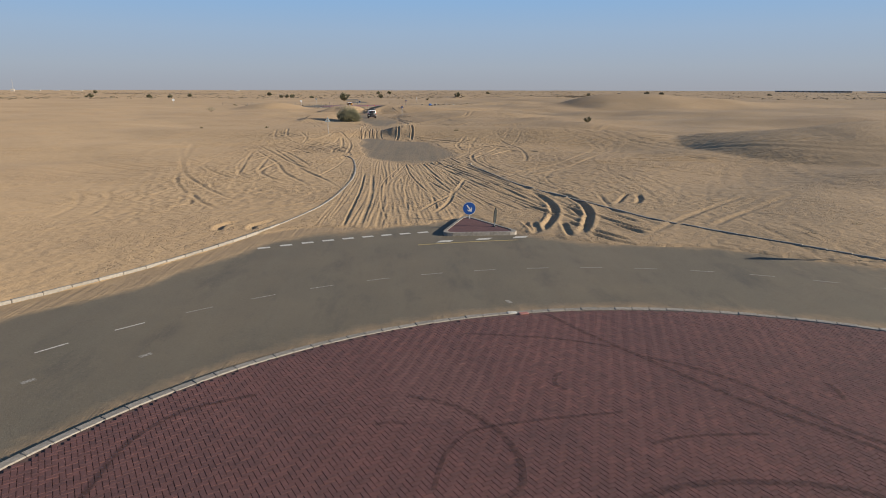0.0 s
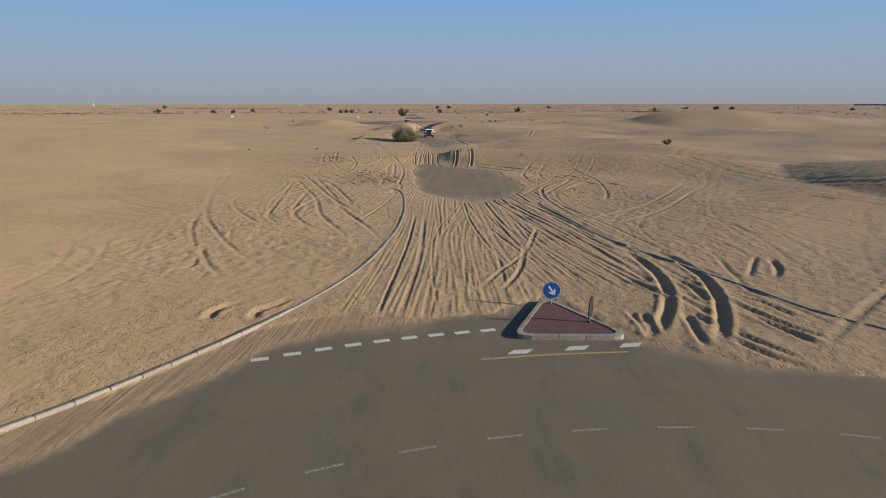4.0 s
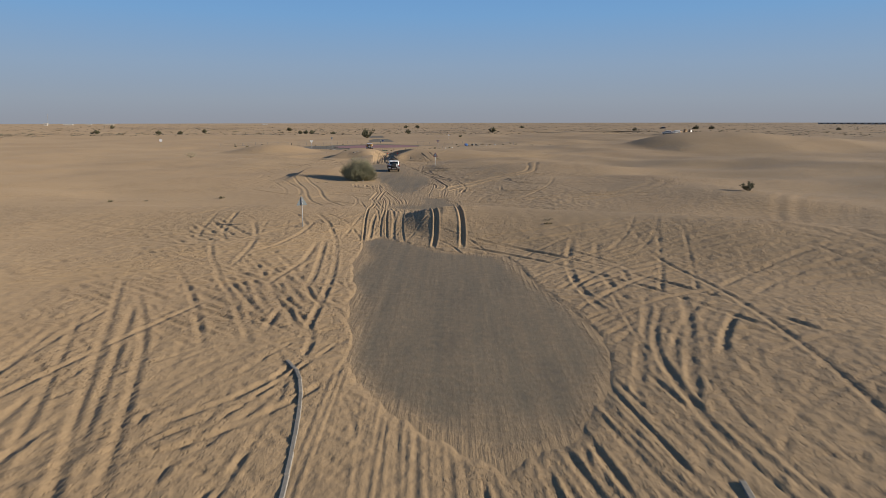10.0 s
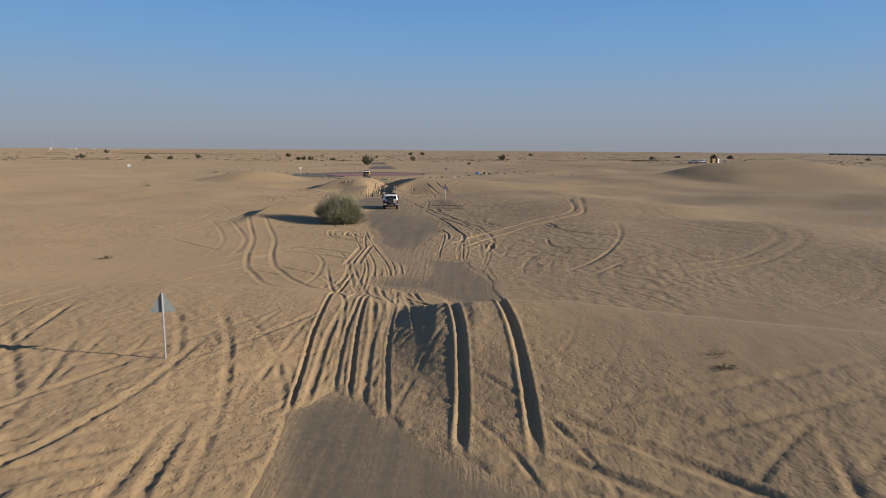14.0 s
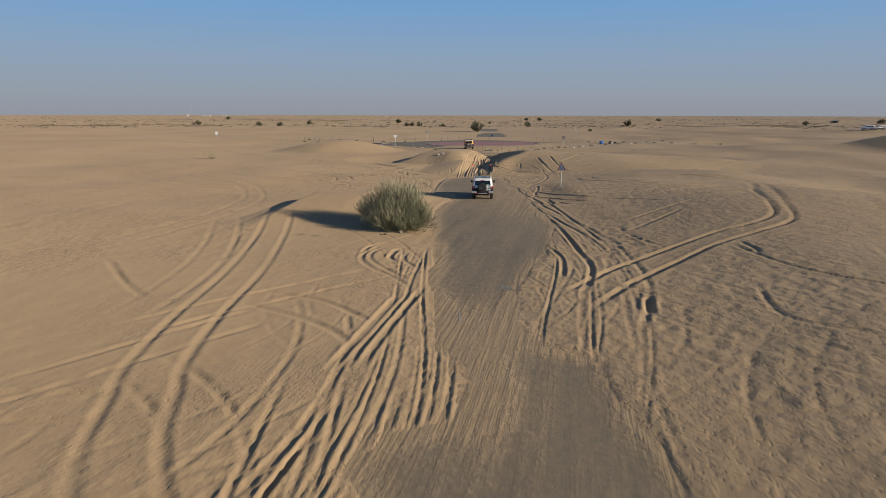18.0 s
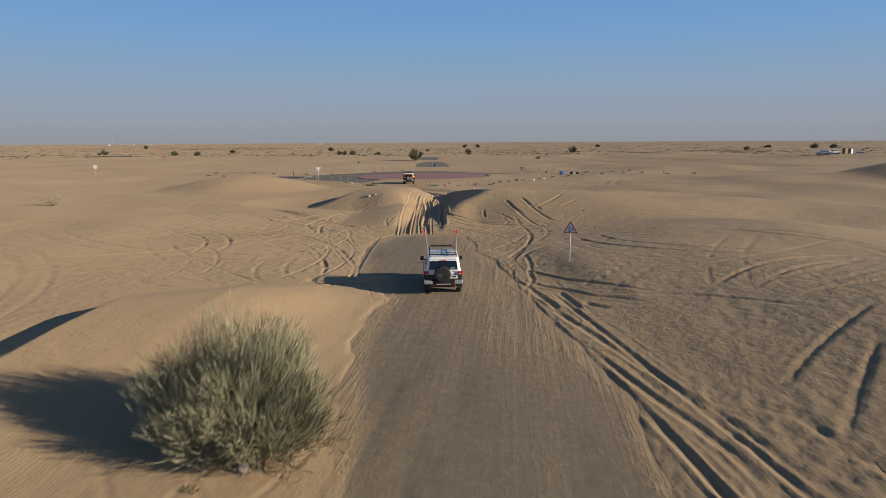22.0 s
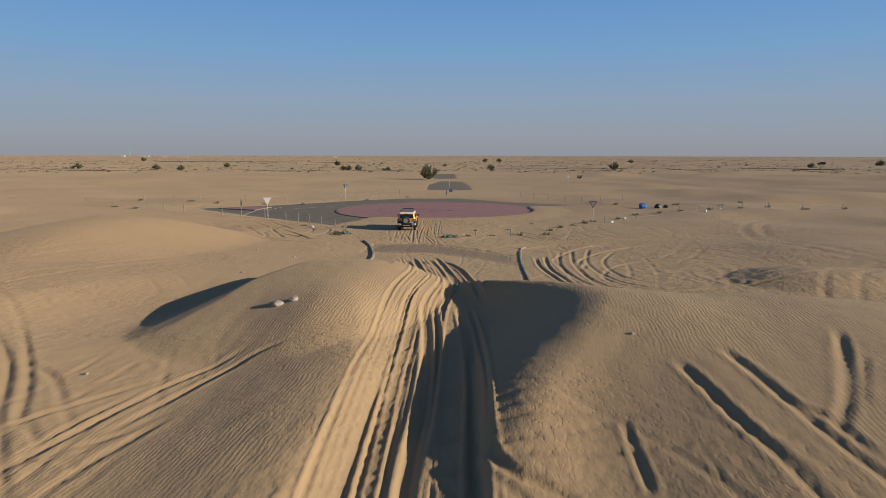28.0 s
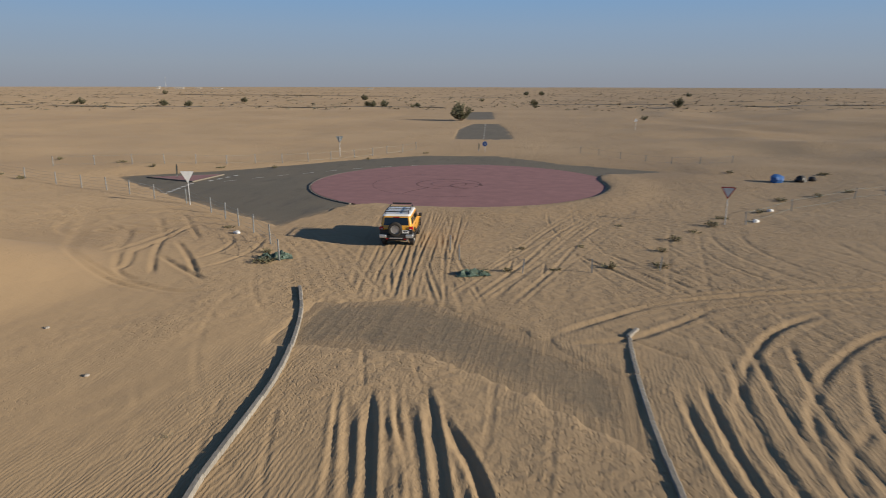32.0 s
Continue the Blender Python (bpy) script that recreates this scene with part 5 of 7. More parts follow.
for i in range(-190, 190):
    for j in range(-190, 190):
        k = (i - j) % 4
        if k == 0:
            px, py, a = (i + 1) * 0.1, (j + 0.5) * 0.1, 0
        elif k == 2:
            px, py, a = (i + 0.5) * 0.1, j * 0.1, 1
        else:
            continue
        q = turn45 @ Vector((px, py))
        x, y = C1[0] + q.x, C1[1] + q.y
        if math.hypot(q.x, q.y) > R1 - 0.32:
            continue
        ang = radians(30) + a * math.pi / 2
        z = 0.073 + rng.uniform(-0.003, 0.003)
        if 5.6 < y < 8.9 and 0.2 < x < 2.2 and single < 300:
            ob = new("paver", PAVER_MESH)
            ob.parent = pav1
            ob.matrix_world = pose(x, y, z, 0, 0, math.degrees(ang))
            single += 1
            continue
        c, s = math.cos(ang), math.sin(ang)
        b0 = len(jv)
        for (lx, ly, lz) in ((-0.098, -0.048, -0.03), (0.098, -0.048, -0.03), (0.098, 0.048, -0.03), (-0.098, 0.048, -0.03), (-0.094, -0.044, 0), (0.094, -0.044, 0), (0.094, 0.044, 0), (-0.094, 0.044, 0)):
            jv.append((x + c * lx - s * ly, y + s * lx + c * ly, z + lz))
        jf.append((b0 + 4, b0 + 5, b0 + 6, b0 + 7))
        if y < -0.5:
            continue
        jf += [(b0, b0 + 1, b0 + 5, b0 + 4), (b0 + 1, b0 + 2, b0 + 6, b0 + 5), (b0 + 2, b0 + 3, b0 + 7, b0 + 6), (b0 + 3, b0, b0 + 4, b0 + 7)]
jm = bpy.data.meshes.new("paver_field")
jm.from_pydata(jv, [], jf)
jm.materials.append(PAVER_ISLAND)
pf = new("paver_field", jm)
pf.parent = pav1
pf["kind"] = "stuff"

# splitter island
ISLAND = [(1.55, 21.9), (2.85, 26.1), (5.25, 22.1)]
ic = (sum(p[0] for p in ISLAND) / 3, sum(p[1] for p in ISLAND) / 3)


def toward(p, f):
    return (p[0] + (ic[0] - p[0]) * f, p[1] + (ic[1] - p[1]) * f)


def rounded_tri(scale, n=5, cut=0.16):
    out = []
    for i in range(3):
        a, b, c = (toward(ISLAND[(i + k) % 3], 1 - scale) for k in (-1, 0, 1))
        for t in np.linspace(0, 1, n):
            p = [b[k] + (a[k] - b[k]) * cut * (1 - t) ** 2 + (c[k] - b[k]) * cut * t**2 for k in (0, 1)]
            out.append(tuple(p))
    return out


def prism(outline, z0, z1):
    bm = bmesh.new()
    lo = [bm.verts.new((x, y, z0)) for x, y in outline]
    hi = [bm.verts.new((x, y, z1)) for x, y in outline]
    n = len(outline)
    for i in range(n):
        bm.faces.new((lo[i], lo[(i + 1) % n], hi[(i + 1) % n], hi[i]))
    bm.faces.new(hi)
    bm.faces.new(lo[::-1])
    bmesh.ops.recalc_face_normals(bm, faces=bm.faces)
    return bm


isle = tagged(new("traffic_island"), "triangular traffic island of red pavers with pale kerb", "traffic island", kind="structure")
part("paving", prism(rounded_tri(0.9), 0.0, 0.125), PAVER_ISLAND, isle)
outline = rounded_tri(1.0)
inner = rounded_tri(0.88)
for i in range(len(outline)):
    a, b, c, d = outline[i], outline[(i + 1) % len(outline)], inner[(i + 1) % len(outline)], inner[i]
    seg = max(1, int(math.dist(a, b) / 0.8))
    for k in range(seg):
        f0, f1 = k / seg + 0.004, (k + 1) / seg - 0.004
        q = [tuple(np.array(a) + (np.array(b) - np.array(a)) * f0), tuple(np.array(a) + (np.array(b) - np.array(a)) * f1),
             tuple(np.array(d) + (np.array(c) - np.array(d)) * f1), tuple(np.array(d) + (np.array(c) - np.array(d)) * f0)]
        part("kerbstone", prism(q, 0.0, 0.15), KERB, isle)


def painted_kerbstone(x, y, ang, mat, label):
    bm = box(-0.13, 0.13, -0.08, 0.08, -0.02, 0.012, 0.006, 1)
    ob = tagged(mesh_object("painted_kerb_patch", bm, mat), label, "kerb paint", kind="structure")
    ob.matrix_world = pose(x, y, 0.073, 0, 0, ang)


painted_kerbstone(3.45, 11.72, 10, ROAD_PAINT, "white painted patch on a kerbstone")
painted_kerbstone(3.78, 11.66, 10, speckled("red_kerb_paint", (0.3, 0.12, 0.1), (0.42, 0.2, 0.17), 12, 0.8, 0), "red painted patch on a kerbstone")

# far splitter island and markings
far_isle = tagged(new("traffic_island"), "far triangular traffic island of red pavers with pale kerb", "traffic island", kind="structure")
FAR_TRI = [(-53.2, 229.0), (-47.6, 227.4), (-47.3, 232.2)]
fc = (sum(p[0] for p in FAR_TRI) / 3, sum(p[1] for p in FAR_TRI) / 3)
part("paving", prism([(fc[0] + (x - fc[0]) * 0.95, fc[1] + (y - fc[1]) * 0.95) for x, y in FAR_TRI], 0.0, 0.10), PAVER_FAR, far_isle)
for i in range(3):
    a, b = FAR_TRI[i], FAR_TRI[(i + 1) % 3]
    k = lambda p: (fc[0] + (p[0] - fc[0]) * 0.95, fc[1] + (p[1] - fc[1]) * 0.95)
    part("kerbstone", prism([a, b, k(b), k(a)], 0.0, 0.115), KERB_SHADE_DARK, far_isle)
for i in range(7):
    f = i / 6
    dash(-46.4 - 0.9 * f, 221.6 + 5.2 * f, 1.72, 0.5, 0.35)
for i in range(4):
    f = i / 3
    dash(-46.6 + 0.5 * f, 228.6 + 3.6 * f, 1.55, 0.55, 0.35)
for x, y, a in ((-44.9, 229.0, 0.95), (-43.4, 231.2, 0.98), (-41.9, 233.2, 0.95), (-40.2, 235.2, 0.9), (-38.6, 237.2, 0.85), (-36.6, 239.4, 0.8), (-34.2, 241.4, 0.7), (-31.4, 243.2, 0.5), (-28, 244.6, 0.3), (-24.5, 245.0, 0.05)):
    dash(x, y, a, 1.2, 0.12)
painted("edge_line", [(-53.5, 226.9), (-49.5, 224.6), (-46.2, 221.4)], 0.09, 0.005, PALE_PAINT, "thin white edge line on asphalt")
for i in range(9):
    f = i / 8
    dash(-28.6 - 5.2 * f, 275 + 42 * f, 1.69, 2.0, 0.16)

# ---- materials of things ----
def paint(name, color, rough=0.28):
    m = material(name, rough)
    n = Nodes(m)
    dust = n.ramp(n.noise(3, 5, n.coords(), 0.6), [(0.4, (0, 0, 0)), (0.8, (1, 1, 1))])
    n.color(n.mix(n.maths("MULTIPLY", dust, 0.25), color, (0.42, 0.32, 0.2)))
    n.b.inputs["Coat Weight"].default_value = 0.4
    n.b.inputs["Coat Roughness"].default_value = 0.08
    return m


WHITE = paint("white_car_paint", (0.78, 0.78, 0.77))
YELLOW = paint("yellow_car_paint", (0.72, 0.34, 0.015))
BLACK = speckled("black_plastic", (0.012, 0.012, 0.013), (0.028, 0.027, 0.026), 20, 0.5, 0.001)
TYRE = speckled("tyre_rubber", (0.015, 0.014, 0.013), (0.045, 0.038, 0.03), 12, 0.85, 0.002)
SILVER = speckled("silver_metal", (0.48, 0.48, 0.48), (0.62, 0.62, 0.61), 6, 0.35, 0, metal=0.7)
SILVER_DULL = material("dull_grey_stud", 0.5, 0.3, (0.16, 0.16, 0.16))
RIM = speckled("alloy_rim", (0.5, 0.5, 0.5), (0.68, 0.68, 0.68), 5, 0.3, 0, metal=0.8)
CAR_GLASS = material("tinted_glass", 0.04, 0.0, (0.008, 0.010, 0.011))
RED_LENS = material("red_lens", 0.15, 0.0, (0.45, 0.012, 0.014))
CLEAR_LENS = material("clear_lens", 0.1, 0.0, (0.6, 0.6, 0.62))
RED_CLOTH = speckled("red_flag_cloth", (0.62, 0.035, 0.02), (0.78, 0.06, 0.03), 8, 0.8, 0)
PLATE = material("plate_white", 0.5, 0.0, (0.7, 0.7, 0.68))
# sky reflected in the glossy roof, put into a plain blue colour
BLUE_REFLECTION = speckled("light_blue_sky_reflection", (0.25, 0.42, 0.62), (0.36, 0.54, 0.72), 4, 0.4, 0)
STICKER = material("green_sticker", 0.5, 0.0, (0.30, 0.5, 0.40))
POLE = speckled("galvanised_steel", (0.34, 0.35, 0.36), (0.50, 0.51, 0.52), 9, 0.5, 0.001, metal=0.5)
SIGN_WHITE = speckled("sign_white", (0.62, 0.62, 0.60), (0.74, 0.74, 0.72), 3, 0.5, 0)
SIGN_RED = speckled("sign_red", (0.42, 0.03, 0.03), (0.52, 0.05, 0.04), 4, 0.5, 0)
SIGN_BLUE = speckled("sign_blue", (0.012, 0.075, 0.30), (0.02, 0.11, 0.38), 4, 0.45, 0)
SIGN_BACK = speckled("grey_sign_back", (0.16, 0.19, 0.20), (0.24, 0.27, 0.28), 3, 0.55, 0)
SIGN_BLACK = material("sign_black", 0.5, 0.0, (0.02, 0.02, 0.02))
STONE = speckled("pale_stone", (0.22, 0.20, 0.17), (0.36, 0.33, 0.29), 5, 0.9, 0.01)
WOOD = speckled("dry_branch", (0.10, 0.07, 0.045), (0.2, 0.15, 0.1), 20, 0.9, 0.003)


def leaf_material(name, dark, light):
    m = material(name, 0.75)
    n = Nodes(m)
    g = n.t.nodes.new("ShaderNodeNewGeometry")
    oi = n.t.nodes.new("ShaderNodeObjectInfo")
    c = n.ramp(g.outputs["Random Per Island"], [(0.0, dark), (0.6, tuple((a + b) / 2 for a, b in zip(dark, light))), (1.0, light)])
    n.color(n.mix(n.maths("MULTIPLY", oi.outputs["Random"], 0.25), c, (0.10, 0.085, 0.045)))
    return m


BROOM = leaf_material("grey_green_twigs", (0.175, 0.175, 0.103), (0.42, 0.40, 0.265))
# distance haze put into the colour: far scrub lighter and greyer
FAR_LEAF = leaf_material("haze_toned_far_scrub", (0.09, 0.082, 0.055), (0.17, 0.155, 0.10))
LEAF = leaf_material("dusty_green_leaves", (0.07, 0.072, 0.04), (0.165, 0.16, 0.09))
WEED = leaf_material("dry_green_weed", (0.09, 0.085, 0.04), (0.22, 0.20, 0.10))


# ---- cars ----
def rr_ring(bm, hw, y0, y1, r, z, n=4, cx=0.0):
    vs = []
    for px, py, a0 in ((hw - r, y1 - r, 0), (-hw + r, y1 - r, 90), (-hw + r, y0 + r, 180), (hw - r, y0 + r, 270)):
        for k in range(n + 1):
            a = radians(a0 + 90 * k / n)
            vs.append(bm.verts.new((cx + px + r * math.cos(a), py + r * math.sin(a), z)))
    return vs


def loft(sections, cap_top=True, cap_bottom=True):
    bm = bmesh.new()
    rings = [rr_ring(bm, *s) for s in sections]
    for a, b in zip(rings, rings[1:]):
        for k in range(len(a)):
            bm.faces.new((a[k], a[(k + 1) % len(a)], b[(k + 1) % len(a)], b[k]))
    if cap_top:
        bm.faces.new(rings[-1])
    if cap_bottom:
        bm.faces.new(rings[0][::-1])
    return bm


def lathe(profile, n=28, axis="X", caps=True):
    """A turned body: profile of (along, radius)."""
    bm = bmesh.new()
    rings = []
    for s, r in profile:
        rings.append([bm.verts.new((s, r * math.cos(2 * math.pi * k / n), r * math.sin(2 * math.pi * k / n)) if axis == "X" else (r * math.cos(2 * math.pi * k / n), s, r * math.sin(2 * math.pi * k / n))) for k in range(n)])
    for a, b in zip(rings, rings[1:]):
        for k in range(n):
            bm.faces.new((a[k], a[(k + 1) % n], b[(k + 1) % n], b[k]))
    if caps:
        bm.faces.new(rings[0])
        bm.faces.new(rings[-1])
    bmesh.ops.recalc_face_normals(bm, faces=bm.faces)
    return bm


def slab(quad, thick):
    """A pane from four corners, thickened along its normal."""
    q = [Vector(p) for p in quad]
    nrm = (q[1] - q[0]).cross(q[3] - q[0]).normalized() * thick
    bm = bmesh.new()
    lo = [bm.verts.new(p) for p in q]
    hi = [bm.verts.new(p + nrm) for p in q]
    bm.faces.new(hi)
    bm.faces.new(lo[::-1])
    for i in range(4):
        bm.faces.new((lo[i], lo[(i + 1) % 4], hi[(i + 1) % 4], hi[i]))
    bmesh.ops.recalc_face_normals(bm, faces=bm.faces)
    bmesh.ops.bevel(bm, geom=bm.edges[:], offset=min(0.012, thick * 0.45), segments=1, affect="EDGES")
    return bm


def move(bm, x, y, z):
    bmesh.ops.translate(bm, verts=bm.verts, vec=(x, y, z))
    return bm


def wheel_parts(parent, x, y, z, side, axis="X"):
    """A tyre with its rim; the rim shows towards side."""
    w, r = 0.13, 0.40
    prof = [(-w, 0.25), (-w, 0.34), (-w * 0.8, 0.39), (-w * 0.4, r), (w * 0.4, r), (w * 0.8, 0.39), (w, 0.34), (w, 0.25)]
    ty = part("tyre", move(lathe(prof, 30, axis, False), x, y, z), TYRE, parent, smooth=False)
    f = side
    bm = lathe([(f * 0.02, 0.245), (f * 0.09, 0.25), (f * 0.10, 0.235), (f * 0.06, 0.21), (f * 0.05, 0.05)], 24, axis)
    for k in range(6):
        a = 2 * math.pi * k / 6
        c, s = math.cos(a), math.sin(a)
        q = []
        for u, v in ((0.04, -0.035), (0.225, -0.03), (0.225, 0.03), (0.04, 0.035)):
            q.append((f * 0.085, u * c - v * s, u * s + v * c) if axis == "X" else (u * c - v * s, f * 0.085, u * s + v * c))
        vs = [bm.verts.new(p) for p in q]
        bm.faces.new(vs)
        off = Vector((-f * 0.03, 0, 0)) if axis == "X" else Vector((0, -f * 0.03, 0))
        v2 = [bm.verts.new(Vector(p) + off) for p in q]
        for i in range(4):
            bm.faces.new((vs[i], vs[(i + 1) % 4], v2[(i + 1) % 4], v2[i]))
    part("rim", move(bm, x, y, z), RIM, ty, "six-spoke silver alloy rim")
    return ty


def lift(car, by=0.09):
    """Raises the body over the wheels."""
    for ob in car.children:
        name = ob.name.split(".")[0]
        low = min(v.co.y for v in ob.data.vertices)
        if name in ("rear_axle", "front_axle") or (name == "tyre" and low > -2.1):
            continue
        ob.location.z += by


def suv(body_paint, label, flags=False, cover=False, rack=True, plain=False, category="car"):
    car = thing("off_road_car", label, category)
    part("body", loft([(0.84, -2.02, 2.08, 0.12, 0.50), (0.90, -2.10, 2.18, 0.14, 0.60), (0.925, -2.13, 2.23, 0.16, 0.82), (0.925, -2.13, 2.20, 0.16, 1.02), (0.905, -2.11, 2.12, 0.14, 1.12), (0.87, -2.09, 1.98, 0.14, 1.15)]), body_paint, car, smooth=False)
    part("cabin", loft([(0.87, -2.09, 1.05, 0.15, 1.145), (0.858, -2.065, 0.93, 0.15, 1.28), (0.80, -1.985, 0.58, 0.15, 1.62), (0.775, -1.95, 0.50, 0.15, 1.69)]), body_paint, car)
    part("roof", loft([(0.788, -1.985, 0.55, 0.16, 1.685), (0.783, -1.97, 0.53, 0.16, 1.725), (0.745, -1.92, 0.46, 0.16, 1.77), (0.63, -1.78, 0.30, 0.14, 1.80)]), WHITE, car, "white roof panel", smooth=False)
    for x in (-0.45, -0.15, 0.15, 0.45):
        part("roof_rib", box(x - 0.02, x + 0.02, -1.70, 0.2, 1.790, 1.804, 0.005, 1), WHITE, car)
    # glass
    part("rear_window", slab([(-0.71, -2.083, 1.19), (0.71, -2.083, 1.19), (0.655, -1.992, 1.61), (-0.655, -1.992, 1.61)], 0.012), CAR_GLASS, car, "dark tinted rear window")
    part("windscreen", slab([(0.70, 1.045, 1.18), (-0.70, 1.045, 1.18), (-0.64, 0.62, 1.62), (0.64, 0.62, 1.62)], 0.012), CAR_GLASS, car)
    for s in (-1, 1):
        for y0, y1, y2, y3 in ((-1.98, -1.22, -1.22, -1.90), (-1.02, 0.02, 0.02, -1.02), (0.10, 0.82, 0.50, 0.10)):
            xb, xt = s * 0.866, s * 0.808
            q = [(xb, y0, 1.22), (xb, y1, 1.22), (xt, y2, 1.58), (xt, y3, 1.58)]
            if s < 0:
                q = q[::-1]
            part("side_window", slab(q, 0.014), CAR_GLASS, car, "dark tinted side window")
    # rear
    part("rear_cladding", box(-0.925, 0.925, -2.175, -1.80, 0.66, 0.95, 0.03), BLACK, car, "black plastic lower rear panel")
    for s in (-1, 1):
        part("side_sill", box(s * 0.90 - 0.05, s * 0.90 + 0.05, -0.95, 0.95, 0.42, 0.58, 0.02), BLACK, car)
        for yc in (-1.35, 1.34):
            bm = bmesh.new()
            for k in range(13):
                a = radians(-8 + 196 * k / 12)
                for rr in (0.45, 0.54):
                    for xx in (0.74, 0.965):
                        bm.verts.new((s * xx, yc + rr * math.cos(a), 0.42 + rr * math.sin(a)))
            bm.verts.ensure_lookup_table()
            v = bm.verts
            for k in range(12):
                i, j = 4 * k, 4 * k + 4
                for a, b in ((0, 1), (1, 3), (3, 2), (2, 0)):
                    bm.faces.new((v[i + a], v[i + b], v[j + b], v[j + a]))
            bm.faces.new((v[0], v[1], v[3], v[2]))
            bm.faces.new((v[48], v[49], v[51], v[50]))
            bmesh.ops.recalc_face_normals(bm, faces=bm.faces)
            part("fender_flare", bm, BLACK, car, "black plastic wheel arch")
        part("tail_lamp", box(s * 0.83 - 0.115, s * 0.83 + 0.115, -2.20, -1.98, 0.955, 1.125, 0.03), RED_LENS, car, "red tail lamp")
        part("reverse_lamp", box(s * 0.80 - 0.05, s * 0.80 + 0.05, -2.208, -2.19, 0.975, 1.02, 0.004, 1), CLEAR_LENS, car)
        part("bumper_corner", box(s * 0.74 - 0.21, s * 0.74 + 0.21, -2.33, -1.86, 0.50, 0.70, 0.05, 3), SILVER, car, "silver bumper corner")
        part("reflector", box(s * 0.50 - 0.07, s * 0.50 + 0.07, -2.335, -2.30, 0.44, 0.475, 0.004, 1), RED_LENS, car)
        part("mud_flap", box(s * 0.80 - 0.13, s * 0.80 + 0.13, -1.83, -1.81, 0.22, 0.52), BLACK, car)
        mirror = part("wing_mirror", box(s * 1.04 - 0.09, s * 1.04 + 0.09, 0.72, 0.86, 1.15, 1.36, 0.035), BLACK, car, "black wing mirror")
        part("mirror_arm", box(min(s * 0.86, s * 0.98), max(s * 0.86, s * 0.98), 0.76, 0.82, 1.16, 1.21, 0.01, 1), BLACK, mirror)
        part("door_handle", box(s * 0.925 - 0.02, s * 0.925 + 0.02, -0.85, -0.62, 1.02, 1.06, 0.008, 1), BLACK, car)
        part("headlamp", move(lathe([(-0.05, 0.11), (0.05, 0.10), (0.06, 0.05)], 18, "Y"), s * 0.58, 2.22, 0.90), CLEAR_LENS, car)
        part("rear_pillar_trim", box(s * 0.72 - 0.012, s * 0.72 + 0.012, -2.098, -2.086, 0.96, 1.14, 0.003, 1), BLACK, car)
        for yc in (-1.35, 1.34):
            wheel_parts(car, s * 0.80, yc, 0.40, s)
    part("grille", box(-0.72, 0.72, 2.18, 2.26, 0.78, 1.02, 0.03), BLACK, car)
    part("front_bumper", box(-0.88, 0.88, 2.10, 2.38, 0.45, 0.68, 0.05), SILVER, car)
    part("rear_bumper", box(-0.66, 0.66, -2.30, -2.08, 0.46, 0.68, 0.03), BLACK, car, "black centre of the rear bumper")
    part("bumper_step", box(-0.36, 0.36, -2.35, -2.27, 0.47, 0.53, 0.012, 1), SILVER, car)
    part("underbody", box(-0.62, 0.62, -2.0, 2.0, 0.28, 0.52, 0.04), BLACK, car)
    part("rear_axle", tube([(-0.78, -1.35, 0.40), (0.78, -1.35, 0.40)], 0.06, 10), BLACK, car)
    part("front_axle", tube([(-0.78, 1.34, 0.40), (0.78, 1.34, 0.40)], 0.05, 10), BLACK, car)
    part("exhaust_pipe", tube([(0.55, -1.9, 0.36), (0.62, -2.27, 0.35)], 0.035, 10), SILVER, car)
    part("brake_lamp", box(-0.16, 0.16, -2.012, -1.985, 1.615, 1.645, 0.005, 1), RED_LENS, car, "red brake lamp over the rear window")
    plate = part("number_plate", box(0.34, 0.70, -2.192, -2.172, 0.76, 0.92, 0.005, 1), PLATE, car, "white number plate with dark bars")
    part("plate_bar", box(0.39, 0.65, -2.196, -2.191, 0.85, 0.90), SIGN_BLACK, plate)
    part("plate_bar", box(0.43, 0.61, -2.196, -2.191, 0.79, 0.81), SIGN_BLACK, plate)
    part("wiper", tube([(0.30, -2.100, 1.19), (0.52, -2.088, 1.27)], 0.010, 6), BLACK, car)
    part("rear_handle", box(0.50, 0.62, -2.135, -2.105, 1.10, 1.125, 0.006, 1), BLACK, car)
    if plain:
        lift(car)
        return car
    # spare wheel
    if cover:
        sp = part("spare_wheel_cover", move(lathe([(-2.10, 0.10), (-2.12, 0.37), (-2.16, 0.405), (-2.36, 0.405), (-2.40, 0.385), (-2.415, 0.33), (-2.425, 0.10), (-2.425, 0.02)], 40, "Y"), -0.04, 0, 1.0), BLACK, car, "black spare wheel cover")
        for i in range(5):
            for j in range(3):
                part("cover_stud", box(-0.33 + 0.055 * i, -0.295 + 0.055 * i, -2.432, -2.42, 0.90 + 0.05 * j, 0.925 + 0.05 * j, 0.003, 1), SILVER_DULL, sp)
        part("window_sticker", box(0.36, 0.58, -2.085, -2.072, 1.24, 1.29, 0.002, 1), STICKER, car, "pale green window sticker")
    else:
        spare = part("spare_mount", tube([(-0.04, -2.1, 1.0), (-0.04, -2.2, 1.0)], 0.09, 12), BLACK, car)
        wheel_parts(car, -0.04, -2.27, 1.0, -1, "Y")
    part("door_badge", box(-0.70, -0.62, -2.122, -2.112, 1.02, 1.07, 0.004, 1), SILVER, car)
    part("badge_bar", box(0.48, 0.68, -2.122, -2.112, 1.02, 1.045, 0.002, 1), BLACK, car)
    # rack
    if rack:
        rk = part("roof_rack", tube([(-0.63, -1.86, 1.92), (-0.64, -1.6, 1.94), (-0.64, 0.2, 1.94), (-0.62, 0.42, 1.90)], 0.022, 8), BLACK, car, "black steel roof rack")
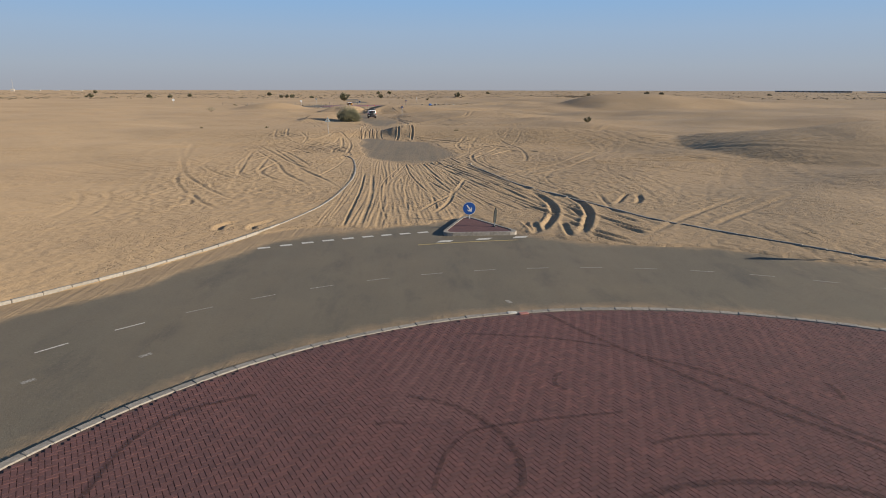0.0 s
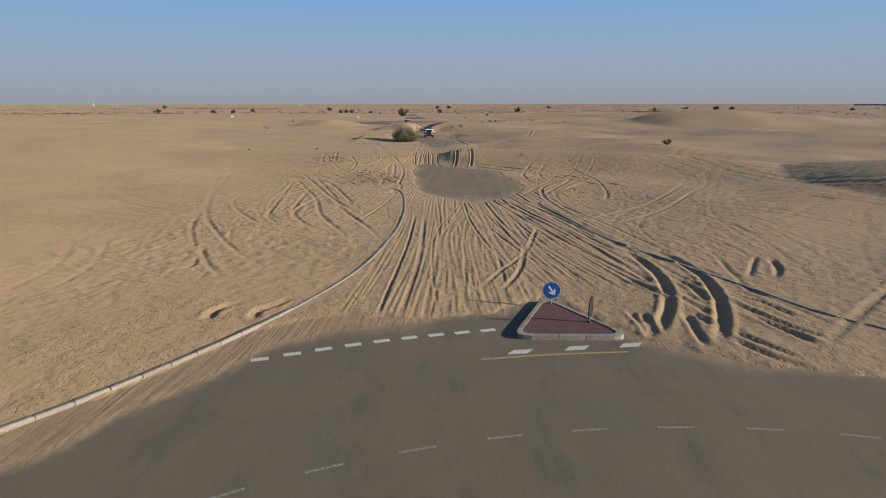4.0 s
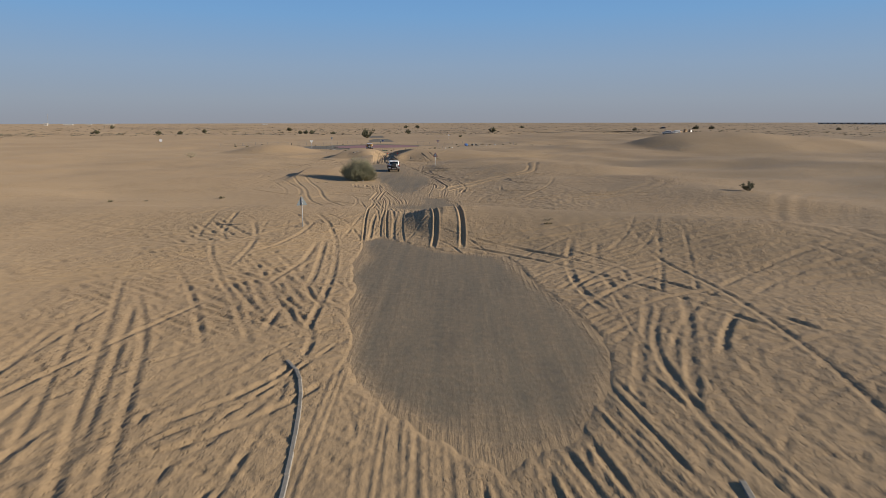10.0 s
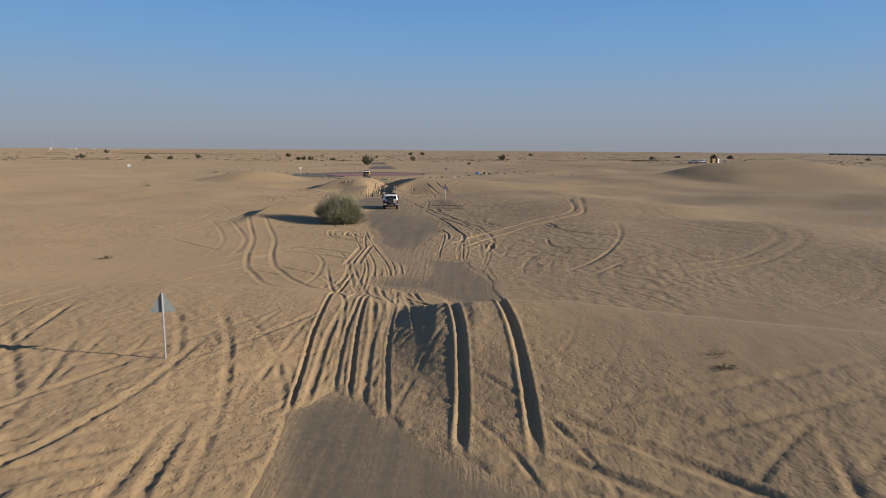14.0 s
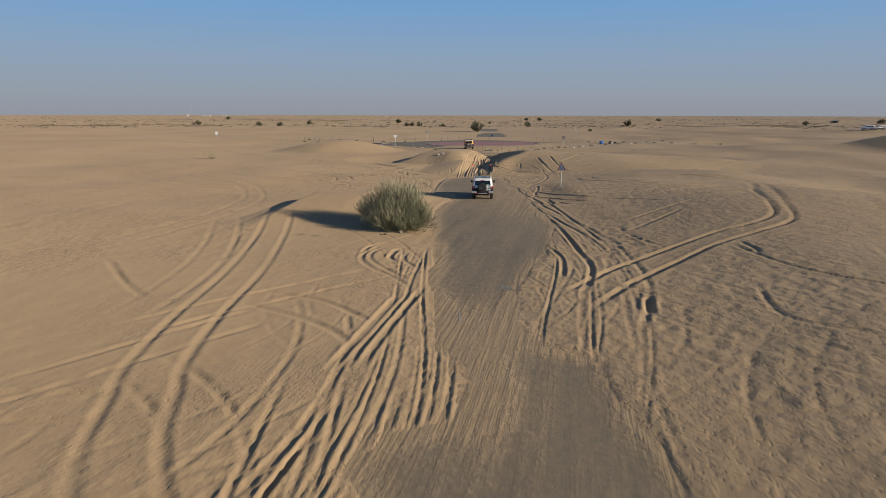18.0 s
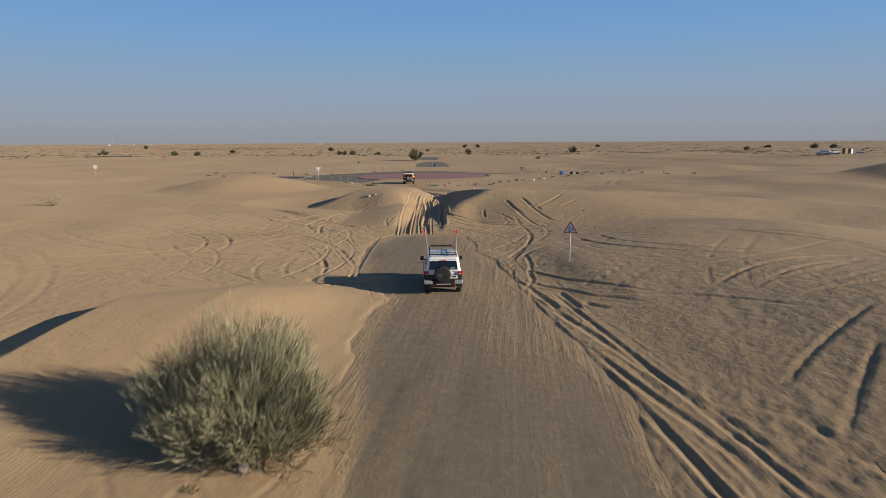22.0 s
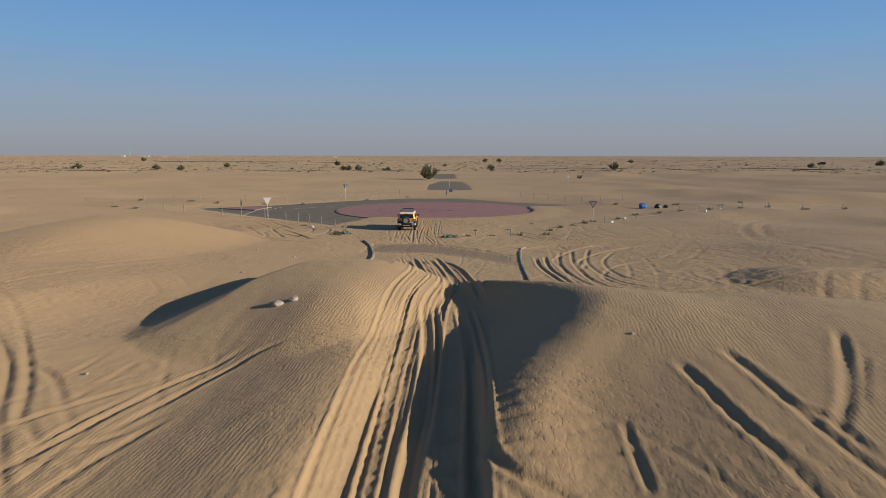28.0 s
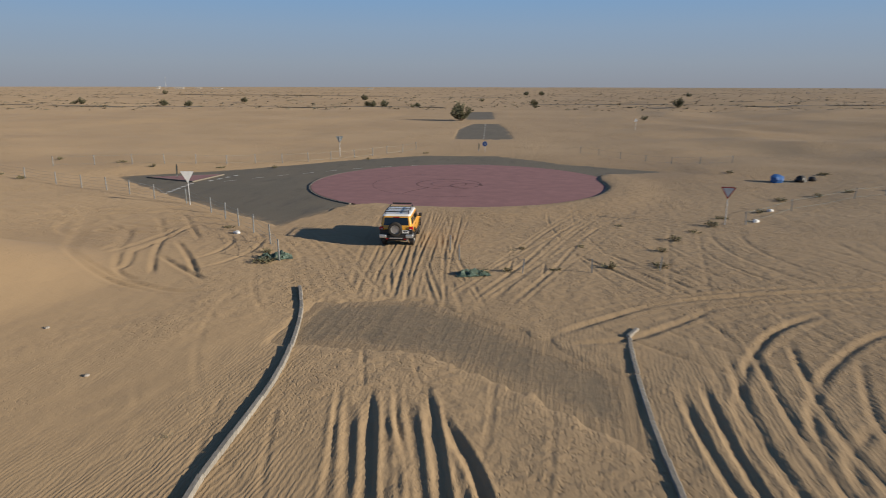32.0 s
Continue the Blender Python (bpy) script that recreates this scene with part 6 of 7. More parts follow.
        part("rack_rail", tube([(0.63, -1.86, 1.92), (0.64, -1.6, 1.94), (0.64, 0.2, 1.94), (0.62, 0.42, 1.90)], 0.022, 8), BLACK, rk)
        for s in (-1, 1):
            for y in (-1.74, -0.75, 0.2):
                part("rack_foot", box(s * 0.66 - 0.02, s * 0.66 + 0.02, y - 0.04, y + 0.04, 1.74, 1.94, 0.008, 1), BLACK, rk)
        for y in (-1.72, -1.15, -0.62, -0.10):
            part("rack_bar", tube([(-0.63, y, 1.87), (0.63, y, 1.87)], 0.014, 6), BLACK, rk)
        part("rack_rear_bar", tube([(-0.63, -1.86, 1.92), (0.63, -1.86, 1.92)], 0.024, 8), BLACK, rk)
        part("wind_deflector", slab([(-0.58, 0.44, 1.92), (0.58, 0.44, 1.92), (0.58, 0.50, 2.00), (-0.58, 0.50, 2.00)], 0.035), BLACK, rk, "dark wind deflector on the rack")
        if flags:
            # an added strip whose colour imitates the sky's reflection on the roof
            part("roof_sky_reflection", box(-0.02, 0.20, -1.6, 0.15, 1.813, 1.818), BLUE_REFLECTION, car, "light blue strip standing in for sky reflected in the roof")
    if flags:
        for s, bend in ((-1, -0.14), (1, 0.02)):
            mast = part("flag_whip", tube([(s * 0.72, -0.62, 1.78), (s * 0.73 + bend * 0.3, -0.66, 2.3), (s * 0.74 + bend, -0.72, 2.98)], 0.009, 6, 0.005), SIGN_WHITE, car, "thin white whip antenna")
            bm = bmesh.new()
            top = Vector((s * 0.74 + bend, -0.72, 2.98))
            rows = []
            for i in range(6):
                u = i / 5
                hgt = 0.17 - 0.12 * u
                p = top + Vector((-0.16 * u, -0.08 * u, -0.01 - 0.06 * u)) + Vector((0, 0.03 * math.sin(u * 7), 0))
                rows.append([bm.verts.new(p), bm.verts.new(p - Vector((0, 0, hgt)))])
            for a, b in zip(rows, rows[1:]):
                bm.faces.new((a[0], a[1], b[1], b[0]))
            bmesh.ops.solidify(bm, geom=bm.faces[:], thickness=0.004)
            part("flag", bm, RED_CLOTH, mast, "small red cloth flag")
    lift(car)
    return car


def stand(ob, x, y, yaw, pitch=0.0, roll=0.0, z=None):
    ob.matrix_world = pose(x, y, top_z(x, y) if z is None else z, pitch, roll, yaw) @ Matrix.Diagonal((0.92, 0.92, 0.92, 1))
    return ob


white_car = suv(WHITE, "white boxy off-road car with roof rack and red flags", True, True)
stand(white_car, -11.18, 137.65, 8.0, 0, 0, -0.01)
yellow_car = suv(YELLOW, "yellow boxy off-road car with white roof and spare wheel")


def on_slope(ob, x, y, yaw):
    """Stands a car on the sand by the heights under its axles."""
    c, s = math.cos(radians(yaw)), math.sin(radians(yaw))
    zf, zb = top_z(x - s * 1.35, y + c * 1.35), top_z(x + s * 1.35, y - c * 1.35)
    ob.matrix_world = pose(x, y, (zf + zb) / 2 - 0.03, math.degrees(math.atan2(zf - zb, 2.7)), 0, yaw) @ Matrix.Diagonal((0.92, 0.92, 0.92, 1))


on_slope(yellow_car, -24.45, 210.4, 7.0)
parked = suv(WHITE, "white off-road car parked among far dunes", rack=False, plain=True)
stand(parked, 95.4, 336.8, 80)
for x, y, a in ((101, 341.5, 95), (116.6, 357.1, 70)):
    copy_thing(parked, pose(x, y, top_z(x, y), 0, 0, a) @ Matrix.Diagonal((0.92, 0.92, 0.92, 1)))


dark_car = suv(paint("dark_car_paint", (0.03, 0.03, 0.035)), "dark off-road car parked far out on the plain", rack=False, plain=True)
stand(dark_car, 183, 621, 75)
dark_car.matrix_world = dark_car.matrix_world @ Matrix.Diagonal((1.25, 1.25, 1.25, 1))
CRATE = speckled("weathered_crate_wood", (0.16, 0.11, 0.06), (0.30, 0.21, 0.12), 6, 0.85, 0.004)


def crate_stack(x, y, yaw, w, rows, mat, label):
    """Slatted crates piled in an open frame."""
    st = thing("crate_stack", label, "crates", pose(x, y, top_z(x, y), 0, 0, yaw), "camp crates")
    for i in range(rows):
        part("crate", box(-w / 2, w / 2, -0.5, 0.5, 0.05 + 0.62 * i, 0.55 + 0.62 * i, 0.03, 1), mat, st)
    for sx in (-1, 1):
        part("post", box(sx * (w / 2 + 0.06) - 0.05, sx * (w / 2 + 0.06) + 0.05, -0.4, 0.4, 0, 0.62 * rows + 0.1), CRATE, st)


crate_stack(104.5, 346, 50, 2.4, 2, CRATE, "weathered brown crates piled between parked cars")
crate_stack(108, 349, 50, 2.4, 3, CRATE, "weathered brown crates piled between parked cars")
crate_stack(111.5, 352.4, 50, 1.8, 3, SIGN_WHITE, "white boxes stacked between parked cars")


# ---- signs ----
def triangle_outline(side, up=True, r=0.07):
    h = side * math.sqrt(3) / 2
    pts = [(-side / 2, -h / 3), (side / 2, -h / 3), (0, 2 * h / 3)]
    if not up:
        pts = [(-x, -y) for x, y in pts]
    out = []
    for i in range(3):
        a, b, c = (Vector(pts[(i + k) % 3]) for k in (-1, 0, 1))
        p, q = b + (a - b).normalized() * r, b + (c - b).normalized() * r
        for t in (0, 0.5, 1):
            m = p * (1 - t) ** 2 + b * 2 * t * (1 - t) + q * t * t
            out.append((m.x, m.y))
    return out


def upright(outline, y0, y1, z):
    """A plate standing up: outline in x and height, from y0 to y1."""
    bm = prism(outline, y0, y1)
    bmesh.ops.rotate(bm, verts=bm.verts, matrix=Matrix.Rotation(radians(90), 3, "X"))
    bmesh.ops.translate(bm, verts=bm.verts, vec=(0, 0, z))
    bmesh.ops.recalc_face_normals(bm, faces=bm.faces)
    return bm


def triangle_sign(x, y, label, height, side, yaw, up=True, symbol=False, face=None, lean=0.0):
    """Its face looks south before it is turned by yaw."""
    s = thing("triangle_sign", label, "road sign", group="triangle signs")
    zc = height - side * math.sqrt(3) / 2 * (2 / 3 if up else 1 / 3)
    part("post", tube([(0, 0.045, -0.3), (0, 0.045, height - 0.06)], 0.03, 10), POLE, s)
    plate = part("sign_plate", upright(triangle_outline(side, up), -0.012, 0.004, zc), SIGN_BACK, s, "grey metal sign plate")
    part("sign_border", upright(triangle_outline(side * 0.985, up), 0.004, 0.008, zc), face or SIGN_RED, s, "red painted border")
    part("sign_face", upright(triangle_outline(side * (0.985 if face else 0.76), up, 0.04), 0.008, 0.011, zc), face or SIGN_WHITE, s)
    if symbol:
        for k in range(3):
            a0 = 90 + 120 * k
            bm = bmesh.new()
            ins, outs = [], []
            for t in range(7):
                a = radians(a0 + 13 * t)
                ins.append(bm.verts.new((0.075 * math.cos(a), -0.0125, zc - 0.02 + 0.075 * math.sin(a))))
                outs.append(bm.verts.new((0.125 * math.cos(a), -0.0125, zc - 0.02 + 0.125 * math.sin(a))))
            for i in range(6):
                bm.faces.new((ins[i], outs[i], outs[i + 1], ins[i + 1]))
            bmesh.ops.solidify(bm, geom=bm.faces[:], thickness=0.002)
            part("sign_arrow", bm, SIGN_BLACK, s)
    part("clamp", box(-0.05, 0.05, 0.0, 0.05, zc - 0.1, zc - 0.06, 0.006, 1), POLE, s)
    part("clamp", box(-0.05, 0.05, 0.0, 0.05, zc + 0.06, zc + 0.10, 0.006, 1), POLE, s)
    s.matrix_world = pose(x, y, top_z(x, y), lean, 0, yaw)
    return s


triangle_sign(-12.1, 80.4, "grey back of a triangular sign on a steel post", 2.15, 0.78, 200)
triangle_sign(-4.75, 141.9, "red-bordered triangular roundabout warning sign on a post", 2.2, 0.8, -14, symbol=True, lean=-3)
triangle_sign(-41.6, 217.4, "white back of a give-way sign beside a fence", 2.35, 0.95, 10, up=False, face=SIGN_WHITE)
triangle_sign(21.5, 16.6, "give-way sign on a post beside the roundabout", 2.35, 0.9, 20, up=False)
triangle_sign(-6.3, 217.6, "red-bordered give-way sign in weedy sand", 2.3, 0.85, -15, up=False)
triangle_sign(-41.8, 248.5, "dark back of a far give-way sign", 2.3, 0.9, 190, up=False)
triangle_sign(-4.1, 301.5, "far small white sign on a thin post", 2.2, 0.7, 0, face=SIGN_WHITE)


def round_sign(x, y, label, r, height, mat, yaw, arrow=True, tilt=0.0):
    s = thing("round_sign", label, "road sign", group="round signs")
    part("post", tube([(0, 0.035, -0.2), (0, 0.035, height + r * 0.6)], 0.025, 10), POLE, s)
    circle = [(r * math.cos(2 * math.pi * k / 40), r * math.sin(2 * math.pi * k / 40)) for k in range(40)]
    part("sign_plate", upright([(x * 1.04, y * 1.04) for x, y in circle], -0.008, 0.004, height), SIGN_WHITE if mat is SIGN_BLUE else SIGN_BACK, s)
    part("sign_face", upright(circle, 0.004, 0.008, height), mat, s)
    if arrow:
        k = r / 0.3
        pts = [(-0.035, 0.2), (0.035, 0.2), (0.035, -0.06), (0.12, 0.02), (0.12, -0.08), (0, -0.2), (-0.12, -0.08), (-0.12, 0.02), (-0.035, -0.06)]
        c, sn = math.cos(radians(35)), math.sin(radians(35))
        part("arrow", upright([((a * c - b * sn) * k, (a * sn + b * c) * k) for a, b in pts], 0.008, 0.011, height), SIGN_WHITE, s, "white arrow")
    s.matrix_world = pose(x, y, 0.12 if arrow and y < 40 else top_z(x, y), 0, tilt, yaw)
    return s


round_sign(3.05, 25.2, "blue round keep-side sign with a white arrow on a traffic island", 0.30, 0.52, SIGN_BLUE, 0)
round_sign(-26.1, 257.6, "small pale blue round sign on a far traffic island", 0.3, 1.0, SIGN_BLUE, -8)
round_sign(-85.7, 221.1, "white round sign on a thin post in open sand", 0.42, 1.9, SIGN_WHITE, 10, False)


BOLLARD_GREY = speckled("worn_grey_green", (0.045, 0.055, 0.05), (0.10, 0.115, 0.105), 14, 0.7, 0)


def bollard(x, y, label, z0=0.125, tall=0.9):
    s = thing("bollard", label, "bollard", group="bollards")
    part("base", lathe_z([(0, 0.09), (0.03, 0.08), (0.05, 0.05)]), BLACK, s)
    part("stub", tube([(0, 0, 0.03), (0, 0, tall * 0.3)], 0.03), SIGN_BACK, s, "pale grey stub")
    panel = [(-0.05, tall * 0.22), (0.05, tall * 0.22), (0.066, tall * 0.4), (0.068, tall * 0.72), (0.045, tall * 0.88), (0.016, tall), (-0.016, tall), (-0.045, tall * 0.88), (-0.068, tall * 0.72), (-0.066, tall * 0.4)]
    part("panel", upright(panel, -0.025, 0.025, 0), BLACK, s)
    part("reflector", upright([(a * 0.8, 0.06 * tall + b * 0.9) for a, b in panel], 0.026, 0.03, 0), BOLLARD_GREY, s, "dull grey-green worn face")
    s.matrix_world = pose(x, y, z0, 2, 3, 10)
    return s


def lathe_z(profile, n=18):
    bm = lathe([(a, r) for a, r in profile], n, "X")
    bmesh.ops.rotate(bm, verts=bm.verts, matrix=Matrix.Rotation(radians(-90), 3, "Y"))
    return bm


bollard(4.1, 23.35, "dark flat bollard standing on a red traffic island")
bollard(-50.3, 229.3, "dark round bollard on a far traffic island", 0.1, 1.2)
bollard(-27.0, 258.4, "grey flat bollard beside a far round sign", 0.05, 1.1)


# ---- shrubs ----
def shrub_meshes(name, seed, height, spread, stems, blades, length, width, upright_bias, leaf):
    """Stems and a crown of thin blades, with gaps and an uneven outline."""
    r = random.Random(seed)
    bm = bmesh.new()
    verts, faces = [], []
    per = max(1, blades // stems)
    for i in range(stems):
        a = r.uniform(0, 2 * math.pi)
        out = math.sqrt(r.random()) * spread * r.uniform(0.75, 1.12)
        h = height * (1.0 - 0.55 * (out / spread) ** 2) * r.uniform(0.72, 1.12)
        base = Vector((0.12 * spread * r.uniform(-1, 1), 0.12 * spread * r.uniform(-1, 1), 0))
        tip = Vector((math.cos(a) * out, math.sin(a) * out, h))
        mid = base.lerp(tip, 0.5) + Vector((math.cos(a) * out * 0.12, math.sin(a) * out * 0.12, -0.10 * h))
        pts = [base * (1 - t) ** 2 + mid * 2 * t * (1 - t) + tip * t * t for t in (0, 0.25, 0.5, 0.75, 1)]
        add_tube(bm, pts, 0.02 * height / 3 + 0.004, 4, 0.004, False)
        for k in range(per):
            t = 0.25 + 0.75 * r.random() ** 0.7
            p = base * (1 - t) ** 2 + mid * 2 * t * (1 - t) + tip * t * t
            p = p + Vector((r.gauss(0, 0.06), r.gauss(0, 0.06), r.gauss(0, 0.05))) * height / 3
            d = Vector((math.cos(a) * 0.6 + r.gauss(0, 0.6), math.sin(a) * 0.6 + r.gauss(0, 0.6), upright_bias + r.gauss(0, 0.35))).normalized()
            ln = length * r.uniform(0.5, 1.3)
            side = d.cross(Vector((r.gauss(0, 1), r.gauss(0, 1), r.gauss(0, 1)))).normalized() * width * r.uniform(0.6, 1.3)
            q = p + d * ln
            b = len(verts)
            m = p + d * ln * 0.5 + Vector((0, 0, -0.04 * ln))
            verts += [p - side * 0.4, p + side * 0.4, m + side, q, m - side]
            faces.append((b, b + 1, b + 2, b + 3, b + 4))
    me = bpy.data.meshes.new(name + "_crown")
    me.from_pydata(verts, [], faces)
    me.materials.append(leaf)
    st = bpy.data.meshes.new(name + "_stems")
    bm.to_mesh(st)
    bm.free()
    st.materials.append(WOOD)
    return st, me


def broom_meshes(seed):
    """A wide broom of several clumps: slender twigs that sweep upwards, low ones trailing on the sand."""
    r = random.Random(seed)
    bm = bmesh.new()
    verts, faces = [], []
    for cx, cy, spread, height in ((0.35, 0.0, 1.3, 3.05), (-0.95, 0.1, 1.15, 2.6), (1.1, -0.1, 1.2, 2.35), (-1.5, -0.3, 0.95, 1.9), (0.2, -0.9, 1.4, 1.8), (0.3, 0.9, 1.3, 2.5), (1.75, -0.5, 0.85, 1.35), (-0.7, -1.1, 1.1, 1.3), (0.9, -1.3, 1.0, 0.9)):
        for i in range(40):
            a = r.uniform(0, 2 * math.pi)
            out = math.sqrt(r.random()) * r.uniform(0.8, 1.15)
            base = Vector((cx * 0.4 + r.gauss(0, 0.12), cy * 0.4 + r.gauss(0, 0.12), 0))
            tip = Vector((cx + math.cos(a) * out * spread, cy + math.sin(a) * out * spread, height * max(0.12, 1 - 0.6 * out * out) * r.uniform(0.75, 1.08)))
            mid = base.lerp(tip, 0.5) + Vector((cx * 0.15, cy * 0.15, -0.08 * tip.z))
            add_tube(bm, [base * (1 - t) ** 2 + mid * 2 * t * (1 - t) + tip * t * t for t in (0, 0.3, 0.65, 1)], 0.018, 4, 0.004, False)
            for k in range(112):
                t = 0.22 + 0.78 * r.random() ** 0.75
                p = base * (1 - t) ** 2 + mid * 2 * t * (1 - t) + tip * t * t
                d = ((mid - base) * (1 - t) + (tip - mid) * t).normalized()
                d = (d * 0.8 + Vector((r.gauss(0, 0.3), r.gauss(0, 0.3), 0.3 + r.gauss(0, 0.22)))).normalized()
                p = p + Vector((r.gauss(0, 0.15), r.gauss(0, 0.15), r.gauss(0, 0.12)))
                ln = r.uniform(0.2, 0.5)
                side = d.cross(Vector((r.gauss(0, 1), r.gauss(0, 1), r.gauss(0, 1)))).normalized() * r.uniform(0.003, 0.0065)
                b = len(verts)
                bend = Vector((0, 0, 0.05 * ln))
                verts += [p - side, p + side, p + d * ln * 0.55 - bend + side, p + d * ln, p + d * ln * 0.55 - bend - side]
                faces.append((b, b + 1, b + 2, b + 3, b + 4))
    me = bpy.data.meshes.new("broom_crown")
    me.from_pydata(verts, [], faces)
    me.materials.append(BROOM)
    st = bpy.data.meshes.new("broom_stems")
    bm.to_mesh(st)
    bm.free()
    st.materials.append(WOOD)
    return st, me


KINDS = {
    "broom": broom_meshes(3),
    "tree": shrub_meshes("tree", 5, 4.2, 3.2, 46, 1900, 0.55, 0.10, 0.35, LEAF),
    "bush": shrub_meshes("bush", 8, 1.3, 1.1, 22, 620, 0.28, 0.035, 0.4, LEAF),
    "weed": shrub_meshes("weed", 9, 0.45, 0.6, 16, 260, 0.16, 0.018, 0.35, WEED),
    "weed_b": shrub_meshes("weed_b", 19, 0.35, 0.7, 14, 220, 0.18, 0.018, 0.2, WEED),
    "dry": shrub_meshes("dry", 12, 1.5, 1.5, 26, 420, 0.24, 0.012, 0.35, BROOM),
}


def shrub(kind, x, y, scale, label, name="shrub", category="shrub", group="", squash=1.0, yaw=None):
    st, cr = KINDS[kind]
    s = thing(name, label, category, group=group)
    a, b = new("stem", st), new("crown", cr)
    a.parent = b.parent = s
    s.matrix_world = pose(x, y, top_z(x, y) - 0.05, 0, 0, rng.uniform(0, 360) if yaw is None else yaw) @ Matrix.Diagonal((scale, scale, scale * squash, 1))
    return s


shrub("broom", -14.15, 121.2, 0.97, "large grey-green broom shrub with wispy twigs on sand", squash=1.1, yaw=0)
shrub("dry", -57.0, 171.4, 1.0, "sparse half-dry shrub on open sand", squash=0.9)
for x, y, sc in ((-41, 328, 0.95), (20, 414, 0.75), (-171.5, 407, 0.6), (-155, 398, 0.55), (-86, 404, 0.55), (-85, 416, 0.6), (-93, 420, 0.5), (-206, 405, 0.6), (-73, 419, 0.4), (-165, 459, 0.6), (-118, 494, 0.65), (-31, 444, 0.6), (190, 560, 0.9), (205, 566, 0.8), (60, 640, 0.7), (-40, 700, 0.8), (-52, 705, 0.75), (120, 480, 0.55), (250, 470, 0.6), (-300, 600, 0.75)):
    shrub("tree", x, y, sc, "dark green rounded desert tree far across the sand", "tree", "tree", "far trees")
for x, y, sc in ((26.8, 98.8, 0.75), (-29, 418, 1.1), (-72, 407, 1.0), (1, 335, 0.9), (-59, 497, 1.3), (-208, 404, 1.2)):
    shrub("bush", x, y, sc, "small dusty green bush on open sand", "bush", "bush", "scattered bushes")
weeds_south = [(4.75, 79.1, 0.7), (-25, 100.5, 0.9), (-31.5, 98, 0.6), (-34, 96, 0.9), (-19.3, 204.6, 1), (-18.1, 205.1, 0.8), (-16, 205.8, 0.7), (-13.6, 206.6, 1.1), (-11.3, 207.4, 1.2), (-9.8, 212.7, 1.1), (-8.4, 215, 0.9), (-7.1, 216.9, 1.3), (-6.1, 219.6, 1), (-3.2, 222, 1), (-0.6, 226.9, 1.3)]
weeds_fence = [(2.5, 228.5, 1.1), (5.2, 230.5, 1.2), (9, 231.5, 1.2), (13, 233, 1), (17, 235.5, 1.2), (22, 237, 1.3), (28, 240, 1.2), (-29.5, 204.4, 1.4), (-30.2, 206, 0.9), (-35, 211, 0.8), (-62, 224.5, 1.2), (-66, 226, 1.2), (-45, 238, 1.0), (-50, 236.4, 1.1), (-56, 234, 1.1)]
weeds_north = [(-61, 236, 1.3), (-38, 247.5, 0.9), (-33, 254.5, 0.9), (-70, 238, 1.2), (-12.6, 216, 0.6), (-10.8, 210.2, 0.9), (-14.8, 210.4, 0.6), (-17.8, 209.4, 0.6), (7, 241, 1.4), (-1, 241, 1.1), (-14.2, 118.6, 0.5), (16, 243, 1.2), (12, 238, 0.9)]
for i, (x, y, sc) in enumerate(weeds_south + weeds_fence + weeds_north):
    shrub("weed" if i % 2 else "weed_b", x, y, 0.68 * sc, "low dry green weed tuft in the sand", "weed_tuft", "weed", "weed tufts")

for x, y, sc in ((17.7, 21.2, 0.2), (20.8, 22.8, 0.2), (-27, 124.2, 0.22), (-22.3, 117.8, 0.2), (-18.8, 117.5, 0.2), (-17.8, 117.3, 0.22), (-17.9, 104.1, 0.2), (4.9, 79.9, 0.28), (5.3, 83.9, 0.2), (-18.3, 209, 0.2), (-24.8, 189.5, 0.16)):
    shrub("dry", x, y, sc, "small heap of dry dark twigs on sand", "twig_heap", "twigs", "twig heaps", 0.5)

# far scrub, too many to count
sr = np.random.default_rng(21)
sv_, sf_ = [], []
count = 0
while count < 15000:
    d = 330 * (12 ** sr.random())
    a = radians(sr.uniform(-52, 50))
    x, y = -10 + d * math.sin(a), 60 + d * math.cos(a)
    if a < 0 and sr.random() < 0.35:
        continue
    if abs(x + 33) < 14 and y < 420:
        continue
    z = ground_z(x, y) - 0.1
    sc = sr.uniform(0.2, 0.8) ** 1.3 * (0.8 + d / 2600)
    for k in range(6):
        p = np.array([x, y, z]) + np.array([sr.normal(0, 0.9), sr.normal(0, 0.9), sr.uniform(0, 0.5)]) * sc
        b = len(sv_)
        for m in range(3):
            sv_.append(tuple(p + np.array([sr.normal(0, 0.7), sr.normal(0, 0.7), sr.uniform(-0.1, 0.8)]) * sc))
        sf_.append((b, b + 1, b + 2))
    count += 1
sm = bpy.data.meshes.new("far_scrub")
sm.from_pydata(sv_, [], sf_)
sm.materials.append(FAR_LEAF)
tagged(new("far_scrub", sm), "dark desert scrub scattered to the horizon", "scrub", kind="stuff")


# ---- fences ----
FENCE_MESH = speckled("weathered_wire", (0.20, 0.24, 0.23), (0.34, 0.38, 0.36), 6, 0.6, 0, metal=0.4)

POST = speckled("grey_fence_post", (0.17, 0.18, 0.18), (0.29, 0.30, 0.30), 8, 0.7, 0.002)
NET = speckled("green_plastic_net", (0.10, 0.17, 0.13), (0.22, 0.30, 0.24), 12, 0.7, 0)


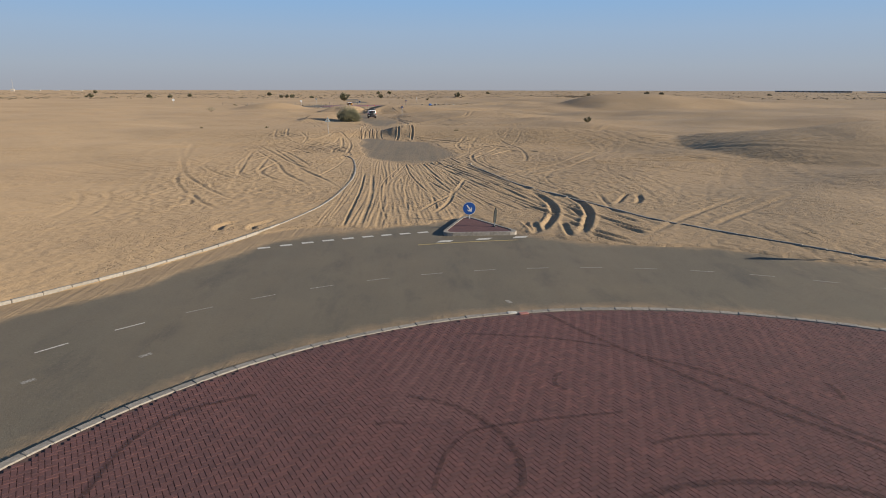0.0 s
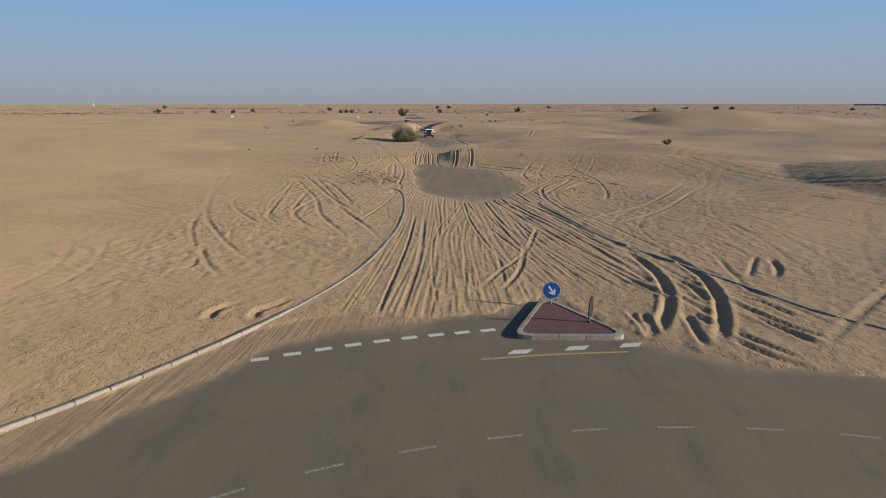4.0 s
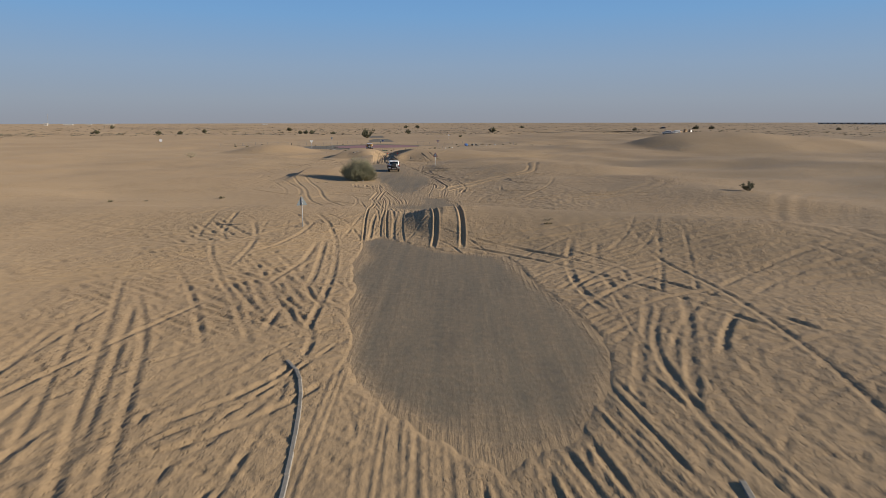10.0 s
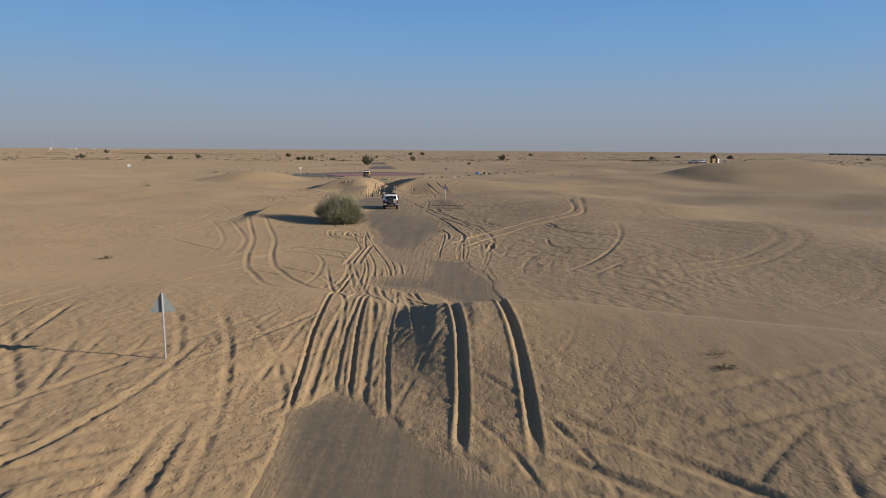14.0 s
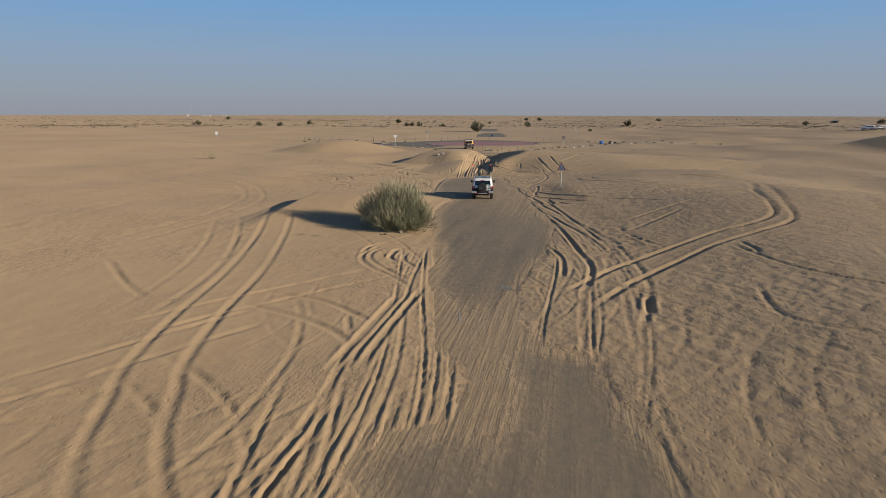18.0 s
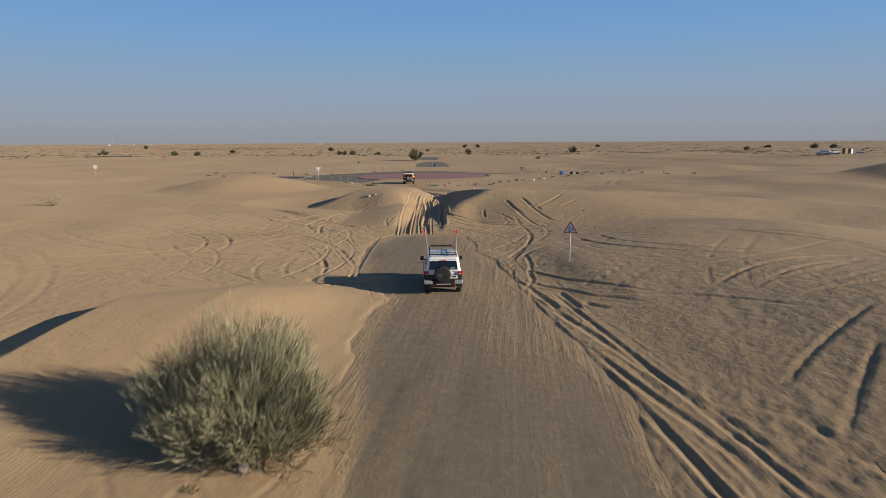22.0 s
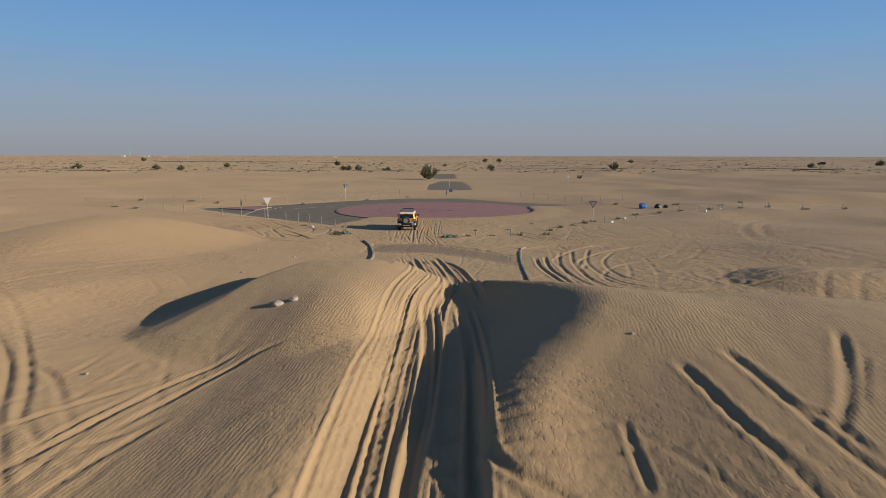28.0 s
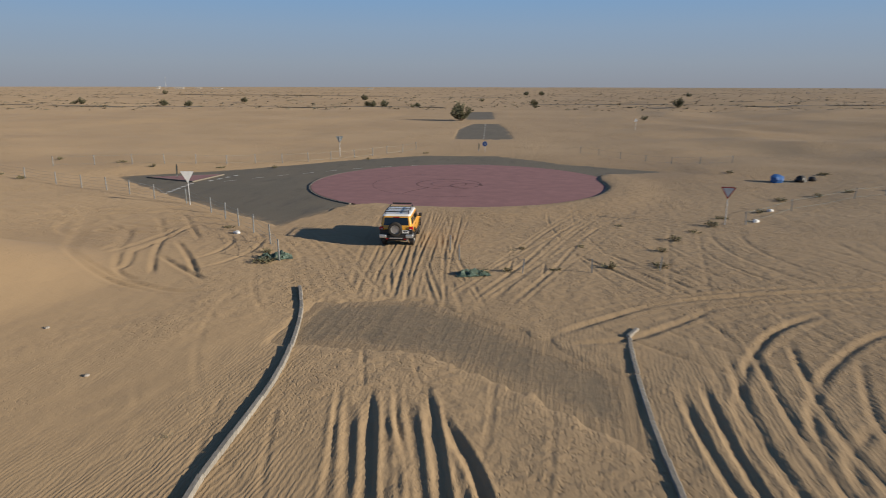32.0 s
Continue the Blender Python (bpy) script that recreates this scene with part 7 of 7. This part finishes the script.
def fence(points, tall, label, wires=4, lean=5):
    f = thing("wire_fence", label, "fence")
    tops = []
    for x, y in points:
        z = top_z(x, y)
        dx, dy = rng.uniform(-lean, lean) * 0.01, rng.uniform(-lean, lean) * 0.01
        part("post", tube([(x, y, z - 0.3), (x + dx, y + dy, z + tall)], 0.038, 4), POST, f)
        tops.append((x + dx, y + dy, z))
    for i in range(wires):
        h = tall * (0.2 + 0.72 * i / max(1, wires - 1))
        pts = []
        for a, b in zip(tops, tops[1:]):
            for t in (0, 0.5):
                pts.append((a[0] + (b[0] - a[0]) * t, a[1] + (b[1] - a[1]) * t, a[2] + (b[2] - a[2]) * t + h - (0.06 if t else 0)))
        pts.append((tops[-1][0], tops[-1][1], tops[-1][2] + h))
        part("wire", tube(pts, 0.006, 4), FENCE_MESH, f)
    return f


fence([(-29, 204.8), (-30.9, 207.8), (-33, 210), (-34.7, 211.5), (-36.6, 213.3), (-38.6, 215.1), (-42.1, 217.8), (-45.4, 218.9), (-48.4, 220.2), (-51.3, 221.4), (-54.3, 222.3), (-57.4, 223.1), (-61.7, 224.5), (-66, 226), (-71, 227.5)], 1.05, "thin weathered wire fence beside a far roundabout")
fence([(-21.4, 208.5), (-20.6, 206.7)], 0.75, "two leaning grey fence posts in sand", 0, 12)
fence([(-17.5, 205.0), (-14.4, 205.7), (-11.4, 206.6)], 0.65, "short grey fence stubs in weedy sand", 0, 12)
fence([(-5, 218), (-1, 223), (4.4, 227.3), (7, 228.7), (10.2, 230.9), (12.6, 231.4), (16.1, 232.7), (21, 235), (27, 238)], 0.8, "low wire fence along weedy sand", 2, 8)
fence([(-66, 232.5), (-62.4, 233.9), (-59, 235.1), (-56.1, 236.1), (-53.4, 237.4), (-50.5, 238.4), (-48.2, 240.2), (-45.8, 241.6), (-43.6, 243.4), (-41.7, 245.3), (-39.8, 247.7), (-38.4, 250.2), (-37.3, 252.3), (-35.9, 254.5), (-35.1, 258.4)], 1.0, "row of grey fence posts behind a far roundabout", 2, 6)
fence([(-14.4, 258.9), (-12.3, 255.9), (-10, 253.2), (-7.5, 250.6), (-5.1, 248.7), (-2.3, 248.2), (0.9, 248.5)], 0.8, "row of small fence posts on far sand", 2, 6)


def net_heap(x, y, sx, sy, h, label):
    """A crumpled sheet of fence netting, left on the sand."""
    n = 14
    bm = bmesh.new()
    vs = [[bm.verts.new(((i / n - 0.5) * sx, (j / n - 0.5) * sy, h * (0.35 + 0.9 * noise.noise(Vector((i * 0.5 + x, j * 0.45, y)))) * max(0.02, 1 - (2 * i / n - 1) ** 2) * max(0.02, 1 - (2 * j / n - 1) ** 2))) for j in range(n + 1)] for i in range(n + 1)]
    for i in range(n):
        for j in range(n):
            if (i * 7 + j * 3) % 11:
                bm.faces.new((vs[i][j], vs[i + 1][j], vs[i + 1][j + 1], vs[i][j + 1]))
    bmesh.ops.solidify(bm, geom=bm.faces[:], thickness=0.01)
    ob = mesh_object("crumpled_net", bm, NET)
    ob.matrix_world = pose(x, y, top_z(x, y) + 0.03, 0, 0, rng.uniform(0, 180))
    tagged(ob, label, "netting", group="netting heaps")


net_heap(-19.6, 204.3, 1.5, 0.8, 0.35, "dark crumpled green netting lying in sand")
net_heap(-29.4, 205.2, 1.6, 1.0, 0.5, "dark crumpled green netting at the fence's end")


# ---- stones and litter ----
def stone(x, y, sx, sy, sz, label, mat=None, name="stone"):
    bm = bmesh.new()
    bmesh.ops.create_icosphere(bm, subdivisions=2, radius=1.0)
    o = rng.uniform(0, 50)
    for v in bm.verts:
        k = 1 + 0.28 * noise.noise(v.co * 1.3 + Vector((o, o, o)))
        v.co = Vector((v.co.x * sx * k, v.co.y * sy * k, v.co.z * sz * k))
    s = mesh_object(name, bm, mat or STONE)
    s.matrix_world = pose(x, y, top_z(x, y) + sz * 0.45, 0, 0, rng.uniform(0, 180))
    return tagged(s, label, "stone", group="loose stones")


stone(-22.95, 174.2, 0.30, 0.2, 0.15, "pale grey concrete lump lying on a dune")
stone(-22.35, 174.5, 0.22, 0.17, 0.13, "pale grey concrete lump lying on a dune")
stone(-13.45, 119.5, 0.16, 0.12, 0.1, "pale stone lying beside a shrub")
for x, y in ((-1.8, 163), (6, 172), (-9.5, 170), (-27, 168), (-30, 186), (-33, 195), (-29, 192)):
    stone(x, y, 0.09, 0.07, 0.05, "small pale pebble on sand")
TARP = speckled("blue_tarpaulin", (0.02, 0.09, 0.28), (0.05, 0.16, 0.42), 3, 0.6, 0.01)
stone(1.9, 236.6, 0.6, 0.5, 0.5, "blue tarpaulin heap standing on sand", TARP, "tarpaulin_heap")
stone(3.9, 237.0, 0.5, 0.45, 0.4, "dark heap of rubbish on sand", BLACK, "rubbish_heap")
stone(5.0, 237.6, 0.35, 0.35, 0.28, "dark heap of rubbish on sand", BLACK, "rubbish_heap")
for x, y in ((-4.2, 219), (-2.4, 222.6), (7.8, 229), (10.5, 232.8), (-33.8, 209.6)):
    stone(x, y, 0.24, 0.18, 0.12, "white litter lying among weeds", SIGN_WHITE, "litter_bag")

# ---- far buildings ----
WALL = speckled("pale_plaster", (0.30, 0.28, 0.25), (0.42, 0.40, 0.37), 0.4, 0.9, 0)
DARKWALL = speckled("dark_shed", (0.26, 0.26, 0.27), (0.34, 0.34, 0.35), 0.5, 0.8, 0)


def building(x, y, w, d, h, yaw, label, mat=None, windows=4, name="building"):
    b = thing(name, label, "building", group="far buildings")
    part("wall", box(-w / 2, w / 2, -d / 2, d / 2, -1, h), mat or WALL, b)
    part("roof", box(-w / 2 - 0.3, w / 2 + 0.3, -d / 2 - 0.3, d / 2 + 0.3, h, h + 0.4), mat or WALL, b)
    for i in range(windows):
        cx = -w / 2 + (i + 0.5) * w / windows
        part("window", box(cx - w / windows * 0.2, cx + w / windows * 0.2, -d / 2 - 0.06, -d / 2 + 0.05, h * 0.35, h * 0.7), CAR_GLASS, b)
    b.matrix_world = pose(x, y, ground_z(x, y), 0, 0, yaw)


for x, y, w, h in ((-960, 1640, 20, 4), (-915, 1650, 12, 3.5), (-870, 1660, 24, 3), (-1010, 1630, 7, 5), (-430, 1500, 12, 2.5)):
    building(x, y, w, 12, h, 20, "low pale building on the desert horizon")
building(860, 1450, 150, 14, 4, -30, "long white flat-roofed shed on the horizon", windows=12)
building(1010, 1390, 110, 12, 3, -30, "long grey shed on the horizon", DARKWALL, 0)
mast = thing("radio_mast", "thin grey lattice mast on the horizon", "mast")
for k in range(3):
    c, s = math.cos(2.1 * k), math.sin(2.1 * k)
    part("mast_leg", tube([(c * 1.2, s * 1.2, -1), (c * 0.3, s * 0.3, 34)], 0.25, 5), POLE, mast)
for k in range(8):
    part("mast_brace", tube([(1.2 - 0.1 * k, 0, 4 * k), (-0.6 + 0.05 * k, 0.9 - 0.08 * k, 4 * k + 4)], 0.12, 4), POLE, mast)
mast.matrix_world = pose(-1227, 1985, ground_z(-1227, 1985))
